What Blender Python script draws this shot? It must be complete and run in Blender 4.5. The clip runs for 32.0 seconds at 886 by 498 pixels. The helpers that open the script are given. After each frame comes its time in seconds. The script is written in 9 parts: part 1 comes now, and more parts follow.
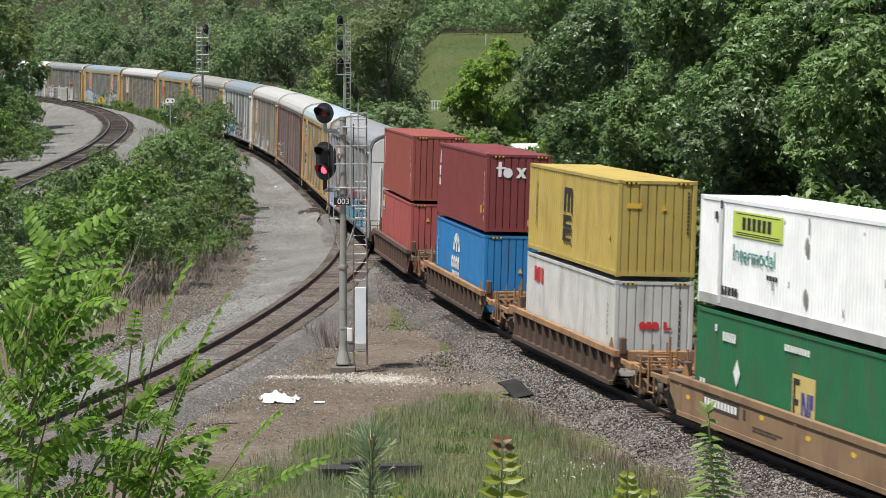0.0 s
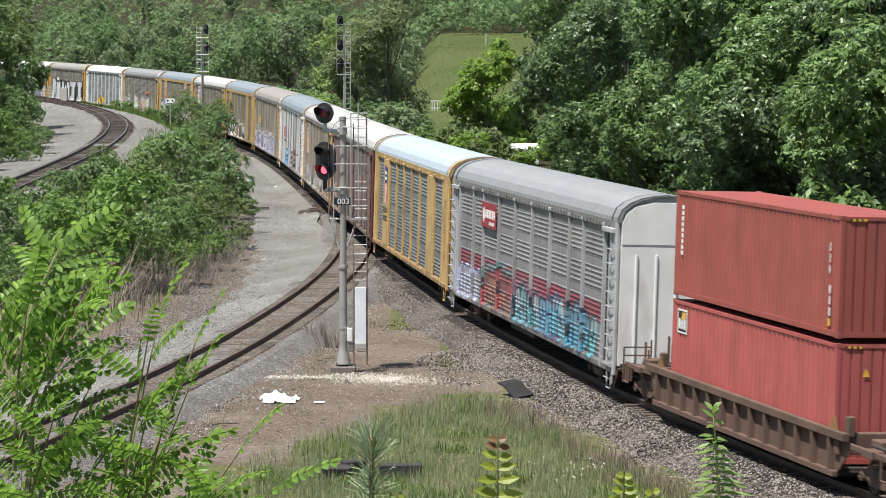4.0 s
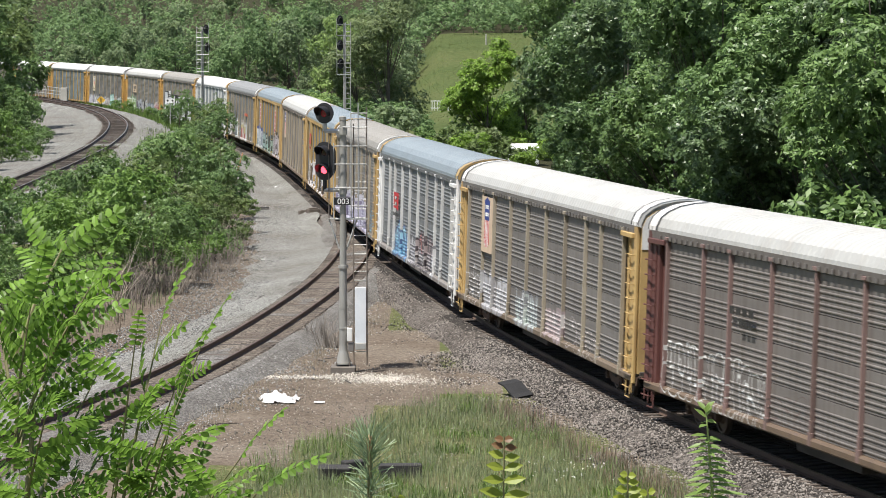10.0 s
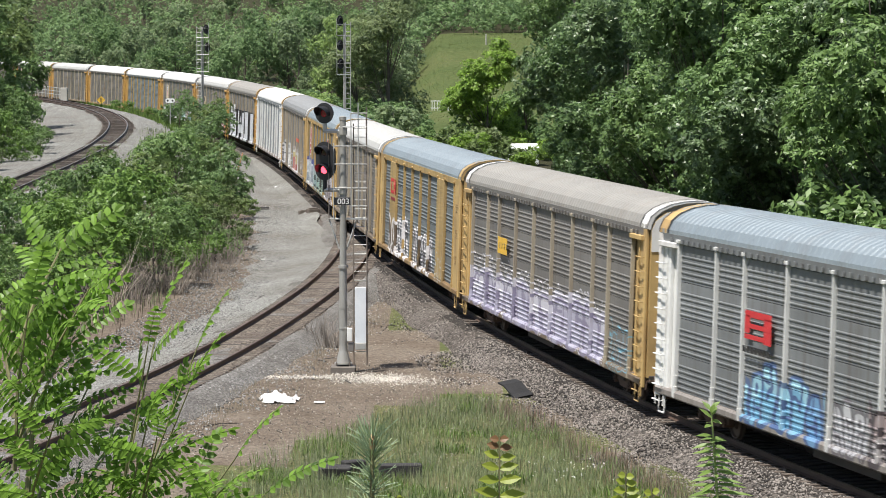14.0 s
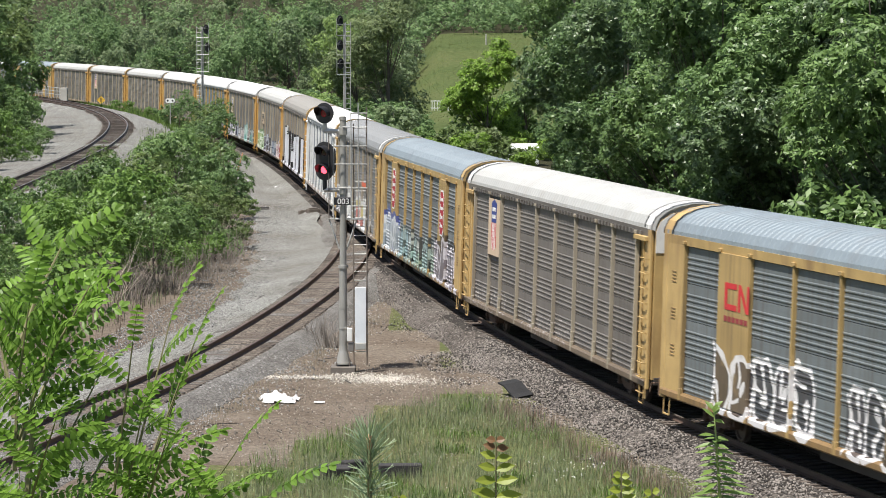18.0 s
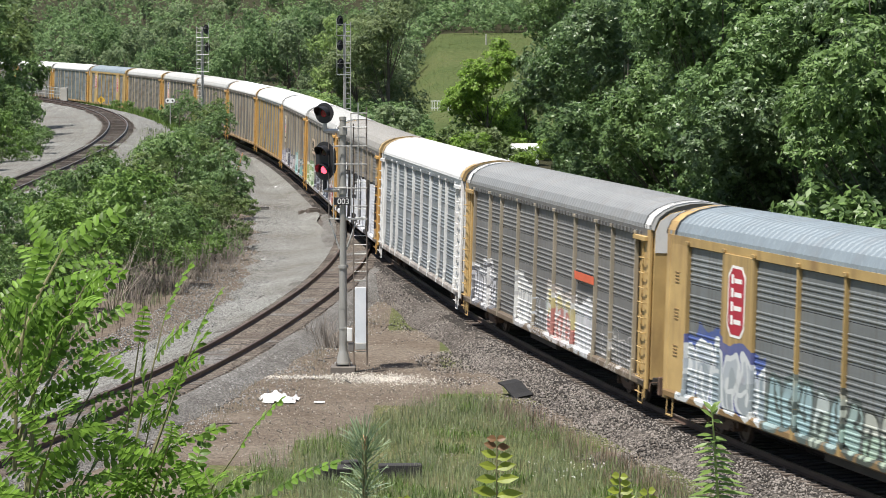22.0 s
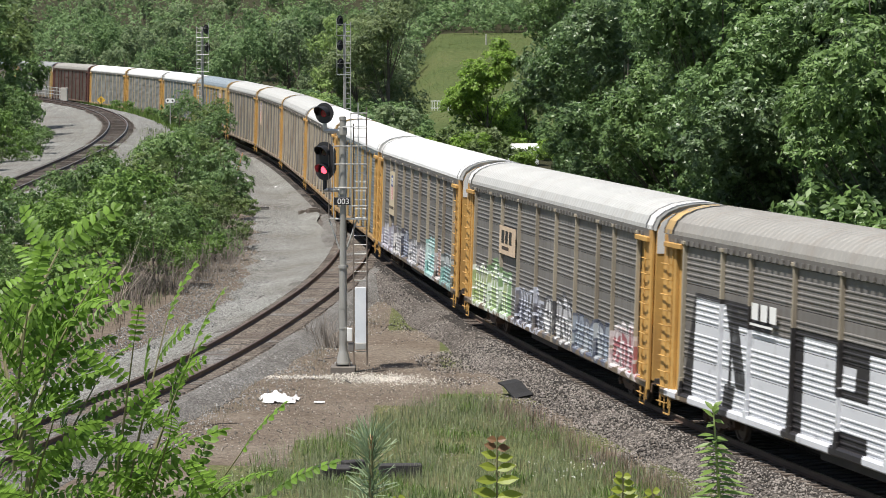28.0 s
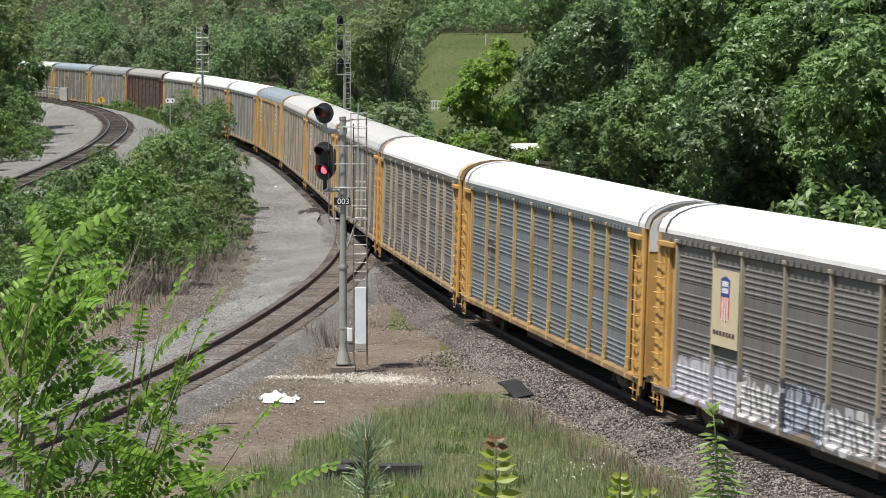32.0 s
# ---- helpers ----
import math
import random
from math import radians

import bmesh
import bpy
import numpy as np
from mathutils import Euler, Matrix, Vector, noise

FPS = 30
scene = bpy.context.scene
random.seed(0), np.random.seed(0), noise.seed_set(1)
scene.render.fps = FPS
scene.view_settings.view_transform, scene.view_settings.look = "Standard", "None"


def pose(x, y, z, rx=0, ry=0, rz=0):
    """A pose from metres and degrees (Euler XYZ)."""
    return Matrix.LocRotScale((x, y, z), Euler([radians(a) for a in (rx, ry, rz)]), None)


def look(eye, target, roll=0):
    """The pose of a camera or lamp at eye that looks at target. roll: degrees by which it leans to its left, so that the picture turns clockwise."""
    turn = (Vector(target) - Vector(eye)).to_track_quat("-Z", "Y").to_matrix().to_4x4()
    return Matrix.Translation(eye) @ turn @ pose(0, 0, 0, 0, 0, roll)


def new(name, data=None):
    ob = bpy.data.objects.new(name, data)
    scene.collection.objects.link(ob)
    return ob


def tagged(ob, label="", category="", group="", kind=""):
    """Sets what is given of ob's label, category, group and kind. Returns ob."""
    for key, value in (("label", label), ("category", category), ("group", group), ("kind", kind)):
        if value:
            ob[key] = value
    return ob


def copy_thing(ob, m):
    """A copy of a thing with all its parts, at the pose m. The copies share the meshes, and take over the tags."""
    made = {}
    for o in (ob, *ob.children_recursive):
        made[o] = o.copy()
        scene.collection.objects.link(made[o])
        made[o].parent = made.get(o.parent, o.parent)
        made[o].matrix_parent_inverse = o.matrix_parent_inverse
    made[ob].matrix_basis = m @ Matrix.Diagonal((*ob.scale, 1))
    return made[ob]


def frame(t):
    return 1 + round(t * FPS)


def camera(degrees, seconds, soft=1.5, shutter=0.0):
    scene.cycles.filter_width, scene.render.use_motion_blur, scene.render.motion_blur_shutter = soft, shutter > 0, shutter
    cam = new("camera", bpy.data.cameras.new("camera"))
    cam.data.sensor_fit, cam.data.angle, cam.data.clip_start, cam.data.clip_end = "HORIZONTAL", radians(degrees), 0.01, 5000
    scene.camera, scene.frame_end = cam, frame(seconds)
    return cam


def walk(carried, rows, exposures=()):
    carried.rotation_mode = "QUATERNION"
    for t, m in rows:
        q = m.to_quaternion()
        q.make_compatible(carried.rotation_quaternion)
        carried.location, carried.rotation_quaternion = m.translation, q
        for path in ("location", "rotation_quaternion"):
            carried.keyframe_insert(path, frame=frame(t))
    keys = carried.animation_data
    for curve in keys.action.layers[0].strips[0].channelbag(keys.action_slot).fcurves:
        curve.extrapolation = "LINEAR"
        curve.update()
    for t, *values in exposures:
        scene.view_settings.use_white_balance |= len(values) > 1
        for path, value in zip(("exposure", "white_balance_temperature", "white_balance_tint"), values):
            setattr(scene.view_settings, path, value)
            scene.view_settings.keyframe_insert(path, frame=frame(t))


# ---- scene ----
cam = camera(17.956, 32.0, soft=0.65, shutter=0.3)
EYE = pose(0, 0, 10.351, 90 - 4.169, 0, -0.068)
walk(cam, [(0.0, EYE), (32.0, EYE)], exposures=[(0.0, 0.42), (1.0, 0.56), (2.0, 0.68), (3.2, 0.71), (20.0, 0.68), (28.0, 0.55), (32.0, 0.52)])

# ---- light ----
SUN_EL, SUN_AZ = radians(67), math.atan2(-0.70, -0.71)
world = bpy.data.worlds.new("sky")
scene.world = world
world.use_nodes = True
_n = world.node_tree.nodes
_bg = _n["Background"]
_sky = _n.new("ShaderNodeTexSky")
_sky.sky_type, _sky.sun_disc = "NISHITA", False
_sky.sun_elevation, _sky.sun_rotation = SUN_EL, math.pi / 2 - SUN_AZ
_sky.dust_density = 1.5
_bg.inputs["Strength"].default_value = 0.072
world.node_tree.links.new(_sky.outputs[0], _bg.inputs[0])
sun = new("sun", bpy.data.lights.new("sun", "SUN"))
sun.data.energy, sun.data.angle, sun.data.color = 5.0, radians(0.53), (1.0, 0.96, 0.9)
_sd = Vector((math.cos(SUN_EL) * math.cos(SUN_AZ), math.cos(SUN_EL) * math.sin(SUN_AZ), math.sin(SUN_EL)))
sun.matrix_basis = look(_sd * 100, (0, 0, 0))

# ---- the railway lines ----
KNOTS = [-420, -330, -260, -200, -150, -110, -80, -50, -20, 10, 40, 300, 330]
CURV = [-0.09, -0.635, -1.18, -1.056, -1.079, -0.347, 0.049, 0.534, 1.364, 2.895, 4.0, 4.0, 0.0]
S0, S1 = -960, 620
SS = np.arange(S0, S1 + 0.5, 1.0)


def line_of(knots, curv, x0, y0, th0):
    kap = np.interp(SS, knots, curv, left=0.0) / 1000
    i0 = int(-S0)
    th = np.concatenate([[0], np.cumsum((kap[1:] + kap[:-1]) / 2)])
    th = th - th[i0] + th0
    c, s = np.sin(th), -np.cos(th)
    X = np.concatenate([[0], np.cumsum((c[1:] + c[:-1]) / 2)])
    Y = np.concatenate([[0], np.cumsum((s[1:] + s[:-1]) / 2)])
    return X - X[i0] + x0, Y - Y[i0] + y0, th


MX, MY, MTH = line_of(KNOTS, CURV, 4.900, 90.555, 0.18152)
GRADE, CANT_NEAR, CANT_FAR = 0.0065, 0.0295, 0.03


def rail_z(s):
    return GRADE * -np.minimum(np.maximum(s, -420.0) + 60, 0)


def cant_at(s):
    return float(np.interp(s, [-230, -110], [CANT_FAR, CANT_NEAR]))


def main_at(s):
    """Centre of the main line at arc length s: place, heading."""
    return Vector((float(np.interp(s, SS, MX)), float(np.interp(s, SS, MY)), float(rail_z(s)))), float(np.interp(s, SS, MTH))


def main_x(y):
    return np.interp(y, MY[::-1], MX[::-1])


def main_s(y):
    return np.interp(y, MY[::-1], SS[::-1])


def car_pose(s, half, lift=0.0):
    """Pose of a car whose bogie centres stand at s - half and s + half."""
    a, b = main_at(s - half)[0], main_at(s + half)[0]
    d = (b - a).normalized()
    left = Vector((-d.y, d.x, 0)).normalized()
    up = d.cross(left)
    c = cant_at(s)
    y = left * math.cos(c) - up * math.sin(c)
    z = up * math.cos(c) + left * math.sin(c)
    m = Matrix.Identity(4)
    for i in range(3):
        m[i][0], m[i][1], m[i][2] = d[i], y[i], z[i]
    o = (a + b) / 2 + z * lift
    return Matrix.Translation(o) @ m


def travel(t):
    """How far the train has gone along the line, 0 at nine seconds."""
    u = (t - 9) / 10
    return 145.5828 * u - 1.37755 * u * u + 0.24882 * u ** 3


CAR = 28.5836
GAP11 = -3.98

# side line (near) and upper line (far curve) as gentle bends
SIDE_Y = [20, 40, 60, 75, 83, 92, 100, 110, 121, 133, 145, 158, 172, 190]
SIDE_X = [-24.9, -18.6, -13.7, -10.85, -9.47, -8.03, -6.98, -5.98, -5.04, -4.42, -4.27, -4.45, -5.3, -7.3]
UP_Y = [60, 100, 130, 155, 180, 200, 220, 240, 265, 290, 315, 350, 400, 460]
UP_X = [-25.0, -24.6, -24.4, -24.3, -24.2, -24.4, -25.4, -27.4, -31.2, -36.2, -42.3, -52.5, -71.0, -98.0]
UP_Z = [0.9, 1.4, 1.9, 2.4, 2.8, 3.1, 3.5, 3.7, 3.85, 4.0, 4.0, 4.1, 4.2, 4.2]


def smooth_table(ys, vs):
    f = np.arange(ys[0], ys[-1] + 0.1, 1.0)
    g = np.interp(f, ys, vs)
    k = np.hanning(27)
    k /= k.sum()
    e = np.concatenate([g[0] + (np.arange(-13, 0)) * (g[1] - g[0]), g, g[-1] + np.arange(1, 14) * (g[-1] - g[-2])])
    return f, np.convolve(e, k, "valid")


SIDE = smooth_table(SIDE_Y, SIDE_X)
UPPER = smooth_table(UP_Y, UP_X)
UPPERZ = smooth_table(UP_Y, UP_Z)


def side_x(y):
    return np.interp(y, *SIDE)


def upper_x(y):
    return np.interp(y, *UPPER)


def upper_z(y):
    return np.interp(y, *UPPERZ)


def sstep(a, b, v):
    t = np.clip((v - a) / (b - a), 0, 1)
    return t * t * (3 - 2 * t)


def ground_z(x, y):
    """Height of the ground sheet."""
    x, y = np.asarray(x, float), np.asarray(y, float)
    mx = main_x(y)
    mz = rail_z(main_s(y))
    base = -0.62 + mz
    # embankment of the upper line
    ux, uz = upper_x(y), upper_z(y)
    d = x - ux
    left = np.where(d > 0, sstep(13.0, 2.6, d), sstep(-26.0, -2.6, d))
    up = base + (uz - 0.55 - base) * left
    z = np.where(y > 62, up, base)
    near = sstep(120, 62, y)
    z = z * (1 - near) + (base + (up - base) * 0.9) * near
    # hill on which the camera stands
    hill = 9.25 * np.clip(1 - y / 60.0, 0, 1.25) ** 1.15
    hill = hill * sstep(4.0, 13.0, mx - x)
    z = z + hill
    # meadow hillside and wooded hills beyond
    way = x / np.maximum(y, 60.0)
    z = z + sstep(290, 470, y) * 11.5 * sstep(-0.022, 0.002, way)
    z = z + sstep(440, 950, y) * 40.0
    z = z + sstep(9, 45, x - mx) * 1.2 * sstep(250, 120, y)
    return z


def gz(x, y):
    return float(ground_z(x, y))

# ---- materials ----
MATS = {}


def shader(name, color, rough=0.6, metal=0.0, vary=0.25, scale=6.0, bump=0.15, fine=60.0, spot=None, spot_amt=0.35, rnd=0.0, island=0.0, emit=None, dirt_scale=1.0):
    """A painted, metal or mineral surface: two scales of noise in colour, fine relief, stains."""
    if name in MATS:
        return MATS[name]
    m = bpy.data.materials.new(name)
    MATS[name] = m
    m.use_nodes = True
    nt = m.node_tree
    N, Lk = nt.nodes, nt.links
    b = N["Principled BSDF"]
    tc = N.new("ShaderNodeTexCoord")
    n1 = N.new("ShaderNodeTexNoise")
    n1.inputs["Scale"].default_value, n1.inputs["Detail"].default_value = scale * 0.25, 5
    n2 = N.new("ShaderNodeTexNoise")
    n2.inputs["Scale"].default_value, n2.inputs["Detail"].default_value = fine, 3
    Lk.new(tc.outputs["Object"], n1.inputs["Vector"])
    Lk.new(tc.outputs["Object"], n2.inputs["Vector"])
    ramp = N.new("ShaderNodeValToRGB")
    c = Vector(color[:3])
    ramp.color_ramp.elements[0].position, ramp.color_ramp.elements[1].position = 0.3, 0.7
    ramp.color_ramp.elements[0].color = (*(c * (1 - vary)), 1)
    ramp.color_ramp.elements[1].color = (*[min(0.95, v * (1 + vary)) for v in c], 1)
    mixv = N.new("ShaderNodeMath")
    mixv.operation = "MULTIPLY_ADD"
    mixv.inputs[1].default_value = 0.35
    Lk.new(n2.outputs["Fac"], mixv.inputs[0])
    sc = N.new("ShaderNodeMath")
    sc.operation = "MULTIPLY"
    sc.inputs[1].default_value = 0.65
    Lk.new(n1.outputs["Fac"], sc.inputs[0])
    Lk.new(sc.outputs[0], mixv.inputs[2])
    last = mixv.outputs[0]
    if rnd or island:
        src = N.new("ShaderNodeObjectInfo").outputs["Random"] if rnd else N.new("ShaderNodeNewGeometry").outputs["Random Per Island"]
        off = N.new("ShaderNodeMath")
        off.operation = "MULTIPLY_ADD"
        off.inputs[1].default_value = rnd or island
        Lk.new(src, off.inputs[0])
        sub = N.new("ShaderNodeMath")
        sub.operation = "SUBTRACT"
        sub.inputs[1].default_value = (rnd or island) / 2
        Lk.new(last, sub.inputs[0])
        Lk.new(sub.outputs[0], off.inputs[2])
        last = off.outputs[0]
    Lk.new(last, ramp.inputs["Fac"])
    col = ramp.outputs["Color"]
    if spot:
        n3 = N.new("ShaderNodeTexNoise")
        n3.inputs["Scale"].default_value, n3.inputs["Detail"].default_value = 1.3 * dirt_scale, 8
        mp = N.new("ShaderNodeMapping")
        mp.inputs["Scale"].default_value = (1.0, 1.0, 0.35)
        Lk.new(tc.outputs["Object"], mp.inputs["Vector"])
        Lk.new(mp.outputs[0], n3.inputs["Vector"])
        r3 = N.new("ShaderNodeValToRGB")
        r3.color_ramp.elements[0].position, r3.color_ramp.elements[1].position = 0.5, 0.68
        r3.color_ramp.elements[0].color, r3.color_ramp.elements[1].color = (0, 0, 0, 1), (spot_amt,) * 3 + (1,)
        Lk.new(n3.outputs["Fac"], r3.inputs["Fac"])
        mx = N.new("ShaderNodeMixRGB")
        mx.inputs[2].default_value = (*spot, 1)
        Lk.new(r3.outputs["Color"], mx.inputs[0])
        Lk.new(col, mx.inputs[1])
        col = mx.outputs[0]
    Lk.new(col, b.inputs["Base Color"])
    b.inputs["Roughness"].default_value, b.inputs["Metallic"].default_value = rough, metal
    if bump:
        bp = N.new("ShaderNodeBump")
        bp.inputs["Strength"].default_value, bp.inputs["Distance"].default_value = bump, 0.02
        Lk.new(n2.outputs["Fac"], bp.inputs["Height"])
        Lk.new(bp.outputs[0], b.inputs["Normal"])
    if emit:
        b.inputs["Emission Color"].default_value, b.inputs["Emission Strength"].default_value = (*emit[:3], 1), emit[3]
    return m


def leaf_mat(name, color, vary=0.4, trans=0.36, patch=0.7, gloss=0.3):
    """Leaves: each one a little different, some light let through."""
    m = bpy.data.materials.new(name)
    m.use_nodes = True
    N, Lk = m.node_tree.nodes, m.node_tree.links
    b = N["Principled BSDF"]
    g = N.new("ShaderNodeNewGeometry")
    oi = N.new("ShaderNodeObjectInfo")
    ad = N.new("ShaderNodeMath")
    ad.operation = "MULTIPLY_ADD"
    ad.inputs[1].default_value = 0.25
    sb = N.new("ShaderNodeMath")
    sb.operation = "MULTIPLY_ADD"
    sb.inputs[1].default_value, sb.inputs[2].default_value = 0.8, -0.05
    Lk.new(g.outputs["Random Per Island"], sb.inputs[0])
    Lk.new(oi.outputs["Random"], ad.inputs[0])
    Lk.new(sb.outputs[0], ad.inputs[2])
    r = N.new("ShaderNodeValToRGB")
    c = Vector(color)
    r.color_ramp.elements[0].color = (*(c * (1 - vary)), 1)
    r.color_ramp.elements[1].color = (*(Vector((c.x * 1.25, c.y * 1.12, c.z)) * (1 + vary * 0.7)), 1)
    tc = N.new("ShaderNodeTexCoord")
    nz = N.new("ShaderNodeTexNoise")
    nz.inputs["Scale"].default_value, nz.inputs["Detail"].default_value = patch, 2
    Lk.new(tc.outputs["Object"], nz.inputs["Vector"])
    pt = N.new("ShaderNodeMath")
    pt.operation = "MULTIPLY_ADD"
    pt.inputs[1].default_value = 0.9
    sh = N.new("ShaderNodeMath")
    sh.operation = "SUBTRACT"
    sh.inputs[1].default_value = 0.45
    Lk.new(ad.outputs[0], sh.inputs[0])
    Lk.new(nz.outputs["Fac"], pt.inputs[0])
    Lk.new(sh.outputs[0], pt.inputs[2])
    Lk.new(pt.outputs[0], r.inputs["Fac"])
    Lk.new(r.outputs["Color"], b.inputs["Base Color"])
    b.inputs["Roughness"].default_value = 0.42
    b.inputs["Specular IOR Level"].default_value = gloss
    t = N.new("ShaderNodeBsdfTranslucent")
    Lk.new(r.outputs["Color"], t.inputs["Color"])
    mx = N.new("ShaderNodeMixShader")
    mx.inputs[0].default_value = trans
    Lk.new(b.outputs[0], mx.inputs[1])
    Lk.new(t.outputs[0], mx.inputs[2])
    Lk.new(mx.outputs[0], N["Material Output"].inputs["Surface"])
    return m


def ground_mat(name, cols, scales, bump=0.6, stone=22.0, stone_amt=0.5):
    """Earth or gravel: broad patches, small stones, grain."""
    m = bpy.data.materials.new(name)
    m.use_nodes = True
    N, Lk = m.node_tree.nodes, m.node_tree.links
    b = N["Principled BSDF"]
    tc = N.new("ShaderNodeTexCoord")
    n1 = N.new("ShaderNodeTexNoise")
    n1.inputs["Scale"].default_value, n1.inputs["Detail"].default_value = scales[0], 6
    n2 = N.new("ShaderNodeTexNoise")
    n2.inputs["Scale"].default_value, n2.inputs["Detail"].default_value = scales[1], 4
    v = N.new("ShaderNodeTexVoronoi")
    v.inputs["Scale"].default_value = stone
    for n in (n1, n2, v):
        Lk.new(tc.outputs["Object"], n.inputs["Vector"])
    r = N.new("ShaderNodeValToRGB")
    els = r.color_ramp.elements
    els[0].position, els[1].position = 0.32, 0.68
    els[0].color, els[1].color = (*cols[0], 1), (*cols[-1], 1)
    for i, c in enumerate(cols[1:-1]):
        e = els.new(0.32 + 0.36 * (i + 1) / (len(cols) - 1))
        e.color = (*c, 1)
    ad = N.new("ShaderNodeMath")
    ad.operation = "MULTIPLY_ADD"
    ad.inputs[1].default_value = 0.5
    hf = N.new("ShaderNodeMath")
    hf.operation = "MULTIPLY"
    hf.inputs[1].default_value = 0.5
    Lk.new(n2.outputs["Fac"], hf.inputs[0])
    Lk.new(n1.outputs["Fac"], ad.inputs[0])
    Lk.new(hf.outputs[0], ad.inputs[2])
    Lk.new(ad.outputs[0], r.inputs["Fac"])
    hs = N.new("ShaderNodeRGBToBW")
    Lk.new(v.outputs["Color"], hs.inputs[0])
    mr = N.new("ShaderNodeMapRange")
    mr.inputs[3].default_value, mr.inputs[4].default_value = 1 - stone_amt, 1 + stone_amt
    Lk.new(hs.outputs[0], mr.inputs[0])
    mul = N.new("ShaderNodeMixRGB")
    mul.blend_type, mul.inputs[0].default_value = "MULTIPLY", 1.0
    Lk.new(r.outputs["Color"], mul.inputs[1])
    Lk.new(mr.outputs[0], mul.inputs[2])
    Lk.new(mul.outputs[0], b.inputs["Base Color"])
    b.inputs["Roughness"].default_value = 0.95
    b.inputs["Specular IOR Level"].default_value = 0.1
    bp = N.new("ShaderNodeBump")
    bp.inputs["Strength"].default_value, bp.inputs["Distance"].default_value = bump, 0.06
    Lk.new(v.outputs["Distance"], bp.inputs["Height"])
    Lk.new(bp.outputs[0], b.inputs["Normal"])
    return m


# ---- mesh helpers ----
def part(name, bm, material, parent=None, label="", m=None):
    """One mesh object from a bmesh or a finished mesh, under its thing."""
    if isinstance(bm, bmesh.types.BMesh):
        me = bpy.data.meshes.new(name)
        bm.to_mesh(me)
        bm.free()
    else:
        me = bm
    ob = new(name, me)
    if material is not None:
        if not me.materials:
            me.materials.append(material)
        elif me.materials[0] is not material:
            ob.material_slots[0].link = "OBJECT"
            ob.material_slots[0].material = material
    if parent is not None:
        ob.parent = parent
    if label:
        ob["label"] = label
    if m is not None:
        ob.matrix_basis = m
    return ob


def mesh_of(name, verts, faces):
    me = bpy.data.meshes.new(name)
    me.from_pydata(verts, [], faces)
    me.update()
    return me


def boxes(*specs, bevel=0.0):
    """A bmesh of boxes; each spec: x0, x1, y0, y1, z0, z1."""
    bm = bmesh.new()
    for x0, x1, y0, y1, z0, z1 in specs:
        vs = [bm.verts.new(p) for p in ((x0, y0, z0), (x1, y0, z0), (x1, y1, z0), (x0, y1, z0), (x0, y0, z1), (x1, y0, z1), (x1, y1, z1), (x0, y1, z1))]
        for f in ((0, 3, 2, 1), (4, 5, 6, 7), (0, 1, 5, 4), (1, 2, 6, 5), (2, 3, 7, 6), (3, 0, 4, 7)):
            bm.faces.new([vs[i] for i in f])
    if bevel:
        bmesh.ops.bevel(bm, geom=bm.edges[:], offset=bevel, segments=1, affect="EDGES")
    return bm


def tube(bm, a, b, r0, r1=None, n=8):
    """A round bar from a to b in a bmesh."""
    a, b = Vector(a), Vector(b)
    r1 = r0 if r1 is None else r1
    d = (b - a).normalized()
    u = d.orthogonal().normalized()
    w = d.cross(u)
    A, B = [], []
    for i in range(n):
        t = 2 * math.pi * i / n
        o = u * math.cos(t) + w * math.sin(t)
        A.append(bm.verts.new(a + o * r0))
        B.append(bm.verts.new(b + o * r1))
    for i in range(n):
        bm.faces.new((A[i], A[(i + 1) % n], B[(i + 1) % n], B[i]))
    bm.faces.new(A[::-1])
    bm.faces.new(B)
    return bm


def tubes(*specs, n=8):
    bm = bmesh.new()
    for s in specs:
        tube(bm, s[0], s[1], s[2], s[3] if len(s) > 3 else None, n)
    return bm


def lathe(bm, prof, axis="X", n=20, at=(0, 0, 0)):
    """Turn a profile of (along, radius) round an axis."""
    rings = []
    for a, r in prof:
        ring = []
        for i in range(n):
            t = 2 * math.pi * i / n
            c, s = r * math.cos(t), r * math.sin(t)
            p = {"X": (a, c, s), "Y": (s, a, c), "Z": (c, s, a)}[axis]
            ring.append(bm.verts.new((p[0] + at[0], p[1] + at[1], p[2] + at[2])))
        rings.append(ring)
    for p, q in zip(rings, rings[1:]):
        for i in range(n):
            bm.faces.new((p[i], p[(i + 1) % n], q[(i + 1) % n], q[i]))
    bm.faces.new(rings[0][::-1])
    bm.faces.new(rings[-1])
    return bm


def sweep_x(prof, x0, x1, closed=True):
    """A profile of (y, z) drawn out along x, as a bmesh."""
    bm = bmesh.new()
    A = [bm.verts.new((x0, y, z)) for y, z in prof]
    B = [bm.verts.new((x1, y, z)) for y, z in prof]
    n = len(prof)
    for i in range(n if closed else n - 1):
        j = (i + 1) % n
        bm.faces.new((A[i], B[i], B[j], A[j]))
    if closed:
        bm.faces.new(A[::-1])
        bm.faces.new(B)
    bmesh.ops.recalc_face_normals(bm, faces=bm.faces)
    return bm


def thing(name, label, category, group="", m=None, kind=""):
    e = new(name)
    e.empty_display_size = 0.3
    if m is not None:
        e.matrix_basis = m
    return tagged(e, label, category, group, kind)

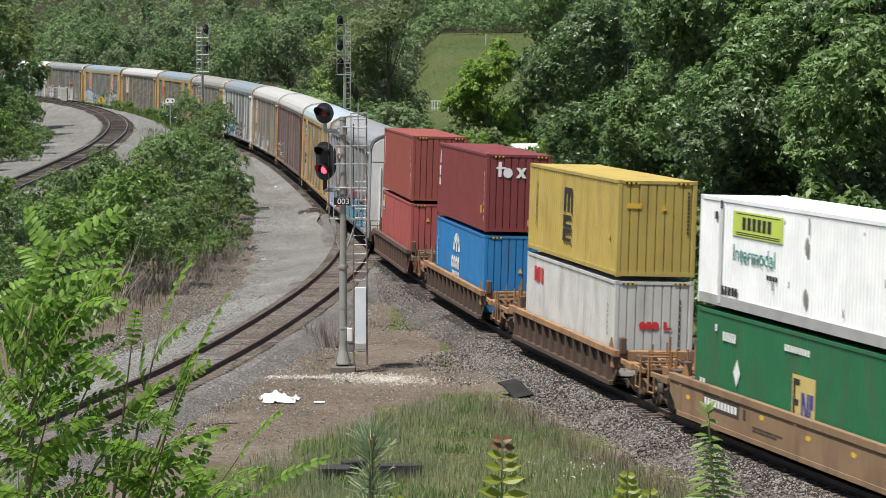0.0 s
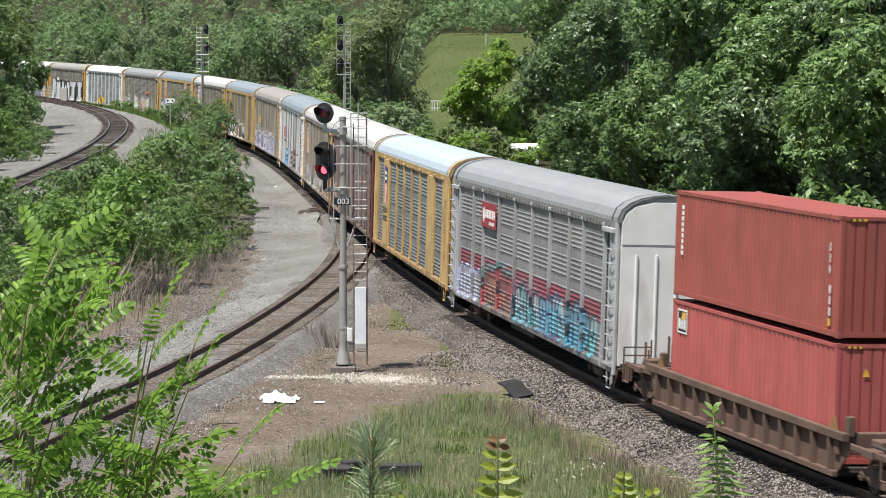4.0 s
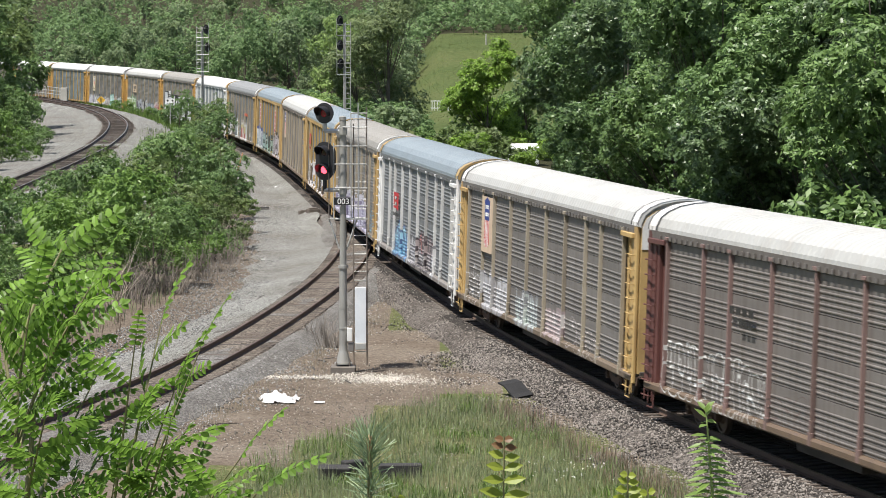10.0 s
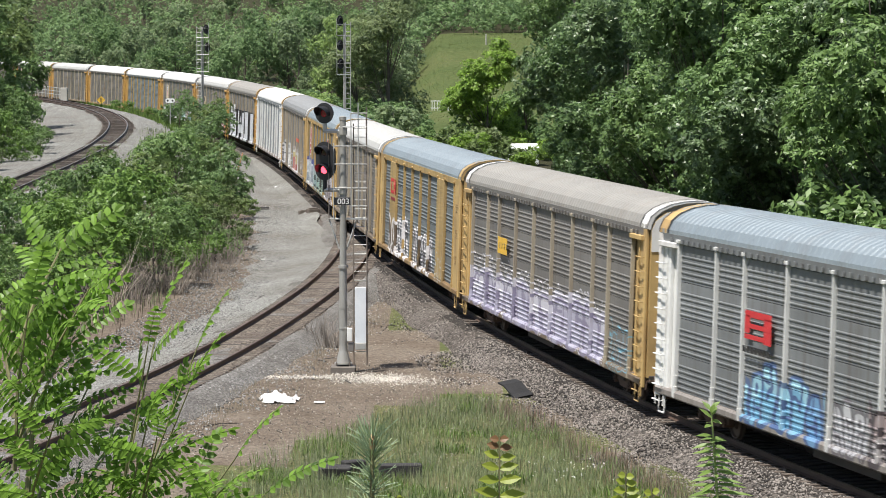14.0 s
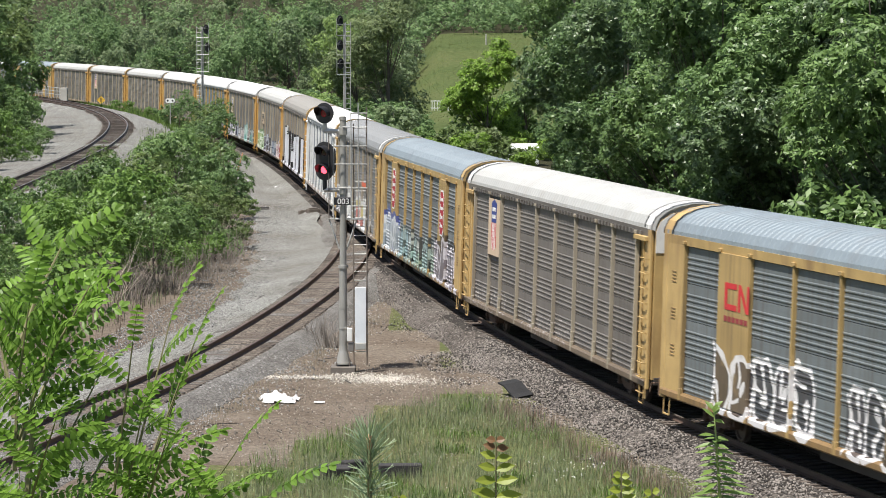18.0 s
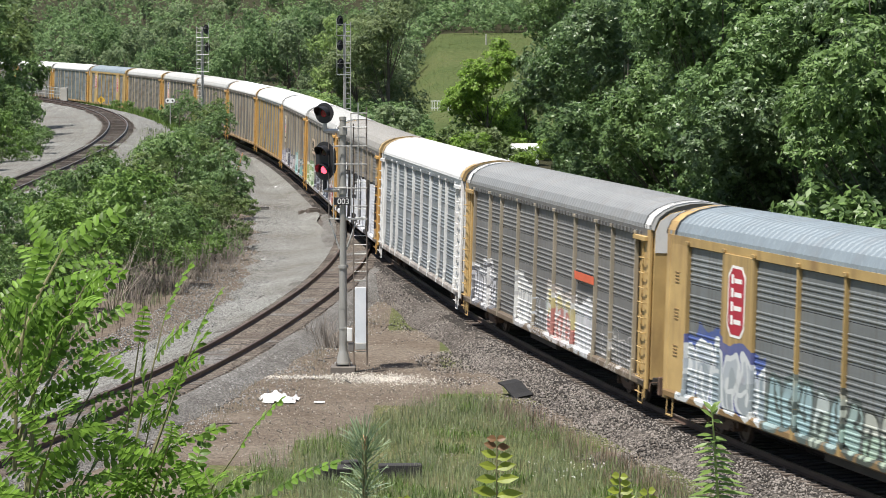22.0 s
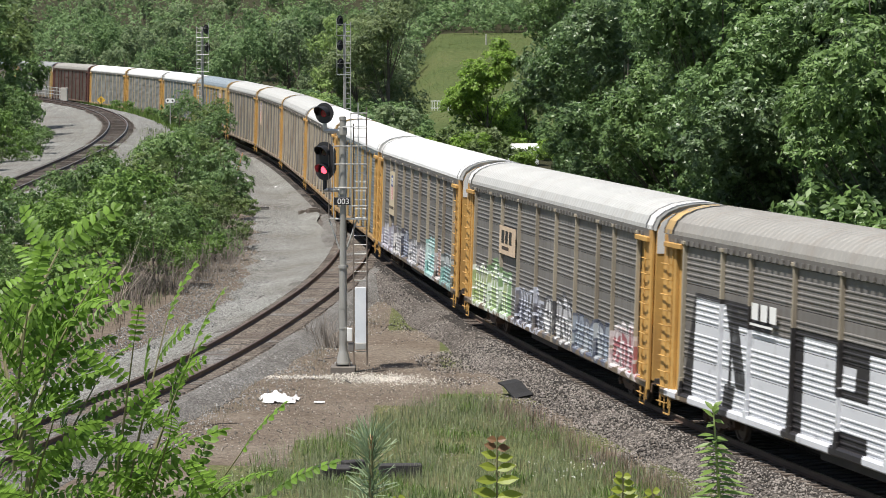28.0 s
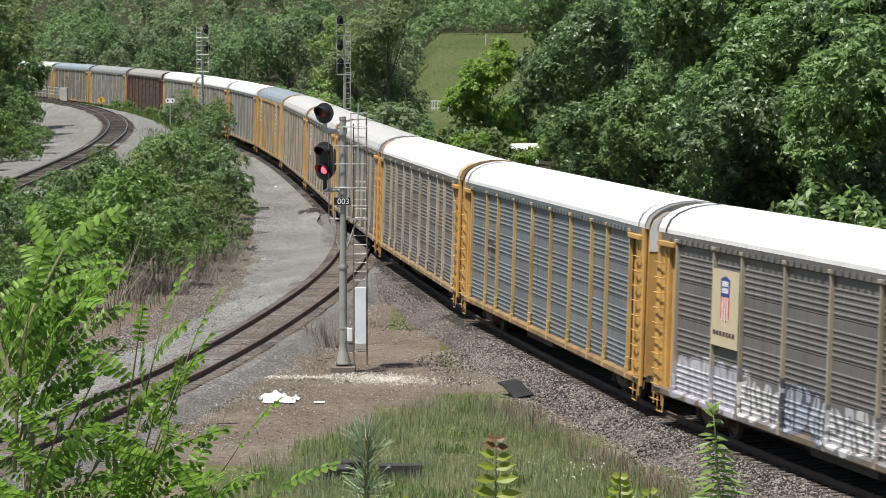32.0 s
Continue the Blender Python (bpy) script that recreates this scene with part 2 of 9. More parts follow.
# ---- the train ----
STEEL_DARK = shader("underframe_steel", (0.045, 0.038, 0.033), 0.8, 0.0, 0.4, 3, 0.2)
WHEEL = shader("wheel_steel", (0.11, 0.085, 0.07), 0.55, 0.6, 0.3, 8, 0.1)
RUST = shader("rusty_bogie", (0.10, 0.062, 0.042), 0.85, 0.0, 0.4, 5, 0.3)
PAINT = {
    "yellow": shader("rack_yellow_paint", (0.43, 0.295, 0.12), 0.6, 0, 0.2, 5, 0.08, spot=(0.17, 0.095, 0.05), spot_amt=0.6),
    "tan": shader("rack_tan_paint", (0.39, 0.34, 0.26), 0.65, 0, 0.18, 5, 0.08, spot=(0.14, 0.085, 0.055), spot_amt=0.6),
    "brown": shader("rack_brown_paint", (0.105, 0.040, 0.034), 0.6, 0, 0.2, 5, 0.08, spot=(0.06, 0.035, 0.03), spot_amt=0.5),
    "amber": shader("rack_amber_paint", (0.47, 0.275, 0.08), 0.6, 0, 0.2, 5, 0.08, spot=(0.2, 0.1, 0.05), spot_amt=0.5),
    "rosy": shader("rack_faded_red_brown", (0.25, 0.165, 0.15), 0.65, 0, 0.2, 5, 0.08, spot=(0.09, 0.06, 0.05), spot_amt=0.6),
    "white": shader("rack_white_paint", (0.66, 0.66, 0.64), 0.55, 0, 0.12, 5, 0.08, spot=(0.22, 0.13, 0.09), spot_amt=0.35),
    "grime": shader("rack_grimy_paint", (0.20, 0.175, 0.15), 0.7, 0, 0.2, 5, 0.08, spot=(0.10, 0.075, 0.06), spot_amt=0.6),
    "silver": shader("rack_silver_paint", (0.40, 0.41, 0.42), 0.5, 0.2, 0.14, 5, 0.08, spot=(0.15, 0.11, 0.09), spot_amt=0.35),
}
PCOL = {"yellow": (0.43, 0.295, 0.12), "tan": (0.39, 0.34, 0.26), "brown": (0.105, 0.04, 0.034), "white": (0.66, 0.66, 0.64), "grime": (0.2, 0.175, 0.15), "silver": (0.4, 0.41, 0.42), "rosy": (0.25, 0.165, 0.15)}
SCOL = {"yellow": (0.24, 0.152, 0.065), "tan": (0.18, 0.137, 0.095), "brown": (0.15, 0.105, 0.07), "white": (0.26, 0.237, 0.215), "silver": (0.2, 0.182, 0.17)}
ROOF = {
    "white": shader("roof_white", (0.60, 0.60, 0.59), 0.5, 0, 0.07, 3, 0.05, spot=(0.45, 0.43, 0.40), spot_amt=0.3),
    "offwhite": shader("roof_offwhite", (0.37, 0.37, 0.355), 0.55, 0, 0.1, 3, 0.05, spot=(0.3, 0.27, 0.24), spot_amt=0.3),
    "grey": shader("roof_grey", (0.215, 0.22, 0.22), 0.5, 0.1, 0.12, 3, 0.05, spot=(0.2, 0.18, 0.16), spot_amt=0.35),
    "blue": shader("roof_blue_grey", (0.235, 0.275, 0.30), 0.42, 0.25, 0.12, 3, 0.05, spot=(0.2, 0.2, 0.2), spot_amt=0.3),
    "sky": shader("roof_light_blue", (0.36, 0.43, 0.48), 0.45, 0.15, 0.1, 3, 0.05, spot=(0.5, 0.5, 0.5), spot_amt=0.3),
    "silver": shader("roof_silver", (0.26, 0.27, 0.275), 0.42, 0.2, 0.1, 3, 0.05, spot=(0.25, 0.24, 0.22), spot_amt=0.3),
    "tan": shader("roof_warm_grey", (0.235, 0.225, 0.205), 0.55, 0.0, 0.12, 3, 0.05, spot=(0.2, 0.17, 0.14), spot_amt=0.35),
}
SILL = {k: shader("grimy_sill_" + k, tuple(0.5 * a + 0.5 * b for a, b in zip(c, (0.12, 0.085, 0.06))), 0.8, 0, 0.3, 5, 0.15, spot=(0.07, 0.045, 0.035), spot_amt=0.7) for k, c in (("yellow", (0.36, 0.22, 0.07)), ("tan", (0.24, 0.19, 0.13)), ("brown", (0.08, 0.04, 0.035)), ("white", (0.40, 0.39, 0.37)), ("silver", (0.28, 0.28, 0.28)))}
SEAL = shader("black_rubber_seal", (0.02, 0.02, 0.022), 0.7, 0, 0.2, 6, 0.05)
LOGO = {
    "red": shader("logo_red", (0.50, 0.03, 0.035), 0.5, 0, 0.12, 8, 0.03),
    "darkred": shader("logo_dark_red", (0.26, 0.035, 0.045), 0.5, 0, 0.12, 8, 0.03),
    "blue": shader("logo_blue", (0.035, 0.055, 0.22), 0.5, 0, 0.12, 8, 0.03),
    "white": shader("logo_white", (0.74, 0.74, 0.72), 0.5, 0, 0.06, 8, 0.03),
    "black": shader("logo_black", (0.025, 0.023, 0.022), 0.5, 0, 0.1, 8, 0.03),
    "tan": shader("logo_tan_panel", (0.53, 0.41, 0.29), 0.6, 0, 0.12, 8, 0.03),
    "yellow": shader("logo_yellow", (0.66, 0.40, 0.05), 0.5, 0, 0.1, 8, 0.03),
    "green": shader("logo_green", (0.03, 0.20, 0.15), 0.5, 0, 0.1, 8, 0.03),
    "silver": shader("post_silver", (0.62, 0.63, 0.63), 0.5, 0.2, 0.1, 8, 0.03),
    "dented": shader("dented_latch_grey", (0.30, 0.30, 0.29), 0.5, 0.3, 0.3, 12, 0.2),
    "tan_board": shader("logo_straw_board", (0.55, 0.43, 0.16), 0.5, 0, 0.1, 8, 0.03),
    "emblem_red": shader("emblem_red", (0.36, 0.022, 0.04), 0.5, 0, 0.12, 8, 0.03),
    "board": shader("stencil_board_brown", (0.05, 0.035, 0.028), 0.7, 0, 0.2, 8, 0.03),
    "orange": shader("orange_streak", (0.55, 0.11, 0.05), 0.6, 0, 0.2, 8, 0.03),
    "straw": shader("pale_straw_board", (0.52, 0.44, 0.30), 0.6, 0, 0.1, 8, 0.03),
    "teal": shader("logo_teal", (0.02, 0.22, 0.17), 0.5, 0, 0.1, 8, 0.03),
    "lime": shader("logo_lime", (0.50, 0.62, 0.10), 0.5, 0, 0.1, 8, 0.03),
}


def letter_shapes():
    """Blocks of black and white that make up four huge letters: x, width, foot, head, slant, white."""
    b, w = 0, 1
    return [(-12.1, 5.6, 0.85, 3.72, 0.28, b), (-13.2, 0.9, 0.7, 2.5, 0.1, w), (-11.35, 2.6, 0.7, 3.6, 0.05, w), (-8.5, 3.9, 0.7, 3.12, 0, w), (-8.15, 0.75, 1.5, 3.65, -0.42, b), (-9.2, 0.75, 0.65, 1.55, 0.3, b),
            (-4.75, 6.6, 0.75, 3.45, 0.1, b), (-3.75, 1.95, 0.7, 3.3, 0.0, w), (-1.9, 2.6, 1.3, 2.1, 0, w), (-1.4, 0.75, 2.3, 2.85, 0.1, w), (0.15, 1.75, 0.7, 3.25, 0, w), (-1.75, 1.85, 0.6, 1.25, 0, b),
            (2.3, 5.3, 0.75, 3.5, 0, b), (2.7, 4.3, 2.75, 3.4, 0, w), (4.3, 1.6, 0.7, 2.9, 0, w), (2.6, 2.2, 0.7, 1.35, 0, w), (7.7, 4.4, 0.75, 3.5, 0, b), (8.1, 3.4, 2.8, 3.4, 0, w), (9.0, 1.6, 0.7, 3.0, 0, w), (8.1, 3.4, 0.7, 1.3, 0, w)]


TAGGED = {}                     # what is sprayed on a car's sheets, for its posts, plates and sills


def sprayed(pn, paint_name, color):
    """The paint of posts, plates and sills where the spray on the sheets runs on over them."""
    if pn.name not in TAGGED:
        return None
    key = pn.name + "_on_" + paint_name
    if key not in MATS:
        MATS[key] = panel_mat(key, tuple(v / 0.74 for v in color), like=pn.name, **TAGGED[pn.name])
    return MATS[key]


def tag_group():
    """Shared nodes of a sprayed tag: swelling letters with counters and slits, an outline and sometimes a cloud behind."""
    if "spray_tag" in bpy.data.node_groups:
        return bpy.data.node_groups["spray_tag"]
    g = bpy.data.node_groups.new("spray_tag", "ShaderNodeTree")
    for nm in ("Col", "Fill1", "Fill2", "Fill3", "Edge", "Cloud"):
        g.interface.new_socket(nm, in_out="INPUT", socket_type="NodeSocketColor")
    for nm in ("X", "XW", "ZW", "Play", "Wear", "X0", "X1", "Top", "Pitch", "Seed", "FillAmt", "CloudAmt"):
        g.interface.new_socket(nm, in_out="INPUT", socket_type="NodeSocketFloat")
    g.interface.new_socket("Col", in_out="OUTPUT", socket_type="NodeSocketColor")
    N, Lk = g.nodes, g.links
    gi, go = N.new("NodeGroupInput"), N.new("NodeGroupOutput")
    I = gi.outputs

    def op(kind, a, c=None, d=None):
        n = N.new("ShaderNodeMath")
        n.operation = kind
        for i, v in enumerate((a, c, d)):
            if isinstance(v, (int, float)):
                n.inputs[i].default_value = v
            elif v is not None:
                Lk.new(v, n.inputs[i])
        return n.outputs[0]

    def mix(f, a, c):
        n = N.new("ShaderNodeMixRGB")
        for i, v in enumerate((f, a, c)):
            Lk.new(v, n.inputs[i])
        return n.outputs[0]

    uu = op("DIVIDE", op("SUBTRACT", I["XW"], I["X0"]), I["Pitch"])
    cell = op("FLOOR", uu)
    u = op("SUBTRACT", op("SUBTRACT", uu, cell), 0.5)
    wn = N.new("ShaderNodeTexWhiteNoise")
    wn.noise_dimensions = "1D"
    Lk.new(op("ADD", cell, I["Seed"]), wn.inputs["W"])
    rs = N.new("ShaderNodeSeparateXYZ")
    Lk.new(wn.outputs["Color"], rs.inputs[0])
    r1, r2, r3 = rs.outputs["X"], rs.outputs["Y"], rs.outputs["Z"]
    tall = op("ADD", op("MULTIPLY_ADD", r1, 0.35, -0.82), I["Top"])
    v = op("SUBTRACT", op("DIVIDE", op("SUBTRACT", I["ZW"], 0.74), tall), 0.5)
    lean = op("MULTIPLY", op("SUBTRACT", r2, 0.5), 0.4)
    ul = op("SUBTRACT", u, op("MULTIPLY", v, lean))
    q = op("ADD", op("POWER", op("ABSOLUTE", op("DIVIDE", ul, 0.5)), 3.5), op("POWER", op("ABSOLUTE", op("DIVIDE", v, 0.5)), 4.0))
    body = op("LESS_THAN", q, 1.0)
    rim = op("GREATER_THAN", q, op("MULTIPLY_ADD", I["FillAmt"], -0.4, 0.78))
    # a counter, a slit from the head or the foot, and a short bar
    hx = op("DIVIDE", op("SUBTRACT", ul, op("MULTIPLY_ADD", r3, 0.24, -0.12)), 0.13)
    hz = op("DIVIDE", op("SUBTRACT", v, op("MULTIPLY_ADD", r2, 0.5, -0.22)), 0.12)
    hole = op("LESS_THAN", op("ADD", op("MULTIPLY", hx, hx), op("MULTIPLY", hz, hz)), 1.0)
    sl = op("SUBTRACT", ul, op("MULTIPLY_ADD", r1, 0.3, -0.15))
    end_ = op("MULTIPLY", v, op("SIGN", op("SUBTRACT", r3, 0.45)))
    slit = op("MULTIPLY", op("LESS_THAN", op("ABSOLUTE", sl), op("MULTIPLY_ADD", I["FillAmt"], 0.04, 0.032)), op("GREATER_THAN", end_, 0.02))
    bar = op("MULTIPLY", op("LESS_THAN", op("ABSOLUTE", op("SUBTRACT", v, op("MULTIPLY_ADD", r1, 0.4, -0.2))), 0.035), op("GREATER_THAN", op("MULTIPLY", ul, op("SIGN", op("SUBTRACT", r2, 0.5))), 0.0))
    hole = op("MULTIPLY", hole, op("GREATER_THAN", op("ADD", op("ADD", op("MULTIPLY", hx, hx), op("MULTIPLY", hz, hz)), I["FillAmt"]), 0.6))
    line = op("MULTIPLY", body, op("MAXIMUM", op("MAXIMUM", rim, hole), op("MAXIMUM", slit, bar)))
    ins = op("MULTIPLY", op("GREATER_THAN", I["X"], op("SUBTRACT", I["X0"], 0.15)), op("LESS_THAN", I["X"], op("ADD", I["X1"], 0.1)))
    ins = op("MULTIPLY", ins, op("MULTIPLY", I["Wear"], 0.92))
    col = mix(op("MULTIPLY", op("MULTIPLY", ins, op("MULTIPLY", op("LESS_THAN", v, 0.62), op("GREATER_THAN", v, -0.42))), I["CloudAmt"]), I["Col"], I["Cloud"])
    fc = mix(op("GREATER_THAN", op("ADD", v, op("MULTIPLY_ADD", I["Play"], 1.2, -0.6)), 0.05), I["Fill1"], I["Fill2"])
    fc = mix(op("MULTIPLY", op("GREATER_THAN", r3, 0.6), 0.8), fc, I["Fill3"])
    col = mix(op("MULTIPLY", op("MULTIPLY", ins, body), I["FillAmt"]), col, fc)
    col = mix(op("MULTIPLY", ins, line), col, I["Edge"])
    Lk.new(col, go.inputs["Col"])
    return g


def panel_mat(name, base, bands=(), letters=False, tags=(), like=None):
    """Galvanised corrugated sheet with grime; sprayed lettering-like paint low down where the car has some."""
    m = bpy.data.materials.new(name)
    m.use_nodes = True
    if (tags or letters) and not like:
        TAGGED[m.name] = dict(letters=letters, tags=tags)
    N, Lk = m.node_tree.nodes, m.node_tree.links
    b = N["Principled BSDF"]

    def math_(op, a, c=None, d=None):
        n = N.new("ShaderNodeMath")
        n.operation = op
        for i, v in enumerate((a, c, d)):
            if v is None:
                continue
            if isinstance(v, (int, float)):
                n.inputs[i].default_value = v
            else:
                Lk.new(v, n.inputs[i])
        return n.outputs[0]

    def mix(f, a, c):
        n = N.new("ShaderNodeMixRGB")
        for i, v in enumerate((f, a, c)):
            if isinstance(v, (int, float)):
                n.inputs[i].default_value = v
            elif isinstance(v, (tuple, list, Vector)):
                n.inputs[i].default_value = (*v[:3], 1)
            else:
                Lk.new(v, n.inputs[i])
        return n.outputs[0]

    def noise_(scale, detail=4, vec=None, sx=1.0, sz=1.0, off=0.0):
        mp = N.new("ShaderNodeMapping")
        mp.inputs["Scale"].default_value = (sx, 1, sz)
        mp.inputs["Location"].default_value = (off, off * 0.7, off * 0.3)
        Lk.new(tc.outputs["Object"], mp.inputs["Vector"])
        n = N.new("ShaderNodeTexNoise")
        n.inputs["Scale"].default_value, n.inputs["Detail"].default_value = scale, detail
        Lk.new(mp.outputs[0], n.inputs["Vector"])
        return n.outputs["Fac"]

    tc = N.new("ShaderNodeTexCoord")
    sep = N.new("ShaderNodeSeparateXYZ")
    Lk.new(tc.outputs["Object"], sep.inputs[0])
    X, Z = sep.outputs["X"], sep.outputs["Z"]
    seed = (hash_of(like or name) % 97) * 3.1
    c = Vector(base) * 0.74
    col = mix(noise_(0.9, 6, sx=0.5, off=seed), c * 0.70, c * 1.25)
    streak = N.new("ShaderNodeMapRange")
    streak.inputs[1].default_value, streak.inputs[2].default_value = 0.48, 0.7
    Lk.new(noise_(1.0, 6, sx=7.0, sz=0.18, off=seed + 5), streak.inputs[0])
    col = mix(math_("MULTIPLY", streak.outputs[0], 0.5), col, (0.085, 0.062, 0.048))
    oi = N.new("ShaderNodeObjectInfo")
    col = mix(math_("MULTIPLY", oi.outputs["Random"], 0.3), col, c * 0.55)
    for z0, z1, bc in bands:
        inb = math_("MULTIPLY", math_("GREATER_THAN", Z, z0), math_("LESS_THAN", Z, z1))
        col = mix(math_("MULTIPLY", inb, 0.85), col, bc)
    if letters:
        wr = N.new("ShaderNodeMapRange")
        wr.inputs[1].default_value, wr.inputs[2].default_value = 0.3, 0.42
        Lk.new(noise_(2.5, 6, off=17), wr.inputs[0])
        worn_l = math_("MULTIPLY_ADD", wr.outputs[0], 0.25, 0.72)
        for lx, lw, za, zb, sl, white in letter_shapes():
            zz = math_("SUBTRACT", Z, za)
            xx = math_("SUBTRACT", X, math_("MULTIPLY_ADD", zz, sl, lx)) if sl else math_("SUBTRACT", X, lx)
            q = math_("MULTIPLY", math_("GREATER_THAN", xx, 0.0), math_("LESS_THAN", xx, lw))
            q = math_("MULTIPLY", q, math_("MULTIPLY", math_("GREATER_THAN", zz, 0.0), math_("LESS_THAN", zz, zb - za)))
            col = mix(math_("MULTIPLY", q, worn_l), col, (0.60, 0.61, 0.64) if white else (0.022, 0.02, 0.022))
    if tags:
        # the hand's unevenness, and what time has washed away
        wob = N.new("ShaderNodeTexNoise")
        wob.inputs["Scale"].default_value, wob.inputs["Detail"].default_value = 0.85, 1.5
        flat_ = N.new("ShaderNodeMapping")
        flat_.inputs["Scale"].default_value, flat_.inputs["Location"].default_value = (1, 0.0, 1), (seed, 0, seed)
        Lk.new(tc.outputs["Object"], flat_.inputs["Vector"])
        Lk.new(flat_.outputs[0], wob.inputs["Vector"])
        ws = N.new("ShaderNodeSeparateXYZ")
        Lk.new(wob.outputs["Color"], ws.inputs[0])
        XW = math_("ADD", X, math_("MULTIPLY_ADD", ws.outputs["X"], 1.1, -0.55))
        ZW = math_("ADD", Z, math_("MULTIPLY_ADD", ws.outputs["Y"], 0.8, -0.4))
        wv = N.new("ShaderNodeMapRange")
        wv.inputs[1].default_value, wv.inputs[2].default_value, wv.inputs[3].default_value = 0.28, 0.45, 0.55
        Lk.new(noise_(2.4, 6, sx=0.7, off=seed + 2), wv.inputs[0])
    for li, (x0, x1, top, pitch, fills, edge_c, cloud) in enumerate(tags):
        tg = N.new("ShaderNodeGroup")
        tg.node_tree = tag_group()
        f1, f2, f3 = fills or (edge_c,) * 3
        for nm, v in (("Col", col), ("X", X), ("XW", XW), ("ZW", ZW), ("Play", ws.outputs["Z"]), ("Wear", wv.outputs[0])):
            Lk.new(v, tg.inputs[nm])
        for nm, v in (("Fill1", f1), ("Fill2", f2), ("Fill3", f3), ("Edge", edge_c), ("Cloud", cloud or edge_c)):
            tg.inputs[nm].default_value = (*v, 1)
        for nm, v in (("X0", x0), ("X1", x1), ("Top", top), ("Pitch", pitch * 0.85), ("Seed", seed + 13.7 * li), ("FillAmt", 0.84 if fills else 0.0), ("CloudAmt", 0.9 if cloud else 0.0)):
            tg.inputs[nm].default_value = v
        col = tg.outputs["Col"]
    Lk.new(col, b.inputs["Base Color"])
    b.inputs["Roughness"].default_value, b.inputs["Metallic"].default_value = 0.55, 0.15
    bp = N.new("ShaderNodeBump")
    bp.inputs["Strength"].default_value, bp.inputs["Distance"].default_value = 0.15, 0.01
    Lk.new(noise_(45, 2), bp.inputs["Height"])
    Lk.new(bp.outputs[0], b.inputs["Normal"])
    return m


def hash_of(s):
    return sum((i + 1) * ord(ch) for i, ch in enumerate(s))


W2 = 1.50                       # half width of a rack car
SILL0, SILL1, CHORD0, EAVE, PEAK = 0.70, 0.94, 4.92, 5.16, 5.95
BODY = 13.72                    # half length
BAYS = {False: [2.85, 2.01] + [2.876] * 5 + [2.01, 2.85], True: [2.7, 2.1] + [2.87] * 5 + [2.1, 2.7]}
BAYXS = {k: [-sum(v) / 2 + sum(v[:i]) for i in range(len(v) + 1)] for k, v in BAYS.items()}
ROWZ = [SILL1 + 0.01 + i * (CHORD0 - SILL1 - 0.02) / 4 for i in range(5)]
CACHE = {}


def cached(key, make):
    """Mesh data made once; every like part shares it."""
    if key not in CACHE:
        bm = make()
        me = bpy.data.meshes.new(key.split(":")[0])
        bm.to_mesh(me)
        bm.free()
        CACHE[key] = me
    return CACHE[key]


def rib_panel(x0, x1, z0, z1, side):
    """One corrugated sheet between two posts: three long ribs and a plain strip."""
    z1 -= 0.018
    h = z1 - z0
    prof = [(0.0, z0)]
    for k in range(5):
        c = z0 + h * (0.10 + 0.15 * k)
        for dz, o in ((-0.042, 0.0), (-0.016, 0.019), (0.010, 0.019), (0.034, 0.0)):
            prof.append((o, c + dz))
    prof += [(0.0, z1), (-0.06, z1), (-0.06, z0)]
    y = -(W2 - 0.10) if side < 0 else (W2 - 0.10)
    return sweep_x([(y + o * side, z) for o, z in prof], x0 + 0.02, x1 - 0.02)


ROOF_PROF = [(W2 - 0.02, EAVE - 0.02), (W2 - 0.03, EAVE + 0.10), (1.36, EAVE + 0.34), (1.14, EAVE + 0.52), (0.8, EAVE + 0.67), (0.4, EAVE + 0.755), (0.0, PEAK)]


def roof_mesh(x0, x1, ribs=80):
    """The arched roof with its cross ribs."""
    prof = ROOF_PROF + [(-y, z) for y, z in ROOF_PROF[-2::-1]]
    bm = bmesh.new()
    rows = []
    xs = []
    step = (x1 - x0) / ribs
    for i in range(ribs):
        a = x0 + i * step
        xs += [(a, 0.0), (a + step * 0.42, 0.0), (a + step * 0.5, 0.02), (a + step * 0.92, 0.02)]
    xs.append((x1, 0.0))
    for x, o in xs:
        rows.append([bm.verts.new((x, y * (1 + o * 0.3), z + o * (0.3 + 0.7 * (z - EAVE)))) for y, z in prof])
    for p, q in zip(rows, rows[1:]):
        for i in range(len(prof) - 1):
            bm.faces.new((p[i], q[i], q[i + 1], p[i + 1]))
    bm.faces.new(rows[0])
    bm.faces.new(rows[-1][::-1])
    bmesh.ops.recalc_face_normals(bm, faces=bm.faces)
    return bm


def end_plate(x0, x1, side, out=0.0):
    y0, y1 = (-(W2 - 0.15 + out), -(W2 - 0.22)) if side < 0 else (W2 - 0.22, W2 - 0.15 + out)
    return boxes((x0, x1, y0, y1, SILL1 - 0.05, CHORD0 + 0.1), bevel=0.012)


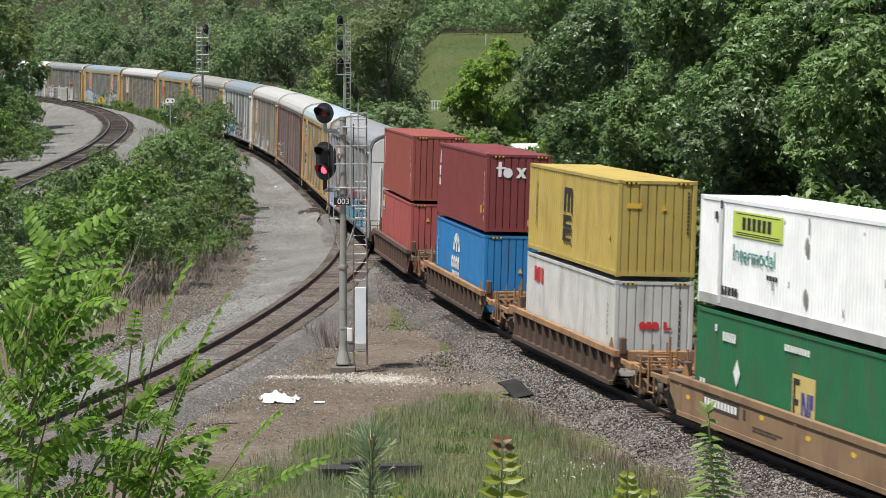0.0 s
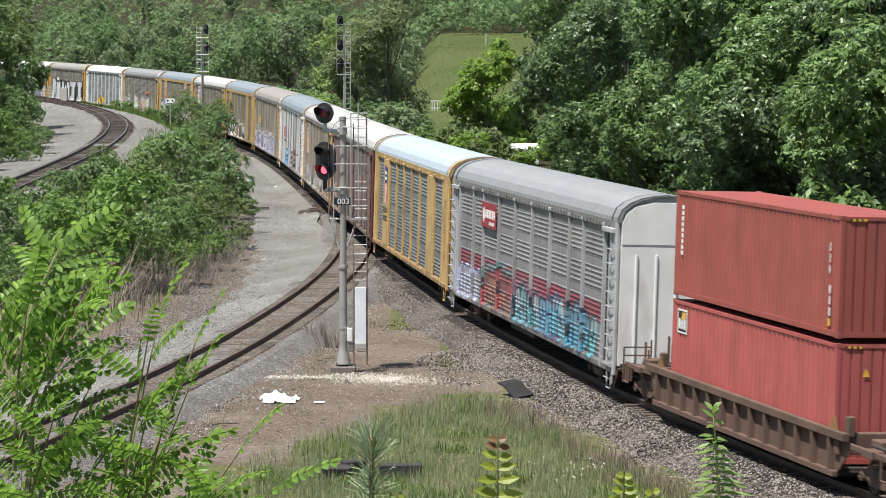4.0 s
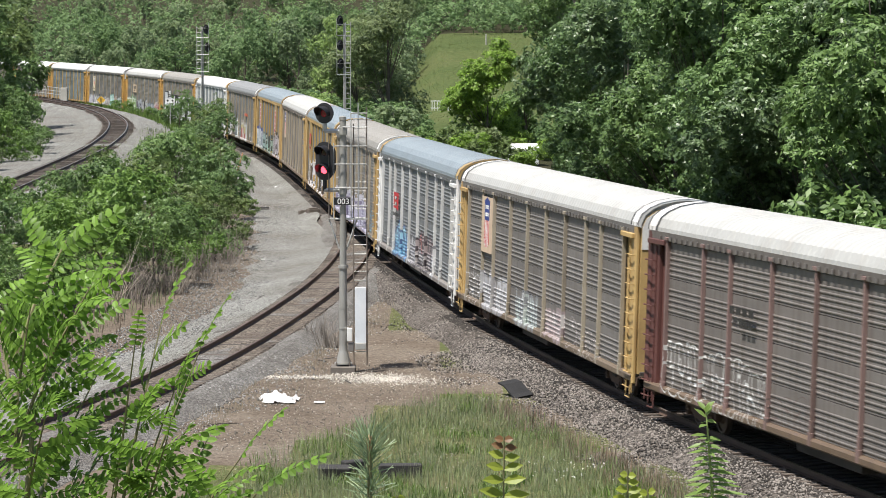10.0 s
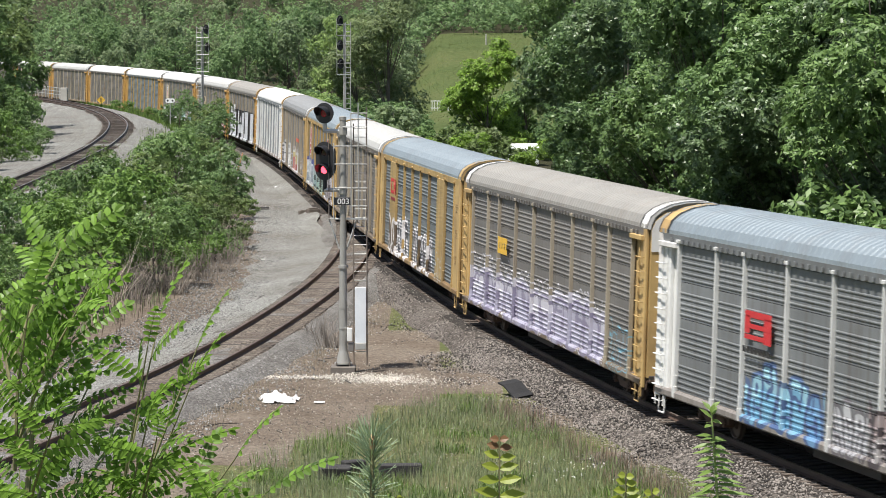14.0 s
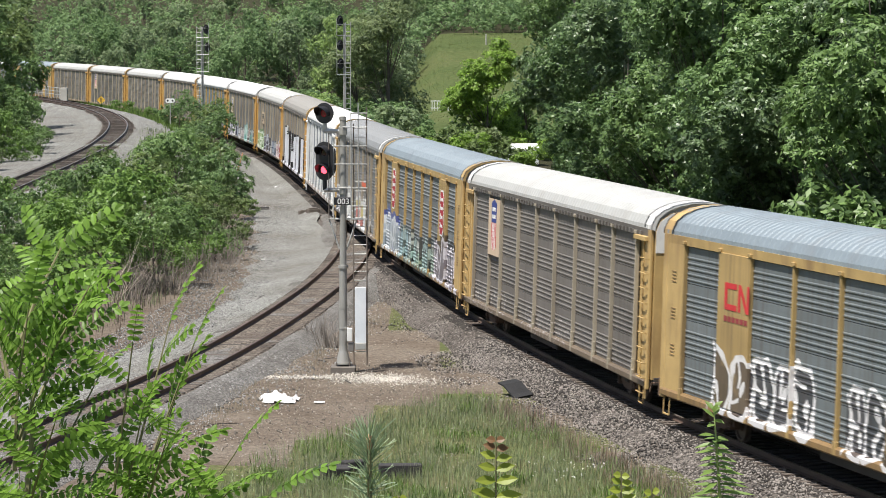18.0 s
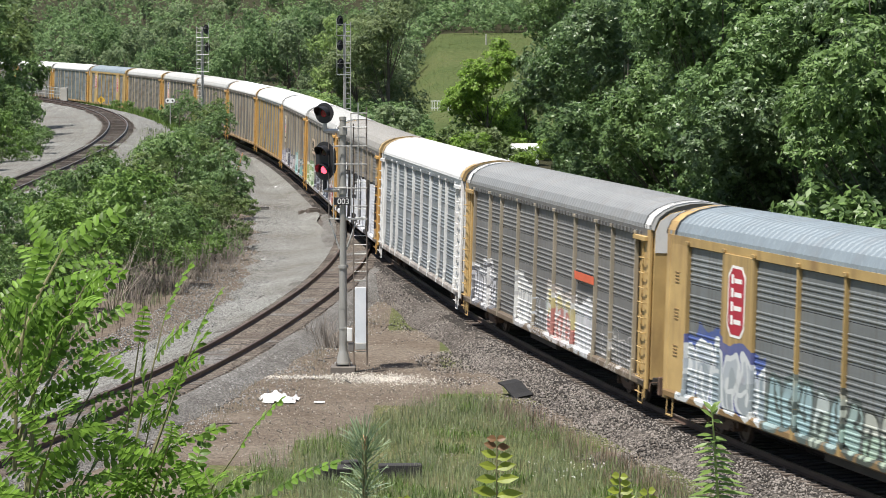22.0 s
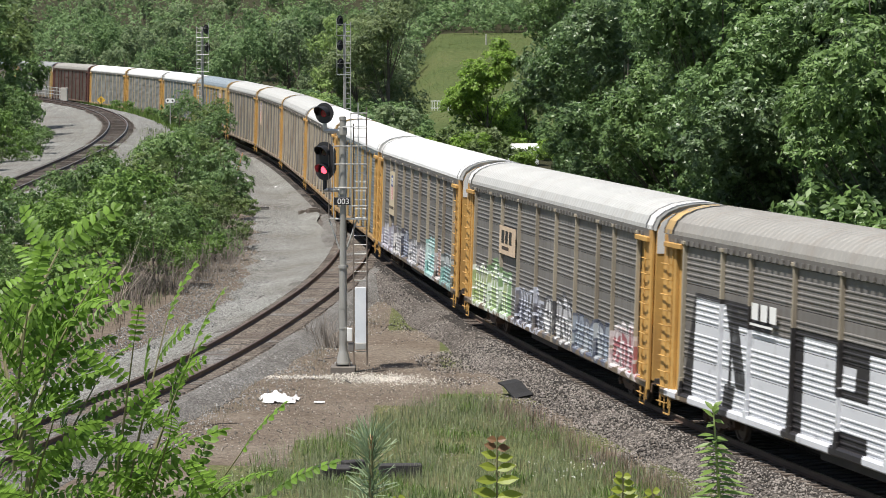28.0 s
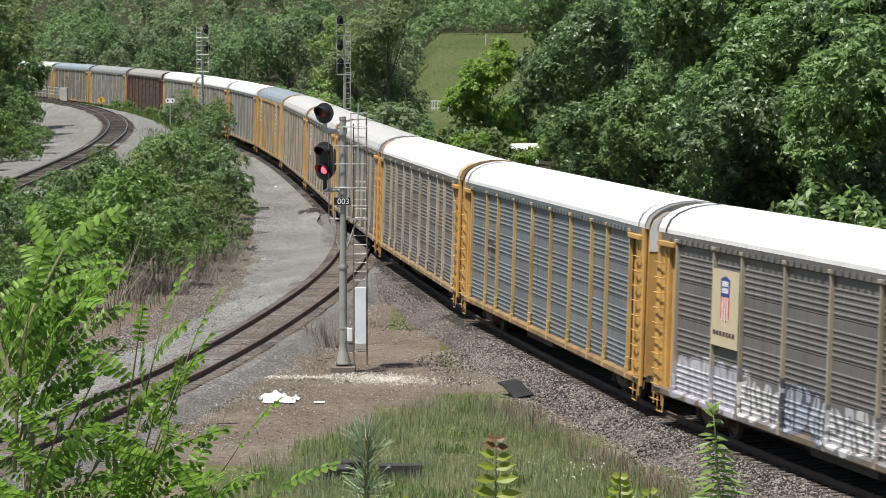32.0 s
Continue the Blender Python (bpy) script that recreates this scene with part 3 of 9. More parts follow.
def end_door(sx):
    """Tall folding end door: rounded corners, shallow ribs."""
    bm = bmesh.new()
    prof = [(-1.36, SILL1), (-1.36, 5.1), (-1.25, 5.39), (-0.95, 5.61), (-0.4, 5.74), (0.4, 5.74), (0.95, 5.61), (1.25, 5.39), (1.36, 5.1), (1.36, SILL1)]
    xs = (BODY - 0.28, BODY - 0.03)
    A = [bm.verts.new((sx * xs[0], y, z)) for y, z in prof]
    B = [bm.verts.new((sx * xs[1], y, z)) for y, z in prof]
    n = len(prof)
    for i in range(n):
        j = (i + 1) % n
        bm.faces.new((A[i], A[j], B[j], B[i]))
    bm.faces.new(A)
    bm.faces.new(B[::-1])
    bmesh.ops.recalc_face_normals(bm, faces=bm.faces)
    return bm


def door_cap(sx):
    """Pale upper part of an end door, a thin plate on it."""
    prof = [(-1.35, 4.5), (-1.35, 5.1), (-1.24, 5.38), (-0.94, 5.6), (-0.4, 5.73), (0.4, 5.73), (0.94, 5.6), (1.24, 5.38), (1.35, 5.1), (1.35, 4.5)]
    bm = bmesh.new()
    A = [bm.verts.new((sx * (BODY - 0.032), y, z)) for y, z in prof]
    B = [bm.verts.new((sx * (BODY - 0.012), y, z)) for y, z in prof]
    n = len(prof)
    for i in range(n):
        bm.faces.new((A[i], A[(i + 1) % n], B[(i + 1) % n], B[i]))
    bm.faces.new(A)
    bm.faces.new(B[::-1])
    bmesh.ops.recalc_face_normals(bm, faces=bm.faces)
    return bm


def end_cap(sx):
    """Roof end hood over the doors."""
    bm = bmesh.new()
    prof = [(y * 1.005, z + 0.015) for y, z in ROOF_PROF] + [(-y * 1.005, z + 0.015) for y, z in ROOF_PROF[-2::-1]]
    xa, xb = sx * (BODY - 0.72), sx * (BODY - 0.02)
    rows = [[bm.verts.new((x, y * k, z * k2 + (1 - k2) * 3)) for y, z in prof] for x, k, k2 in ((xa, 1, 1), (xb, 1, 1), (xb, 0.93, 0.985), (xa, 0.93, 0.985))]
    for r in range(4):
        p, q = rows[r], rows[(r + 1) % 4]
        for i in range(len(prof) - 1):
            bm.faces.new((p[i], q[i], q[i + 1], p[i + 1]))
    bmesh.ops.recalc_face_normals(bm, faces=bm.faces)
    return bm


def rack_ladder(sx, side):
    """Side ladder on an end post: two stiles and bent rungs."""
    bm = bmesh.new()
    y = side * (W2 + 0.09)
    xa, xb = sx * (BODY - 0.80), sx * (BODY - 0.16)
    for z in np.arange(0.55, 4.7, 0.42):
        tube(bm, (xa, y, z), (xb, y, z), 0.02, n=5)
        for x in (xa, xb):
            tube(bm, (x, side * (W2 - 0.01), z), (x, y, z), 0.016, n=4)
    for x in (xa, xb):
        tube(bm, (x, side * (W2 - 0.01), 0.4), (x, side * (W2 - 0.01), 4.75), 0.022, n=5)
    return bm


def bogie_parts(parent, x, gauge_dark=True, spin=None):
    """A two-axle bogie: side frames, bolster, springs, wheelsets."""
    m = pose(x, 0, 0)

    def side_frame():
        bm = bmesh.new()
        pr = [(-1.15, 0.40), (-1.15, 0.56), (-0.75, 0.60), (-0.45, 0.74), (0.45, 0.74), (0.75, 0.60), (1.15, 0.56), (1.15, 0.40), (0.7, 0.40), (0.42, 0.26), (-0.42, 0.26), (-0.7, 0.40)]
        A = [bm.verts.new((px, -0.08, pz)) for px, pz in pr]
        B = [bm.verts.new((px, 0.08, pz)) for px, pz in pr]
        for i in range(len(pr)):
            j = (i + 1) % len(pr)
            bm.faces.new((A[i], A[j], B[j], B[i]))
        bm.faces.new(A)
        bm.faces.new(B[::-1])
        for ax in (-0.89, 0.89):
            lathe(bm, [(-0.14, 0.12), (0.14, 0.12)], "Y", 10, (ax, 0, 0.42))
        bmesh.ops.recalc_face_normals(bm, faces=bm.faces)
        return bm

    bog = part("bogie", cached("bolster:", lambda: boxes((-0.22, 0.22, -1.15, 1.15, 0.45, 0.70), bevel=0.03)), STEEL_DARK, parent, "rusty cast steel bogie", m)
    for s in (-1, 1):
        part("side_frame", cached("side_frame:", side_frame), RUST, bog, "", pose(0, s * 1.02, 0))

    def wheelset():
        bm = bmesh.new()
        lathe(bm, [(-1.1, 0.08), (1.1, 0.08)], "Y", 8)
        for s in (-1, 1):
            lathe(bm, [(s * 0.68, 0.1), (s * 0.69, 0.455), (s * 0.725, 0.455), (s * 0.73, 0.42), (s * 0.82, 0.415), (s * 0.825, 0.36), (s * 0.78, 0.33), (s * 0.78, 0.16), (s * 0.84, 0.12)], "Y", 22)
            for k in range(3):
                a = 2 * math.pi * k / 3
                tube(bm, (0.06 * math.cos(a), s * 1.16, 0.06 * math.sin(a)), (0.06 * math.cos(a), s * 1.20, 0.06 * math.sin(a)), 0.02, n=5)
        bmesh.ops.recalc_face_normals(bm, faces=bm.faces)
        return bm

    out = []
    for ax in (-0.89, 0.89):
        out.append((part("wheelset", cached("wheelset:", wheelset), WHEEL, bog, "worn steel wheels on an axle", pose(ax, 0, 0.42)), ax))
    return out


def coupler_mesh(sx, x):
    def make():
        bm = boxes((x - 0.1, x + 0.5, -0.09, 0.09, 0.72, 0.9), (x + 0.4, x + 0.62, -0.16, 0.16, 0.66, 0.96), bevel=0.03)
        tube(bm, (x, -0.35, 0.75), (x + 0.5, -0.22, 0.5), 0.03, n=6)
        tube(bm, (x + 0.5, -0.22, 0.5), (x + 0.75, -0.1, 0.55), 0.03, n=6)
        if sx < 0:
            bmesh.ops.transform(bm, matrix=Matrix.Scale(-1, 4, (1, 0, 0)), verts=bm.verts)
            bmesh.ops.reverse_faces(bm, faces=bm.faces)
        return bm
    return make


def flat_shape(pts, y, side=-1):
    """A thin painted shape on a car side: outline in (x, z)."""
    bm = bmesh.new()
    a = [bm.verts.new((x, y, z)) for x, z in pts]
    b = [bm.verts.new((x, y - side * 0.004, z)) for x, z in pts]
    n = len(pts)
    bm.faces.new(a)
    bm.faces.new(b[::-1])
    for i in range(n):
        j = (i + 1) % n
        bm.faces.new((a[i], b[i], b[j], a[j]))
    bmesh.ops.recalc_face_normals(bm, faces=bm.faces)
    return bm


def rect(x0, x1, z0, z1):
    return [(x0, z0), (x1, z0), (x1, z1), (x0, z1)]


RACKS = []


def autorack(style):
    """One covered car carrier, its origin on the rails under its middle, x forward."""
    fr, en = PAINT[style["paint"]], PAINT[style.get("end", style["paint"])]
    pst = PAINT[style.get("post", "tan" if style["paint"] == "yellow" and not style.get("wide") else style["paint"])]
    rf, pn = ROOF[style["roof"]], style["panel"]
    pkey = style.get("post", "tan" if style["paint"] == "yellow" and not style.get("wide") else style["paint"])
    pst = sprayed(pn, pkey, PCOL[pkey]) or pst
    plate = sprayed(pn, style["paint"], PCOL[style["paint"]]) or fr
    wide = bool(style.get("wide"))
    BAYX = BAYXS[wide]
    lay = "w" if wide else "n"
    XE = -BAYX[0]
    car = thing("autorack", style["label"], "freight car", "car carriers of the train")
    body = part("underframe", cached("underframe:", lambda: boxes((-BODY, BODY, -1.3, 1.3, 0.78, 1.0), (-BODY + 4, BODY - 4, -0.5, 0.5, 0.45, 0.8), (-3, 1, -1.2, -0.7, 0.42, 0.8), (3, 5.5, -1.1, -0.6, 0.5, 0.8), bevel=0.02)), STEEL_DARK, car)
    for s in (-1, 1):
        sm = sprayed(pn, "sill", SCOL[style["paint"]]) or SILL[style["paint"]]
        part("side_sill", cached(f"side_sill:{s}", lambda: sweep_x([(s * (W2 - 0.03), SILL0), (s * (W2 + 0.03), SILL0 + 0.05), (s * (W2 + 0.03), SILL1 - 0.06), (s * (W2 - 0.02), SILL1), (s * (W2 - 0.2), SILL1), (s * (W2 - 0.2), SILL0)], -BODY + 0.2, BODY - 0.2)), sm, car)

        def chord():
            bm = sweep_x([(s * (W2 - 0.14), CHORD0), (s * (W2 - 0.02), CHORD0), (s * (W2 + 0.0), EAVE), (s * (W2 - 0.14), EAVE)], -BODY + 0.15, BODY - 0.15)
            for x in np.arange(-12.6, 12.61, 0.42) if not wide else ():
                q = boxes((x - 0.07, x + 0.07, min(s * W2, s * (W2 + 0.035)), max(s * W2, s * (W2 + 0.035)), CHORD0 + 0.03, CHORD0 + 0.14))
                me = bpy.data.meshes.new("t")
                q.to_mesh(me)
                q.free()
                bm.from_mesh(me)
                bpy.data.meshes.remove(me)
            return bm
        part("top_chord", cached(f"top_chord:{s}{lay}", chord), fr if style.get("wide") else pn, car)
        for i in range(len(BAYX)):
            x = BAYX[i]
            part("side_post", cached(f"side_post:{s}{i}{lay}", lambda: post_mesh(x, s)), pst, car)
        for i in range(len(BAYX) - 1):
            if s > 0:
                part("side_panel", cached(f"side_panel:far{i}{lay}", lambda: boxes((BAYX[i] + 0.02, BAYX[i + 1] - 0.02, W2 - 0.16, W2 - 0.09, ROWZ[0], ROWZ[4]))), pn, car)
                continue
            if style.get("wide") and i in (1, 7):
                part("plate_panel", cached(f"plate_panel:{i}", lambda: boxes((BAYX[i] - 0.05, BAYX[i + 1] + 0.05, -(W2 + 0.024), -(W2 - 0.09), SILL1, CHORD0 + 0.02), bevel=0.01)), plate, car, "smooth painted side plate")
                continue
            for r in range(4):
                part("side_panel", cached(f"side_panel:{i}{r}{lay}", lambda: rib_panel(BAYX[i], BAYX[i + 1], ROWZ[r], ROWZ[r + 1], -1)), pn, car)
        for sx in (-1, 1):
            xa, xb = (XE, BODY - 0.42) if sx > 0 else (-BODY + 0.42, -XE)
            part("end_plate", cached(f"end_plate:{s}{sx}{bool(style.get('wide'))}", lambda: end_plate(xa, xb, s, 0.13 if style.get("wide") else 0.0)), en, car)
            part("corner_post", cached(f"corner_post:{s}{sx}", lambda: boxes((min(sx * (BODY - 0.40), sx * (BODY - 0.1)), max(sx * (BODY - 0.40), sx * (BODY - 0.1)), min(s * 1.38, s * W2), max(s * 1.38, s * W2), SILL0 - 0.05, EAVE), bevel=0.03)), en, car)
            if not wide:
                part("ladder", cached(f"ladder:{s}{sx}", lambda: rack_ladder(sx, s)), en, car)
                part("ladder_post", cached(f"ladder_post:{s}{sx}", lambda: boxes((min(sx * 12.72, sx * 13.28), max(sx * 12.72, sx * 13.28), min(s * (W2 - 0.15), s * (W2 - 0.03)), max(s * (W2 - 0.15), s * (W2 - 0.03)), SILL1 - 0.2, CHORD0 - 0.1), bevel=0.015)), en, car)
                part("top_bracket", cached(f"top_bracket:{s}{sx}", lambda: boxes((min(sx * 12.1, sx * 13.4), max(sx * 12.1, sx * 13.4), min(s * (W2 - 0.2), s * (W2 + 0.1)), max(s * (W2 - 0.2), s * (W2 + 0.1)), CHORD0 - 0.12, CHORD0 + 0.02), bevel=0.015)), en, car)
            elif s < 0:
                for q, z in enumerate((1.9, 2.9, 3.9)):
                    for e in range(4):
                        part("louvre", cached("louvre:", lambda: boxes((-0.16, 0.16, -0.012, 0.02, -0.012, 0.012))), SILL["yellow"], car, m=pose(sx * 12.75, -(W2 - 0.02) - 0.004, z + 0.09 * e))
            part("sill_step", cached(f"sill_step:{s}{sx}", lambda: tubes(((sx * 13.3, s * 1.46, 0.7), (sx * 13.3, s * 1.48, 0.22), 0.022), ((sx * 12.85, s * 1.46, 0.7), (sx * 12.85, s * 1.48, 0.22), 0.022), ((sx * 12.85, s * 1.48, 0.23), (sx * 13.3, s * 1.48, 0.23), 0.03), n=5)), en, car)
    for sx in (-1, 1):
        part("roof_seal", cached(f"roof_seal:{sx}", lambda: sweep_x([(y * 1.012, z + 0.03) for y, z in ROOF_PROF] + [(-y * 1.012, z + 0.03) for y, z in ROOF_PROF[-2::-1]], sx * (BODY - 0.80), sx * (BODY - 0.70), False)), SEAL, car)
    part("roof", cached("roof:", lambda: roof_mesh(-BODY + 0.12, BODY - 0.12)), rf, car, style["roof"].replace("sky", "pale blue") + " arched sheet roof")
    for sx in (-1, 1):
        part("end_door", cached(f"end_door:{sx}", lambda: end_door(sx)), en if style.get("door") is None else PAINT[style["door"]], car)
        if not wide:
            part("door_cap", cached(f"door_cap:{sx}", lambda: door_cap(sx)), PAINT[style.get("cap", "white")], car, style.get("cap", "white") + " upper part of the end door")
        part("air_hose", cached(f"air_hose:{sx}", lambda: tubes(((sx * (BODY - 0.1), -0.45, 0.95), (sx * (BODY + 0.14), -0.5, 0.62), 0.03, 0.03), ((sx * (BODY + 0.14), -0.5, 0.62), (sx * (BODY + 0.24), -0.42, 0.42), 0.03, 0.03), ((sx * (BODY + 0.24), -0.42, 0.42), (sx * (BODY + 0.36), -0.34, 0.5), 0.03, 0.03), n=6)), SEAL, car)
        part("cut_lever", cached(f"cut_lever:{sx}", lambda: tubes(((sx * (BODY + 0.06), -1.38, 0.86), (sx * (BODY + 0.06), -0.2, 0.92), 0.016, 0.016), ((sx * (BODY + 0.06), -1.38, 0.86), (sx * (BODY + 0.1), -1.42, 0.62), 0.016, 0.016), n=5)), RUST, car)
        for y in (-1.15, 0.9):
            part("end_bracket", cached(f"end_bracket:{sx}{y}", lambda: boxes((min(sx * (BODY - 0.06), sx * (BODY + 0.12)), max(sx * (BODY - 0.06), sx * (BODY + 0.12)), y, y + 0.22, 0.5, 1.02), bevel=0.02)), RUST, car)
        for y in (-0.9, -0.3, 0.3, 0.9):
            part("door_rib", cached("door_rib:", lambda: boxes((-0.03, 0.03, -0.03, 0.03, SILL1 + 0.1, 4.2), bevel=0.008)), en if style.get("door") is None else PAINT[style["door"]], car, m=pose(sx * (BODY - 0.01), y, 0))
        part("roof_hood", cached(f"roof_hood:{sx}", lambda: end_cap(sx)), fr if wide else PAINT.get(style.get("cap"), rf), car)
        part("coupler", cached(f"coupler:{sx}", coupler_mesh(sx, BODY - 0.05)), RUST, car)
        part("rubber_seal", cached(f"rubber_seal:{sx}", lambda: sweep_x([(y * 1.008, z + 0.02) for y, z in ROOF_PROF] + [(-y * 1.008, z + 0.02) for y, z in ROOF_PROF[-2::-1]], sx * (BODY - 0.09), sx * (BODY - 0.015), False)), SEAL, car)
    wheels = bogie_parts(car, -10.05) + bogie_parts(car, 10.05)
    for nm, mat, pts, off in style.get("marks", ()):
        part(nm, flat_shape(pts, -(W2 + 0.034 + max(0.0, off))), LOGO[mat], car)
    for body_, wx, wz in style.get("words", ()):
        cu = bpy.data.curves.new("slogan", "FONT")
        cu.body, cu.size, cu.extrude, cu.align_x = body_, 0.40, 0.002, "CENTER"
        ob = bpy.data.objects.new("slogan", cu)
        part("slogan", bpy.data.meshes.new_from_object(ob), LOGO["black"], car, m=Matrix.Translation((wx, -(W2 + 0.034), wz)) @ Matrix.Rotation(math.pi / 2, 4, "X"))
        bpy.data.objects.remove(ob)
    return car, wheels


def post_mesh(x, s):
    bm = boxes((x - 0.042, x + 0.042, min(s * (W2 - 0.1), s * (W2 + 0.02)), max(s * (W2 - 0.1), s * (W2 + 0.02)), SILL1 - 0.12, CHORD0 + 0.06), (x - 0.11, x + 0.11, min(s * (W2 - 0.05), s * (W2 + 0.05)), max(s * (W2 - 0.05), s * (W2 + 0.05)), CHORD0 + 0.03, CHORD0 + 0.12), (x - 0.1, x + 0.1, min(s * (W2 - 0.05), s * (W2 + 0.034)), max(s * (W2 - 0.05), s * (W2 + 0.034)), SILL1 - 0.2, SILL1 + 0.12), (x - 0.065, x + 0.065, min(s * (W2 - 0.06), s * (W2 + 0.027)), max(s * (W2 - 0.06), s * (W2 + 0.027)), SILL1 + 0.1, SILL1 + 0.42), bevel=0.008)
    return bm


def shield(x, z, w, h, board=True):
    """A shield-shaped emblem on its tan board: plain shapes."""
    return ([("emblem_board", "tan", rect(x - 1.0, x + 1.0, z - h * 0.62, z + h * 0.53), 0.0)] if board else []) + [
            ("emblem", "blue", [(x - w * 0.42, z + 0.05 * h), (x + w * 0.42, z + 0.05 * h), (x + w * 0.46, z + 0.45 * h), (x, z + 0.52 * h), (x - w * 0.46, z + 0.45 * h)], 0.006)] + bars(x - w * 0.3, x + w * 0.32, z + 0.28 * h, 0.14, "white", 4, 0.01) + bars(x - w * 0.3, x + w * 0.32, z + 0.13 * h, 0.14, "white", 5, 0.01) + \
        [("emblem_stripe", "white" if i % 2 else "red", rect(x - w * 0.42 + i * w * 0.12, x - w * 0.42 + (i + 1) * w * 0.12, z - h * (0.42 + 0.1 * math.sin(math.pi * (i + 0.5) / 7)), z + 0.04 * h), 0.006) for i in range(7)]


def octagon(x, z):
    """A tall red octagon emblem with a white rim and unreadable writing."""
    o = lambda w, h, c: [(x - w + c, z - h), (x + w - c, z - h), (x + w, z - h + c), (x + w, z + h - c), (x + w - c, z + h), (x - w + c, z + h), (x - w, z + h - c), (x - w, z - h + c)]
    out = [("emblem_rim", "white", o(0.60, 0.92, 0.25), 0.0), ("emblem", "emblem_red", o(0.53, 0.85, 0.23), 0.004)]
    for i, zz in enumerate((0.45, 0.1, -0.25, -0.6)):
        out += [("writing_bar", "white", rect(x - 0.36, x - 0.2, z + zz, z + zz + 0.24), 0.008), ("writing_bar", "white", rect(x - 0.14, x + 0.36, z + zz + 0.03, z + zz + 0.15), 0.008)]
    return out


def bars(x0, x1, z, hgt, mat, n, off=0.004):
    """Unreadable writing as plain bars."""
    w = (x1 - x0) / n
    return [("writing_bar", mat, rect(x0 + i * w, x0 + (i + 0.72) * w, z, z + hgt), off) for i in range(n)]


GALV = panel_mat("galvanised_sheet", (0.30, 0.30, 0.29))
GALV_WARM = panel_mat("galvanised_sheet_grimy", (0.235, 0.215, 0.195))
GALV_BLUE = panel_mat("galvanised_sheet_bluish", (0.235, 0.27, 0.285))
GALV_DARK = panel_mat("galvanised_sheet_dark", (0.20, 0.185, 0.17))
GALV_LIGHT = panel_mat("galvanised_sheet_pale", (0.315, 0.35, 0.37))

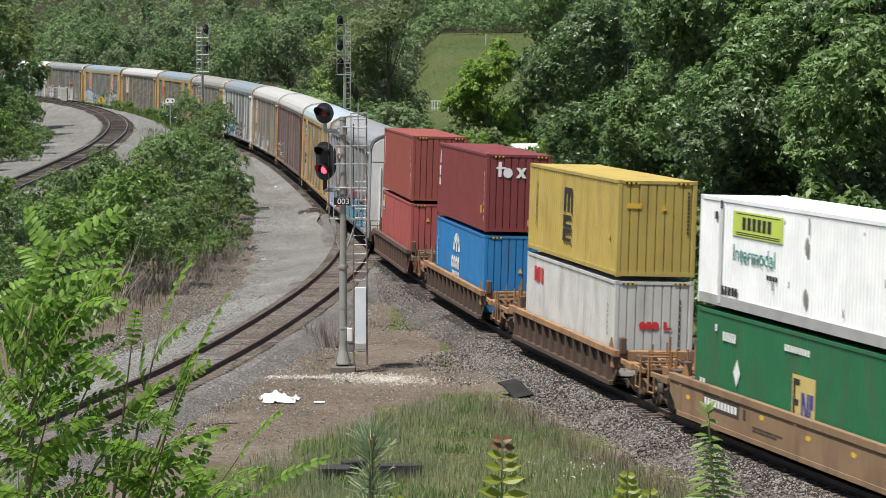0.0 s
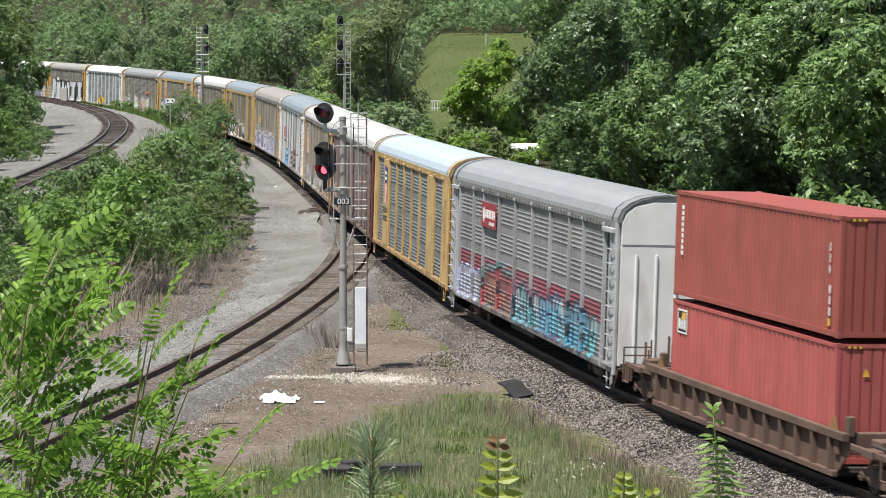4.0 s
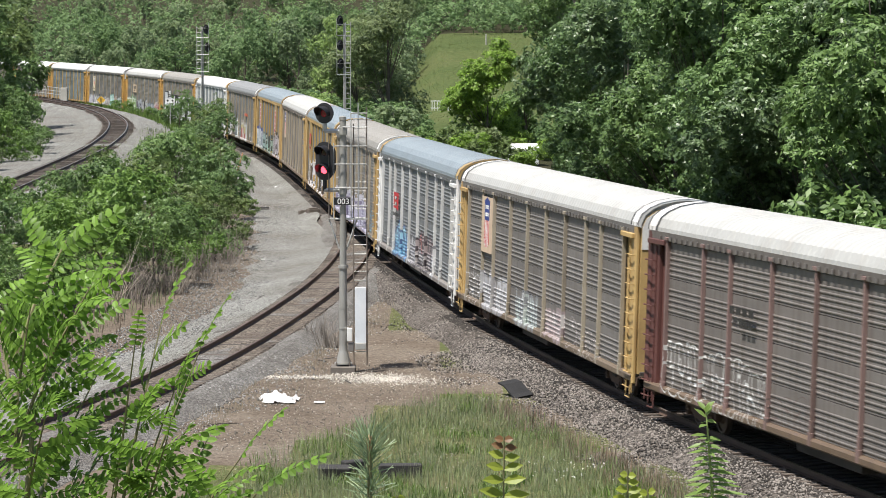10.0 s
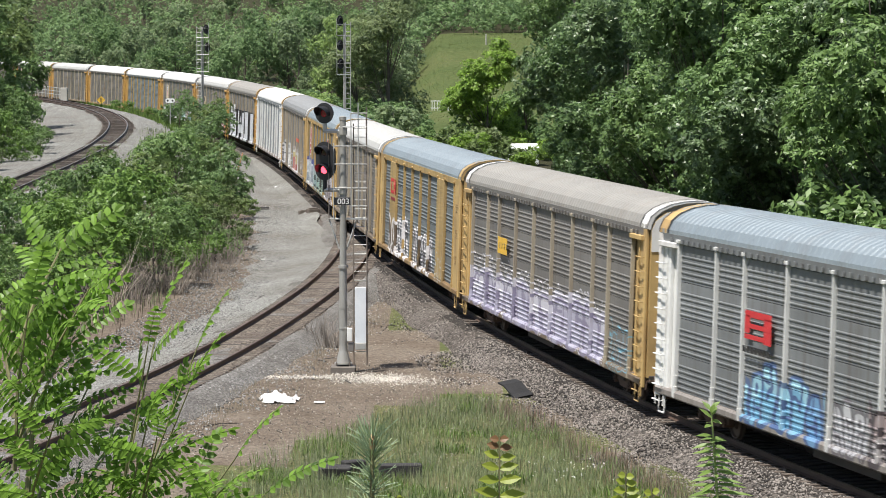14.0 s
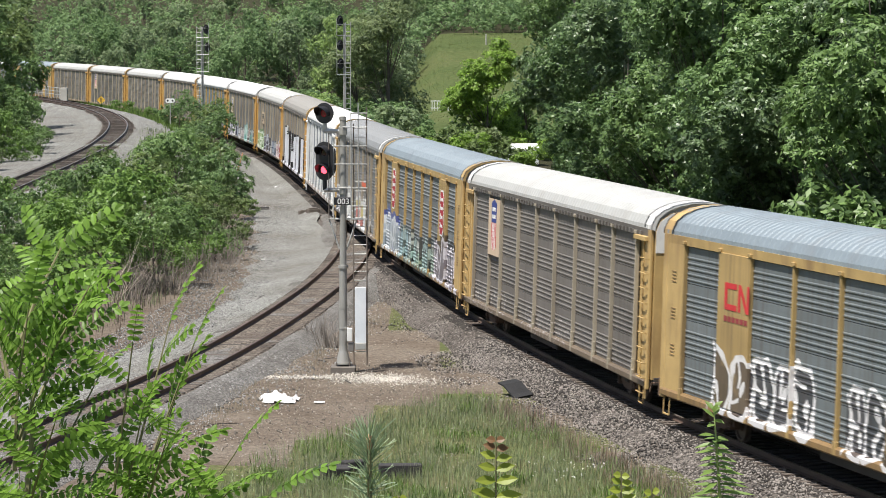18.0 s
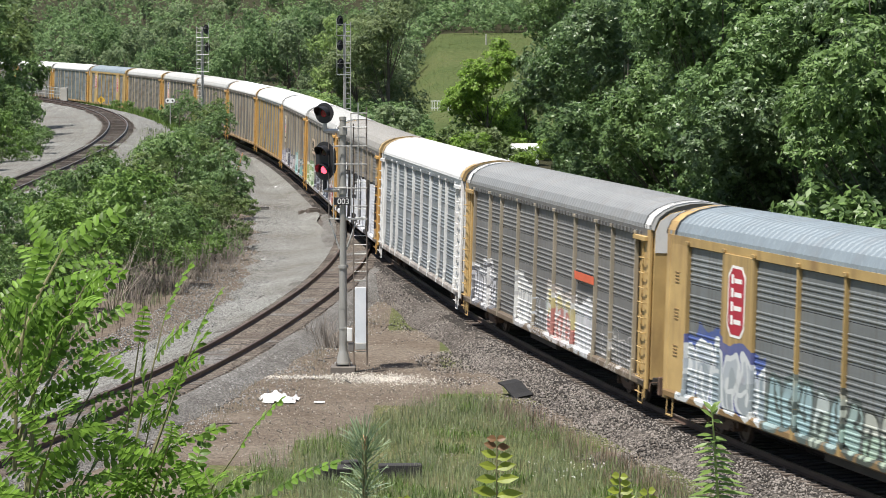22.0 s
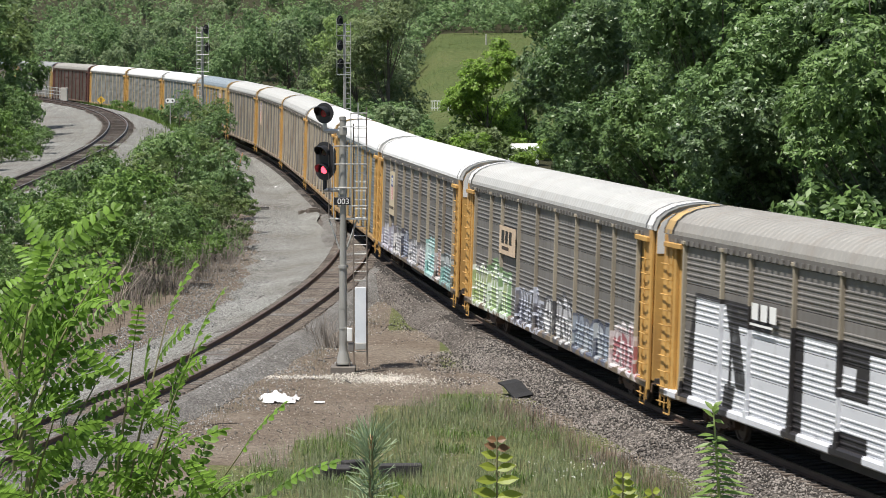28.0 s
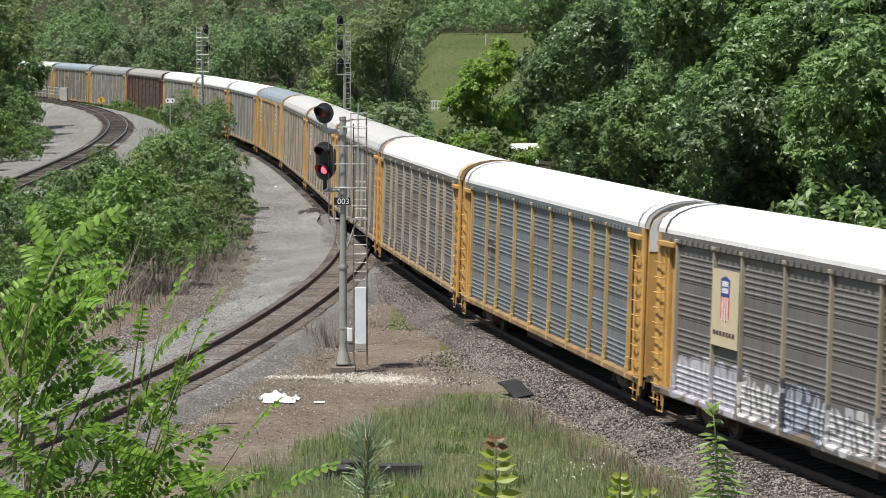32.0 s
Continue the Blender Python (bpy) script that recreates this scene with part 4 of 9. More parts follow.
PALE = ((0.60, 0.60, 0.62), (0.50, 0.50, 0.53), (0.66, 0.65, 0.64))
GREY, INK, CHALK = (0.2, 0.2, 0.21), (0.03, 0.03, 0.035), (0.68, 0.68, 0.66)
STYLES = [
    # front of the train first; sprayed tags: from, to, height, letter width, fills, outline, cloud
    dict(paint="silver", roof="silver", end="silver", door="white", label="silver covered car carrier with sprayed lettering and red stripes",
         panel=panel_mat("sheet_red_stripes_spray", (0.33, 0.33, 0.33), tags=(
             (-12.1, -8.2, 1.95, 1.25, ((0.24, 0.22, 0.25), (0.21, 0.2, 0.22), (0.26, 0.24, 0.28)), (0.42, 0.46, 0.62), None),
             (-7.2, -2.2, 2.2, 1.0, ((0.34, 0.12, 0.06), (0.33, 0.035, 0.04), (0.38, 0.06, 0.06)), (0.05, 0.045, 0.05), (0.12, 0.22, 0.22)),
             (-1.4, 2.3, 2.05, 1.2, ((0.12, 0.40, 0.42), (0.38, 0.48, 0.48), (0.10, 0.34, 0.38)), (0.03, 0.03, 0.05), (0.22, 0.12, 0.16)),
             (2.7, 6.2, 2.15, 1.15, ((0.08, 0.42, 0.50), (0.30, 0.55, 0.58), (0.10, 0.36, 0.50)), (0.035, 0.04, 0.09), (0.26, 0.06, 0.09)),
             (6.6, 11.0, 2.1, 1.3, ((0.10, 0.42, 0.46), (0.30, 0.45, 0.48), (0.05, 0.25, 0.40)), INK, None)), bands=((2.02, 2.58, (0.19, 0.028, 0.045)),)),
         marks=[("emblem_board", "darkred", rect(-7.3, -4.55, 3.72, 4.62), 0.0)] + bars(-6.6, -4.75, 4.06, 0.30, "white", 6) + bars(-5.9, -4.9, 3.82, 0.12, "white", 5) + [("emblem", "white", [(-7.1, 4.05), (-6.85, 3.85), (-6.7, 4.1), (-6.85, 4.45), (-7.1, 4.3)], 0.004)]),
    dict(paint="yellow", roof="sky", wide=True, label="yellow covered car carrier with smooth side plates and pale blue roof", panel=GALV_BLUE, marks=shield(-8.23, 3.75, 1.25, 1.75, False), words=(("BUILDING", -8.23, 2.45), ("AMERICA", -8.23, 2.05))),
    dict(paint="brown", roof="offwhite", cap="white", end="brown", door="brown", post="rosy", label="dark brown covered car carrier with grimy corrugated sides",
         panel=panel_mat("sheet_brown_car", (0.245, 0.222, 0.205), tags=((-12.0, -9.7, 2.2, 0.75, None, (0.62, 0.62, 0.60), None), (-9.4, -7.4, 2.1, 0.7, None, (0.6, 0.6, 0.58), None), (-7.0, -4.7, 2.05, 0.75, None, (0.62, 0.62, 0.60), None), (-4.3, -1.6, 1.6, 0.9, None, (0.12, 0.09, 0.08), None))), marks=bars(-7.0, -5.2, 3.42, 0.2, "black", 4) + bars(-6.3, -5.3, 3.12, 0.16, "black", 3)),
    dict(paint="tan", roof="offwhite", end="yellow", cap="white", label="tan-posted covered car carrier with yellow ends and white spray",
         panel=panel_mat("sheet_white_spray", (0.25, 0.235, 0.22), tags=((-12.0, -10.0, 2.0, 0.9, None, (0.66, 0.64, 0.62), None), (-9.3, -4.6, 2.05, 1.35, ((0.52, 0.52, 0.54), (0.60, 0.60, 0.62), (0.44, 0.45, 0.47)), (0.30, 0.29, 0.29), None), (-3.2, 0.1, 1.8, 0.9, ((0.46, 0.50, 0.50), (0.52, 0.54, 0.54), (0.42, 0.48, 0.46)), GREY, None), (1.7, 4.3, 1.7, 0.8, ((0.50, 0.42, 0.42), (0.58, 0.55, 0.54), (0.46, 0.40, 0.40)), (0.3, 0.24, 0.24), None), (5.2, 9.4, 1.5, 0.9, None, (0.48, 0.44, 0.42), None))), marks=shield(-8.2, 3.9, 1.0, 1.75)),
    dict(paint="white", roof="blue", cap="yellow", label="white-posted covered car carrier with blue and red spray",
         panel=panel_mat("sheet_blue_red_spray", (0.25, 0.265, 0.27), tags=((-6.9, -2.0, 2.15, 1.15, ((0.16, 0.40, 0.58), (0.32, 0.58, 0.70), (0.10, 0.26, 0.50)), (0.06, 0.09, 0.2), None), (-1.2, 0.5, 1.9, 0.6, ((0.45, 0.45, 0.47), (0.55, 0.55, 0.56), (0.4, 0.4, 0.42)), (0.1, 0.09, 0.1), None), (0.8, 6.2, 2.2, 1.2, ((0.42, 0.40, 0.40), (0.34, 0.12, 0.11), (0.30, 0.27, 0.27)), (0.05, 0.04, 0.045), None), (6.0, 7.2, 2.1, 0.7, PALE, GREY, None), (7.6, 11.6, 1.6, 1.0, None, (0.14, 0.13, 0.13), None))),
         marks=[("emblem", "red", rect(-6.9, -5.1, 3.45, 3.62), 0.0), ("emblem", "red", rect(-6.9, -6.55, 3.05, 3.5), 0.0), ("emblem", "red", rect(-6.9, -5.1, 3.18, 3.3), 0.004), ("emblem", "red", rect(-5.6, -5.1, 2.85, 3.5), 0.0), ("emblem", "red", rect(-6.9, -5.5, 2.9, 3.02), 0.004)] + bars(-7.0, -5.1, 2.55, 0.16, "black", 7)),
    dict(paint="tan", roof="tan", end="yellow", cap="white", label="tan-posted covered car carrier with pale violet spray along the bottom",
         panel=panel_mat("sheet_violet_spray", (0.25, 0.24, 0.225), tags=((-12.1, 8.9, 2.5, 0.62, None, (0.58, 0.57, 0.60), None), (-12.1, 8.6, 2.05, 2.35, ((0.42, 0.41, 0.50), (0.56, 0.55, 0.60), (0.34, 0.33, 0.42)), (0.22, 0.2, 0.28), (0.50, 0.49, 0.55)), (9.5, 12.0, 2.0, 0.8, None, (0.16, 0.36, 0.46), None))), marks=[("emblem", "yellow", rect(-7.0, -5.4, 3.38, 3.56), 0.0), ("emblem", "yellow", rect(-7.0, -5.4, 2.98, 3.16), 0.0)] + bars(-7.0, -5.4, 3.16, 0.22, "yellow", 4, 0.002)),
    dict(paint="yellow", roof="blue", wide=True, label="yellow covered car carrier with smooth plates and black-white lettering spray",
         panel=panel_mat("sheet_black_white_spray", (0.22, 0.25, 0.26), tags=((-9.7, -3.0, 2.45, 1.6, (INK, (0.045, 0.04, 0.045), (0.07, 0.06, 0.065)), (0.74, 0.72, 0.72), None), (-0.9, 5.2, 2.35, 1.2, (INK, (0.05, 0.045, 0.05), (0.08, 0.07, 0.075)), (0.72, 0.70, 0.70), None), (6.9, 9.0, 1.7, 0.6, None, (0.52, 0.56, 0.55), None))), marks=[("emblem", "red", rect(-8.8, -7.95, 4.05, 4.2), 0.0), ("emblem", "red", rect(-8.8, -8.6, 3.55, 4.2), 0.004), ("emblem", "red", rect(-8.8, -7.95, 3.5, 3.65), 0.0), ("emblem", "red", rect(-7.85, -7.69, 3.5, 4.2), 0.0), ("emblem", "red", [(-7.85, 4.2), (-7.65, 4.2), (-7.1, 3.5), (-7.3, 3.5)], 0.004), ("emblem", "red", rect(-7.25, -7.09, 3.5, 4.2), 0.0)] + bars(-8.8, -7.1, 3.2, 0.14, "darkred", 6)),
    dict(paint="tan", roof="offwhite", end="yellow", cap="white", label="tan-posted covered car carrier with a shield emblem and rust streaks",
         panel=panel_mat("sheet_rusty_low", (0.235, 0.215, 0.195), tags=((-11.8, -6.2, 1.45, 0.9, None, (0.34, 0.31, 0.29), None), (-3.0, 3.4, 1.35, 1.0, None, (0.32, 0.29, 0.27), None))), marks=shield(-8.2, 3.9, 1.0, 1.75)),
    dict(paint="yellow", roof="blue", wide=True, label="yellow covered car carrier with two red oval emblems",
         panel=panel_mat("sheet_green_white_spray", (0.24, 0.26, 0.265), tags=((-12.4, -6.5, 2.35, 1.3, ((0.34, 0.38, 0.36), (0.46, 0.50, 0.50), (0.28, 0.34, 0.32)), (0.58, 0.60, 0.60), (0.05, 0.09, 0.30)), (-6.2, -1.4, 2.15, 1.15, ((0.36, 0.44, 0.38), (0.50, 0.56, 0.54), (0.28, 0.44, 0.48)), (0.08, 0.10, 0.09), None), (-1.3, 5.3, 2.1, 1.1, ((0.34, 0.46, 0.36), (0.46, 0.48, 0.42), (0.30, 0.44, 0.42)), (0.045, 0.05, 0.045), None), (5.6, 12.9, 2.35, 1.5, ((0.22, 0.19, 0.21), (0.28, 0.25, 0.27), (0.18, 0.16, 0.18)), (0.55, 0.52, 0.54), (0.025, 0.022, 0.024)))), marks=octagon(-8.23, 3.75) + octagon(8.23, 3.6)),
    dict(paint="tan", roof="grey", end="yellow", cap="white", label="tan-posted covered car carrier with white spray and a rust-red streak",
         panel=panel_mat("sheet_white_red_spray", (0.25, 0.25, 0.245), tags=((-12.1, -8.2, 2.15, 1.0, PALE, (0.10, 0.10, 0.11), (0.56, 0.56, 0.56)), (-4.5, -1.7, 2.1, 1.3, ((0.62, 0.62, 0.60), (0.58, 0.60, 0.56), (0.66, 0.66, 0.64)), (0.36, 0.36, 0.36), (0.60, 0.60, 0.58)), (-1.5, 0.6, 1.95, 0.9, None, (0.56, 0.58, 0.60), None), (0.4, 4.4, 2.2, 1.4, ((0.42, 0.14, 0.12), (0.50, 0.44, 0.20), (0.44, 0.56, 0.54)), (0.55, 0.55, 0.54), (0.40, 0.36, 0.33)), (4.6, 6.6, 2.15, 1.0, PALE, (0.42, 0.44, 0.44), (0.60, 0.60, 0.60)), (8.0, 11.4, 1.8, 0.9, None, (0.50, 0.48, 0.46), None))), marks=[("stain", "orange", rect(4.65, 7.25, 3.05, 3.3), 0.0)]),
    dict(paint="white", roof="white", cap="yellow", label="white covered car carrier with bluish sheet sides", panel=GALV_LIGHT, marks=bars(-9.4, -8.9, 3.4, 0.12, "white", 3) + bars(-9.4, -8.9, 3.1, 0.12, "white", 3)),
    dict(paint="tan", roof="tan", end="amber", cap="yellow", label="tan-posted covered car carrier with huge black and white lettering", panel=panel_mat("sheet_big_letters", (0.25, 0.235, 0.22), letters=True), marks=bars(-6.9, -5.1, 3.42, 0.42, "white", 3) + bars(-7.0, -4.9, 3.27, 0.06, "white", 1)),
    dict(paint="tan", roof="offwhite", end="amber", cap="white", label="tan-posted covered car carrier with lime and white spray",
         panel=panel_mat("sheet_lime_spray", (0.25, 0.24, 0.225), tags=((-12.2, -10.0, 2.3, 1.1, ((0.36, 0.44, 0.18), (0.42, 0.47, 0.24), (0.30, 0.40, 0.16)), (0.66, 0.68, 0.62), None), (-9.9, -5.6, 2.2, 1.1, ((0.30, 0.40, 0.18), (0.40, 0.46, 0.24), (0.20, 0.34, 0.16)), (0.62, 0.66, 0.60), (0.16, 0.26, 0.13)), (-4.8, -0.3, 2.05, 1.1, ((0.05, 0.055, 0.09), (0.14, 0.15, 0.19), (0.05, 0.05, 0.06)), (0.50, 0.52, 0.58), None), (-0.2, 4.0, 2.15, 1.0, ((0.66, 0.66, 0.66), (0.58, 0.58, 0.60), (0.7, 0.7, 0.7)), INK, None), (4.5, 8.7, 1.95, 1.05, ((0.36, 0.42, 0.48), (0.30, 0.35, 0.42), (0.45, 0.48, 0.5)), (0.07, 0.08, 0.12), None), (9.2, 12.4, 2.15, 1.1, ((0.32, 0.07, 0.09), (0.50, 0.40, 0.40), (0.34, 0.10, 0.12)), (0.6, 0.56, 0.56), None))), marks=[("emblem_board", "tan", rect(-7.3, -4.55, 3.0, 3.98), 0.0)] + bars(-6.9, -5.0, 3.38, 0.45, "black", 3, 0.006) + bars(-6.8, -5.2, 3.16, 0.12, "board", 1, 0.006)),
    dict(paint="tan", roof="white", end="amber", cap="white", label="tan-posted covered car carrier with white roof and white spray",
         panel=panel_mat("sheet_white_spray_long", (0.225, 0.215, 0.205), tags=((-12.1, -7.5, 1.95, 1.15, ((0.55, 0.54, 0.60), (0.60, 0.60, 0.62), (0.50, 0.50, 0.56)), (0.32, 0.31, 0.36), None), (-7.3, -4.5, 1.85, 0.9, PALE, (0.14, 0.13, 0.14), None), (-4.2, -1.6, 1.95, 0.85, ((0.42, 0.46, 0.54), (0.50, 0.52, 0.56), (0.36, 0.40, 0.50)), (0.06, 0.06, 0.08), None), (-1.4, 1.4, 1.85, 0.9, PALE, (0.12, 0.12, 0.12), None), (1.6, 4.0, 1.7, 0.7, ((0.54, 0.48, 0.48), (0.60, 0.58, 0.56), (0.52, 0.48, 0.48)), GREY, None), (3.9, 6.6, 1.95, 1.3, ((0.22, 0.42, 0.40), (0.34, 0.52, 0.50), (0.28, 0.46, 0.44)), (0.50, 0.60, 0.58), (0.26, 0.44, 0.42)), (6.6, 8.4, 2.0, 0.9, ((0.10, 0.09, 0.09), (0.36, 0.34, 0.34), (0.38, 0.17, 0.10)), (0.52, 0.50, 0.50), None), (8.6, 12.1, 1.9, 1.2, ((0.24, 0.44, 0.42), (0.50, 0.54, 0.54), (0.28, 0.46, 0.44)), (0.14, 0.16, 0.16), None))),
         marks=[("emblem_board", "straw", rect(-9.15, -7.24, 2.5, 4.5), 0.0)] + shield(-8.2, 3.75, 0.72, 1.15, False) + bars(-9.0, -7.4, 2.78, 0.12, "board", 7, 0.006)),
    dict(paint="yellow", post="yellow", end="amber", roof="white", cap="white", label="yellow-framed covered car carrier with bluish sheets and white roof", panel=GALV_BLUE, marks=bars(-8.6, -7.5, 3.2, 0.16, "black", 4) + bars(-8.6, -7.5, 2.9, 0.16, "black", 4)),
    dict(paint="yellow", end="amber", roof="white", cap="yellow", label="yellow-framed covered car carrier with white roof", panel=GALV_WARM),
    dict(paint="tan", roof="offwhite", end="amber", label="tan-posted covered car carrier with off-white roof", panel=GALV_WARM),
    dict(paint="tan", roof="offwhite", end="amber", cap="yellow", label="tan-posted covered car carrier with off-white roof and grimy sheets", panel=GALV_DARK, marks=shield(-8.2, 3.9, 1.0, 1.75)),
    dict(paint="tan", roof="offwhite", end="amber", cap="yellow", label="tan-posted covered car carrier with dull off-white roof", panel=GALV_WARM),
    dict(paint="yellow", roof="blue", wide=True, label="yellow covered car carrier with red emblems and low spray", panel=GALV, marks=octagon(-8.23, 3.75) + octagon(8.23, 3.6)),
    dict(paint="yellow", end="amber", roof="white", label="yellow-framed covered car carrier with bright roof", panel=GALV_BLUE),
    dict(paint="tan", roof="white", end="amber", label="tan-posted covered car carrier with bright roof", panel=GALV),
    dict(paint="yellow", end="amber", roof="white", cap="yellow", label="yellow-framed covered car carrier with clean white roof", panel=GALV),
    dict(paint="brown", roof="tan", cap="brown", label="dark brown covered car carrier with warm grey roof", panel=panel_mat("sheet_brown_plain", (0.12, 0.085, 0.072))),
    dict(paint="tan", roof="grey", end="yellow", label="tan-posted covered car carrier with grey roof", panel=GALV),
    dict(paint="yellow", roof="blue", label="yellow-framed covered car carrier with blue-grey roof", panel=GALV_WARM),
    dict(paint="tan", roof="offwhite", end="yellow", label="tan-posted covered car carrier with pale dusty roof", panel=GALV_DARK),
]
TRAIN = []                      # (thing, arc length at zero travel, half wheelbase, lift, wheelsets)


AHEAD = (0.95, 1.0, 0.93, 1.08, 1.22, 1.27, 1.22, 1.26, 1.28, 0.98, 0.95, 0.91, 1.05)    # how far each car stands before an even spacing


def build_racks():
    for i, st in enumerate(STYLES):
        car, wheels = autorack(st)
        s = GAP11 + CAR * (13.5 - i - 11) + (AHEAD[i] if i < len(AHEAD) else 0.22)
        TRAIN.append((car, s, 10.05, 0.0, wheels))


# ---- well cars and their containers ----
WELL = shader("well_car_paint", (0.30, 0.17, 0.08), 0.7, 0, 0.22, 5, 0.12, spot=(0.11, 0.06, 0.04), spot_amt=0.6)
WELL_DARK = shader("well_car_rusty", (0.105, 0.062, 0.045), 0.8, 0, 0.3, 5, 0.2, spot=(0.06, 0.04, 0.03), spot_amt=0.6)


WELL_LONG = shader("long_well_car_paint", (0.23, 0.145, 0.08), 0.75, 0, 0.25, 3, 0.12, spot=(0.12, 0.075, 0.05), spot_amt=0.6)
# dirty brown side steel; shade below the top rail darkens its colour too
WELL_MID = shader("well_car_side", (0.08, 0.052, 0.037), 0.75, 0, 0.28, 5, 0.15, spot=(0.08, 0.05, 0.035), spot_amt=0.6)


GUIDE = shader("guide_paint", (0.27, 0.14, 0.05), 0.7, 0, 0.3, 8, 0.1, spot=(0.09, 0.05, 0.035), spot_amt=0.6)


def well_car(half, well, label, pale=True):
    """A container well car: half length over couplers, half length of the well."""
    car = thing("well_car", label, "freight car", "container cars of the train")
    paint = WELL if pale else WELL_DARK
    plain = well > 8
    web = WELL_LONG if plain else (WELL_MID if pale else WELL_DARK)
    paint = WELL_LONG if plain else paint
    for s in (-1, 1):
        y0, y1 = s * 1.36, s * 1.50
        pr = [(well + 0.9, 1.22), (well + 0.35, 1.30), (-well - 0.35, 1.30), (-well - 0.9, 1.22), (-well - 0.9, 0.85), (-well - 0.2, 0.30), (well + 0.2, 0.30), (well + 0.9, 0.85)]
        bm = bmesh.new()
        A = [bm.verts.new((x, y0 * 0.97, z)) for x, z in pr]
        B = [bm.verts.new((x, y0 * 0.97 + s * (0.17 if plain else 0.05), z)) for x, z in pr]
        for i in range(len(pr)):
            j = (i + 1) % len(pr)
            bm.faces.new((A[i], A[j], B[j], B[i]))
        bm.faces.new(A)
        bm.faces.new(B[::-1])
        bmesh.ops.recalc_face_normals(bm, faces=bm.faces)
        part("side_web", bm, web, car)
        part("top_rail", boxes((-well - 0.95, well + 0.95, min(y0, y1 + s * 0.03), max(y0, y1 + s * 0.03), 1.17, 1.36), bevel=0.012), paint, car, "faded orange-brown top rail" if pale else "rusty brown top rail")
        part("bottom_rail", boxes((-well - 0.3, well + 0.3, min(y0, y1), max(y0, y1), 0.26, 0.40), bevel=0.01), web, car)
        n = int(2 * well / 1.05) if not plain else 2
        me = None
        for i in range(n + 1):
            x = -well + 2 * well * i / n
            if me is None:
                bmr = bmesh.new()
                pts = [(-0.11, s * 1.37, 0.34), (0.11, s * 1.37, 0.34), (0.09, s * 1.49, 0.34), (-0.09, s * 1.49, 0.34), (-0.05, s * 1.37, 1.24), (0.05, s * 1.37, 1.24), (0.05, s * 1.52, 1.24), (-0.05, s * 1.52, 1.24)]
                vs = [bmr.verts.new(p) for p in pts]
                for f in ((0, 3, 2, 1), (4, 5, 6, 7), (0, 1, 5, 4), (1, 2, 6, 5), (2, 3, 7, 6), (3, 0, 4, 7)):
                    bmr.faces.new([vs[q] for q in f])
                bmesh.ops.recalc_face_normals(bmr, faces=bmr.faces)
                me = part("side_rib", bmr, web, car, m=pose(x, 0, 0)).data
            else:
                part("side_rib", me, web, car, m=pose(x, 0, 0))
    if plain:
        for nm, mat, pts, off in [("stencil_board", "board", rect(-6.6, -3.9, 0.74, 1.12), 0.0)] + bars(-6.5, -4.0, 0.83, 0.2, "white", 10) + bars(-3.6, -3.35, 0.78, 0.26, "board", 1) + bars(-2.9, -0.8, 0.66, 0.05, "board", 14) + bars(-2.9, -1.2, 0.58, 0.05, "board", 12) + [("paint_dab", "yellow", [(x + 0.16 * math.cos(a), z + 0.07 * math.sin(a)) for a in np.linspace(0, 5.7, 9)], 0.0) for x, z in ((-7.8, 0.85), (-5.2, 1.17), (-2.3, 1.0), (0.8, 0.9), (3.6, 0.9))]:
            part(nm, flat_shape(pts, -(1.36 * 0.97 + 0.176 + max(0.0, off))), LOGO[mat], car)
    part("well_floor", boxes((-well, well, -1.3, 1.3, 0.24, 0.32), *[(x, x + 0.25, -1.4, 1.4, 0.30, 0.40) for x in (-well + 0.1, -0.12, well - 0.35)]), STEEL_DARK, car)
    wheels = []
    for sx in (-1, 1):
        bx = sx * (half - 1.75)
        xs = sorted((sx * (well + 0.2), sx * (half - 0.35)))
        part("end_platform", boxes((xs[0], xs[1], -0.5, 0.5, 0.85, 1.1), (xs[0], xs[1], -1.32, -1.22, 0.98, 1.12), (xs[0], xs[1], 1.22, 1.32, 0.98, 1.12), (bx - 0.3, bx + 0.3, -1.4, 1.4, 0.95, 1.14), (sx * (well + 0.35) - 0.15, sx * (well + 0.35) + 0.15, -1.45, 1.45, 0.8, 1.3), bevel=0.015), paint, car)
        part("brake_gear", boxes((bx - 0.2, bx + 0.4, 0.5, 1.0, 1.1, 1.5), (bx - 0.7, bx - 0.1, -1.0, -0.5, 1.12, 1.3), bevel=0.02), RUST, car)
        xe = sx * (half - 0.42)
        post = GUIDE if pale else WELL_DARK
        for y in (-1.38, -0.55, 0.55, 1.38):
            part("hand_post", tubes(((xe, y, 0.55), (xe, y, 1.75 if abs(y) < 1 else 1.55), 0.03, 0.03), n=6), post, car)
        for z in (1.3, 1.54):
            for y in (-1.38, 0.55):
                part("handrail", tubes(((xe, y, z), (xe, y + 0.83, z), 0.022, 0.022), n=6), post, car)
        for y in (-1.38, 1.38):
            part("step", tubes(((xe, y, 0.56), (xe - sx * 0.5, y, 0.56), 0.03, 0.03), ((xe - sx * 0.5, y, 0.56), (xe - sx * 0.5, y, 1.05), 0.028, 0.028), n=6), post, car)
        for y, x2, h in ((-0.9, 0.55, 1.75), (-0.3, 0.85, 1.95), (0.2, 0.7, 1.6), (0.85, 0.5, 1.7)):
            part("hand_post", tubes(((xe - sx * x2, y, 1.0), (xe - sx * x2, y, h), 0.04, 0.04), n=6), post, car)
            part("hand_post", tubes(((xe - sx * (x2 + 0.3), y, 1.0), (xe - sx * (x2 + 0.3), y, h - 0.2), 0.03, 0.03), n=6), post, car)
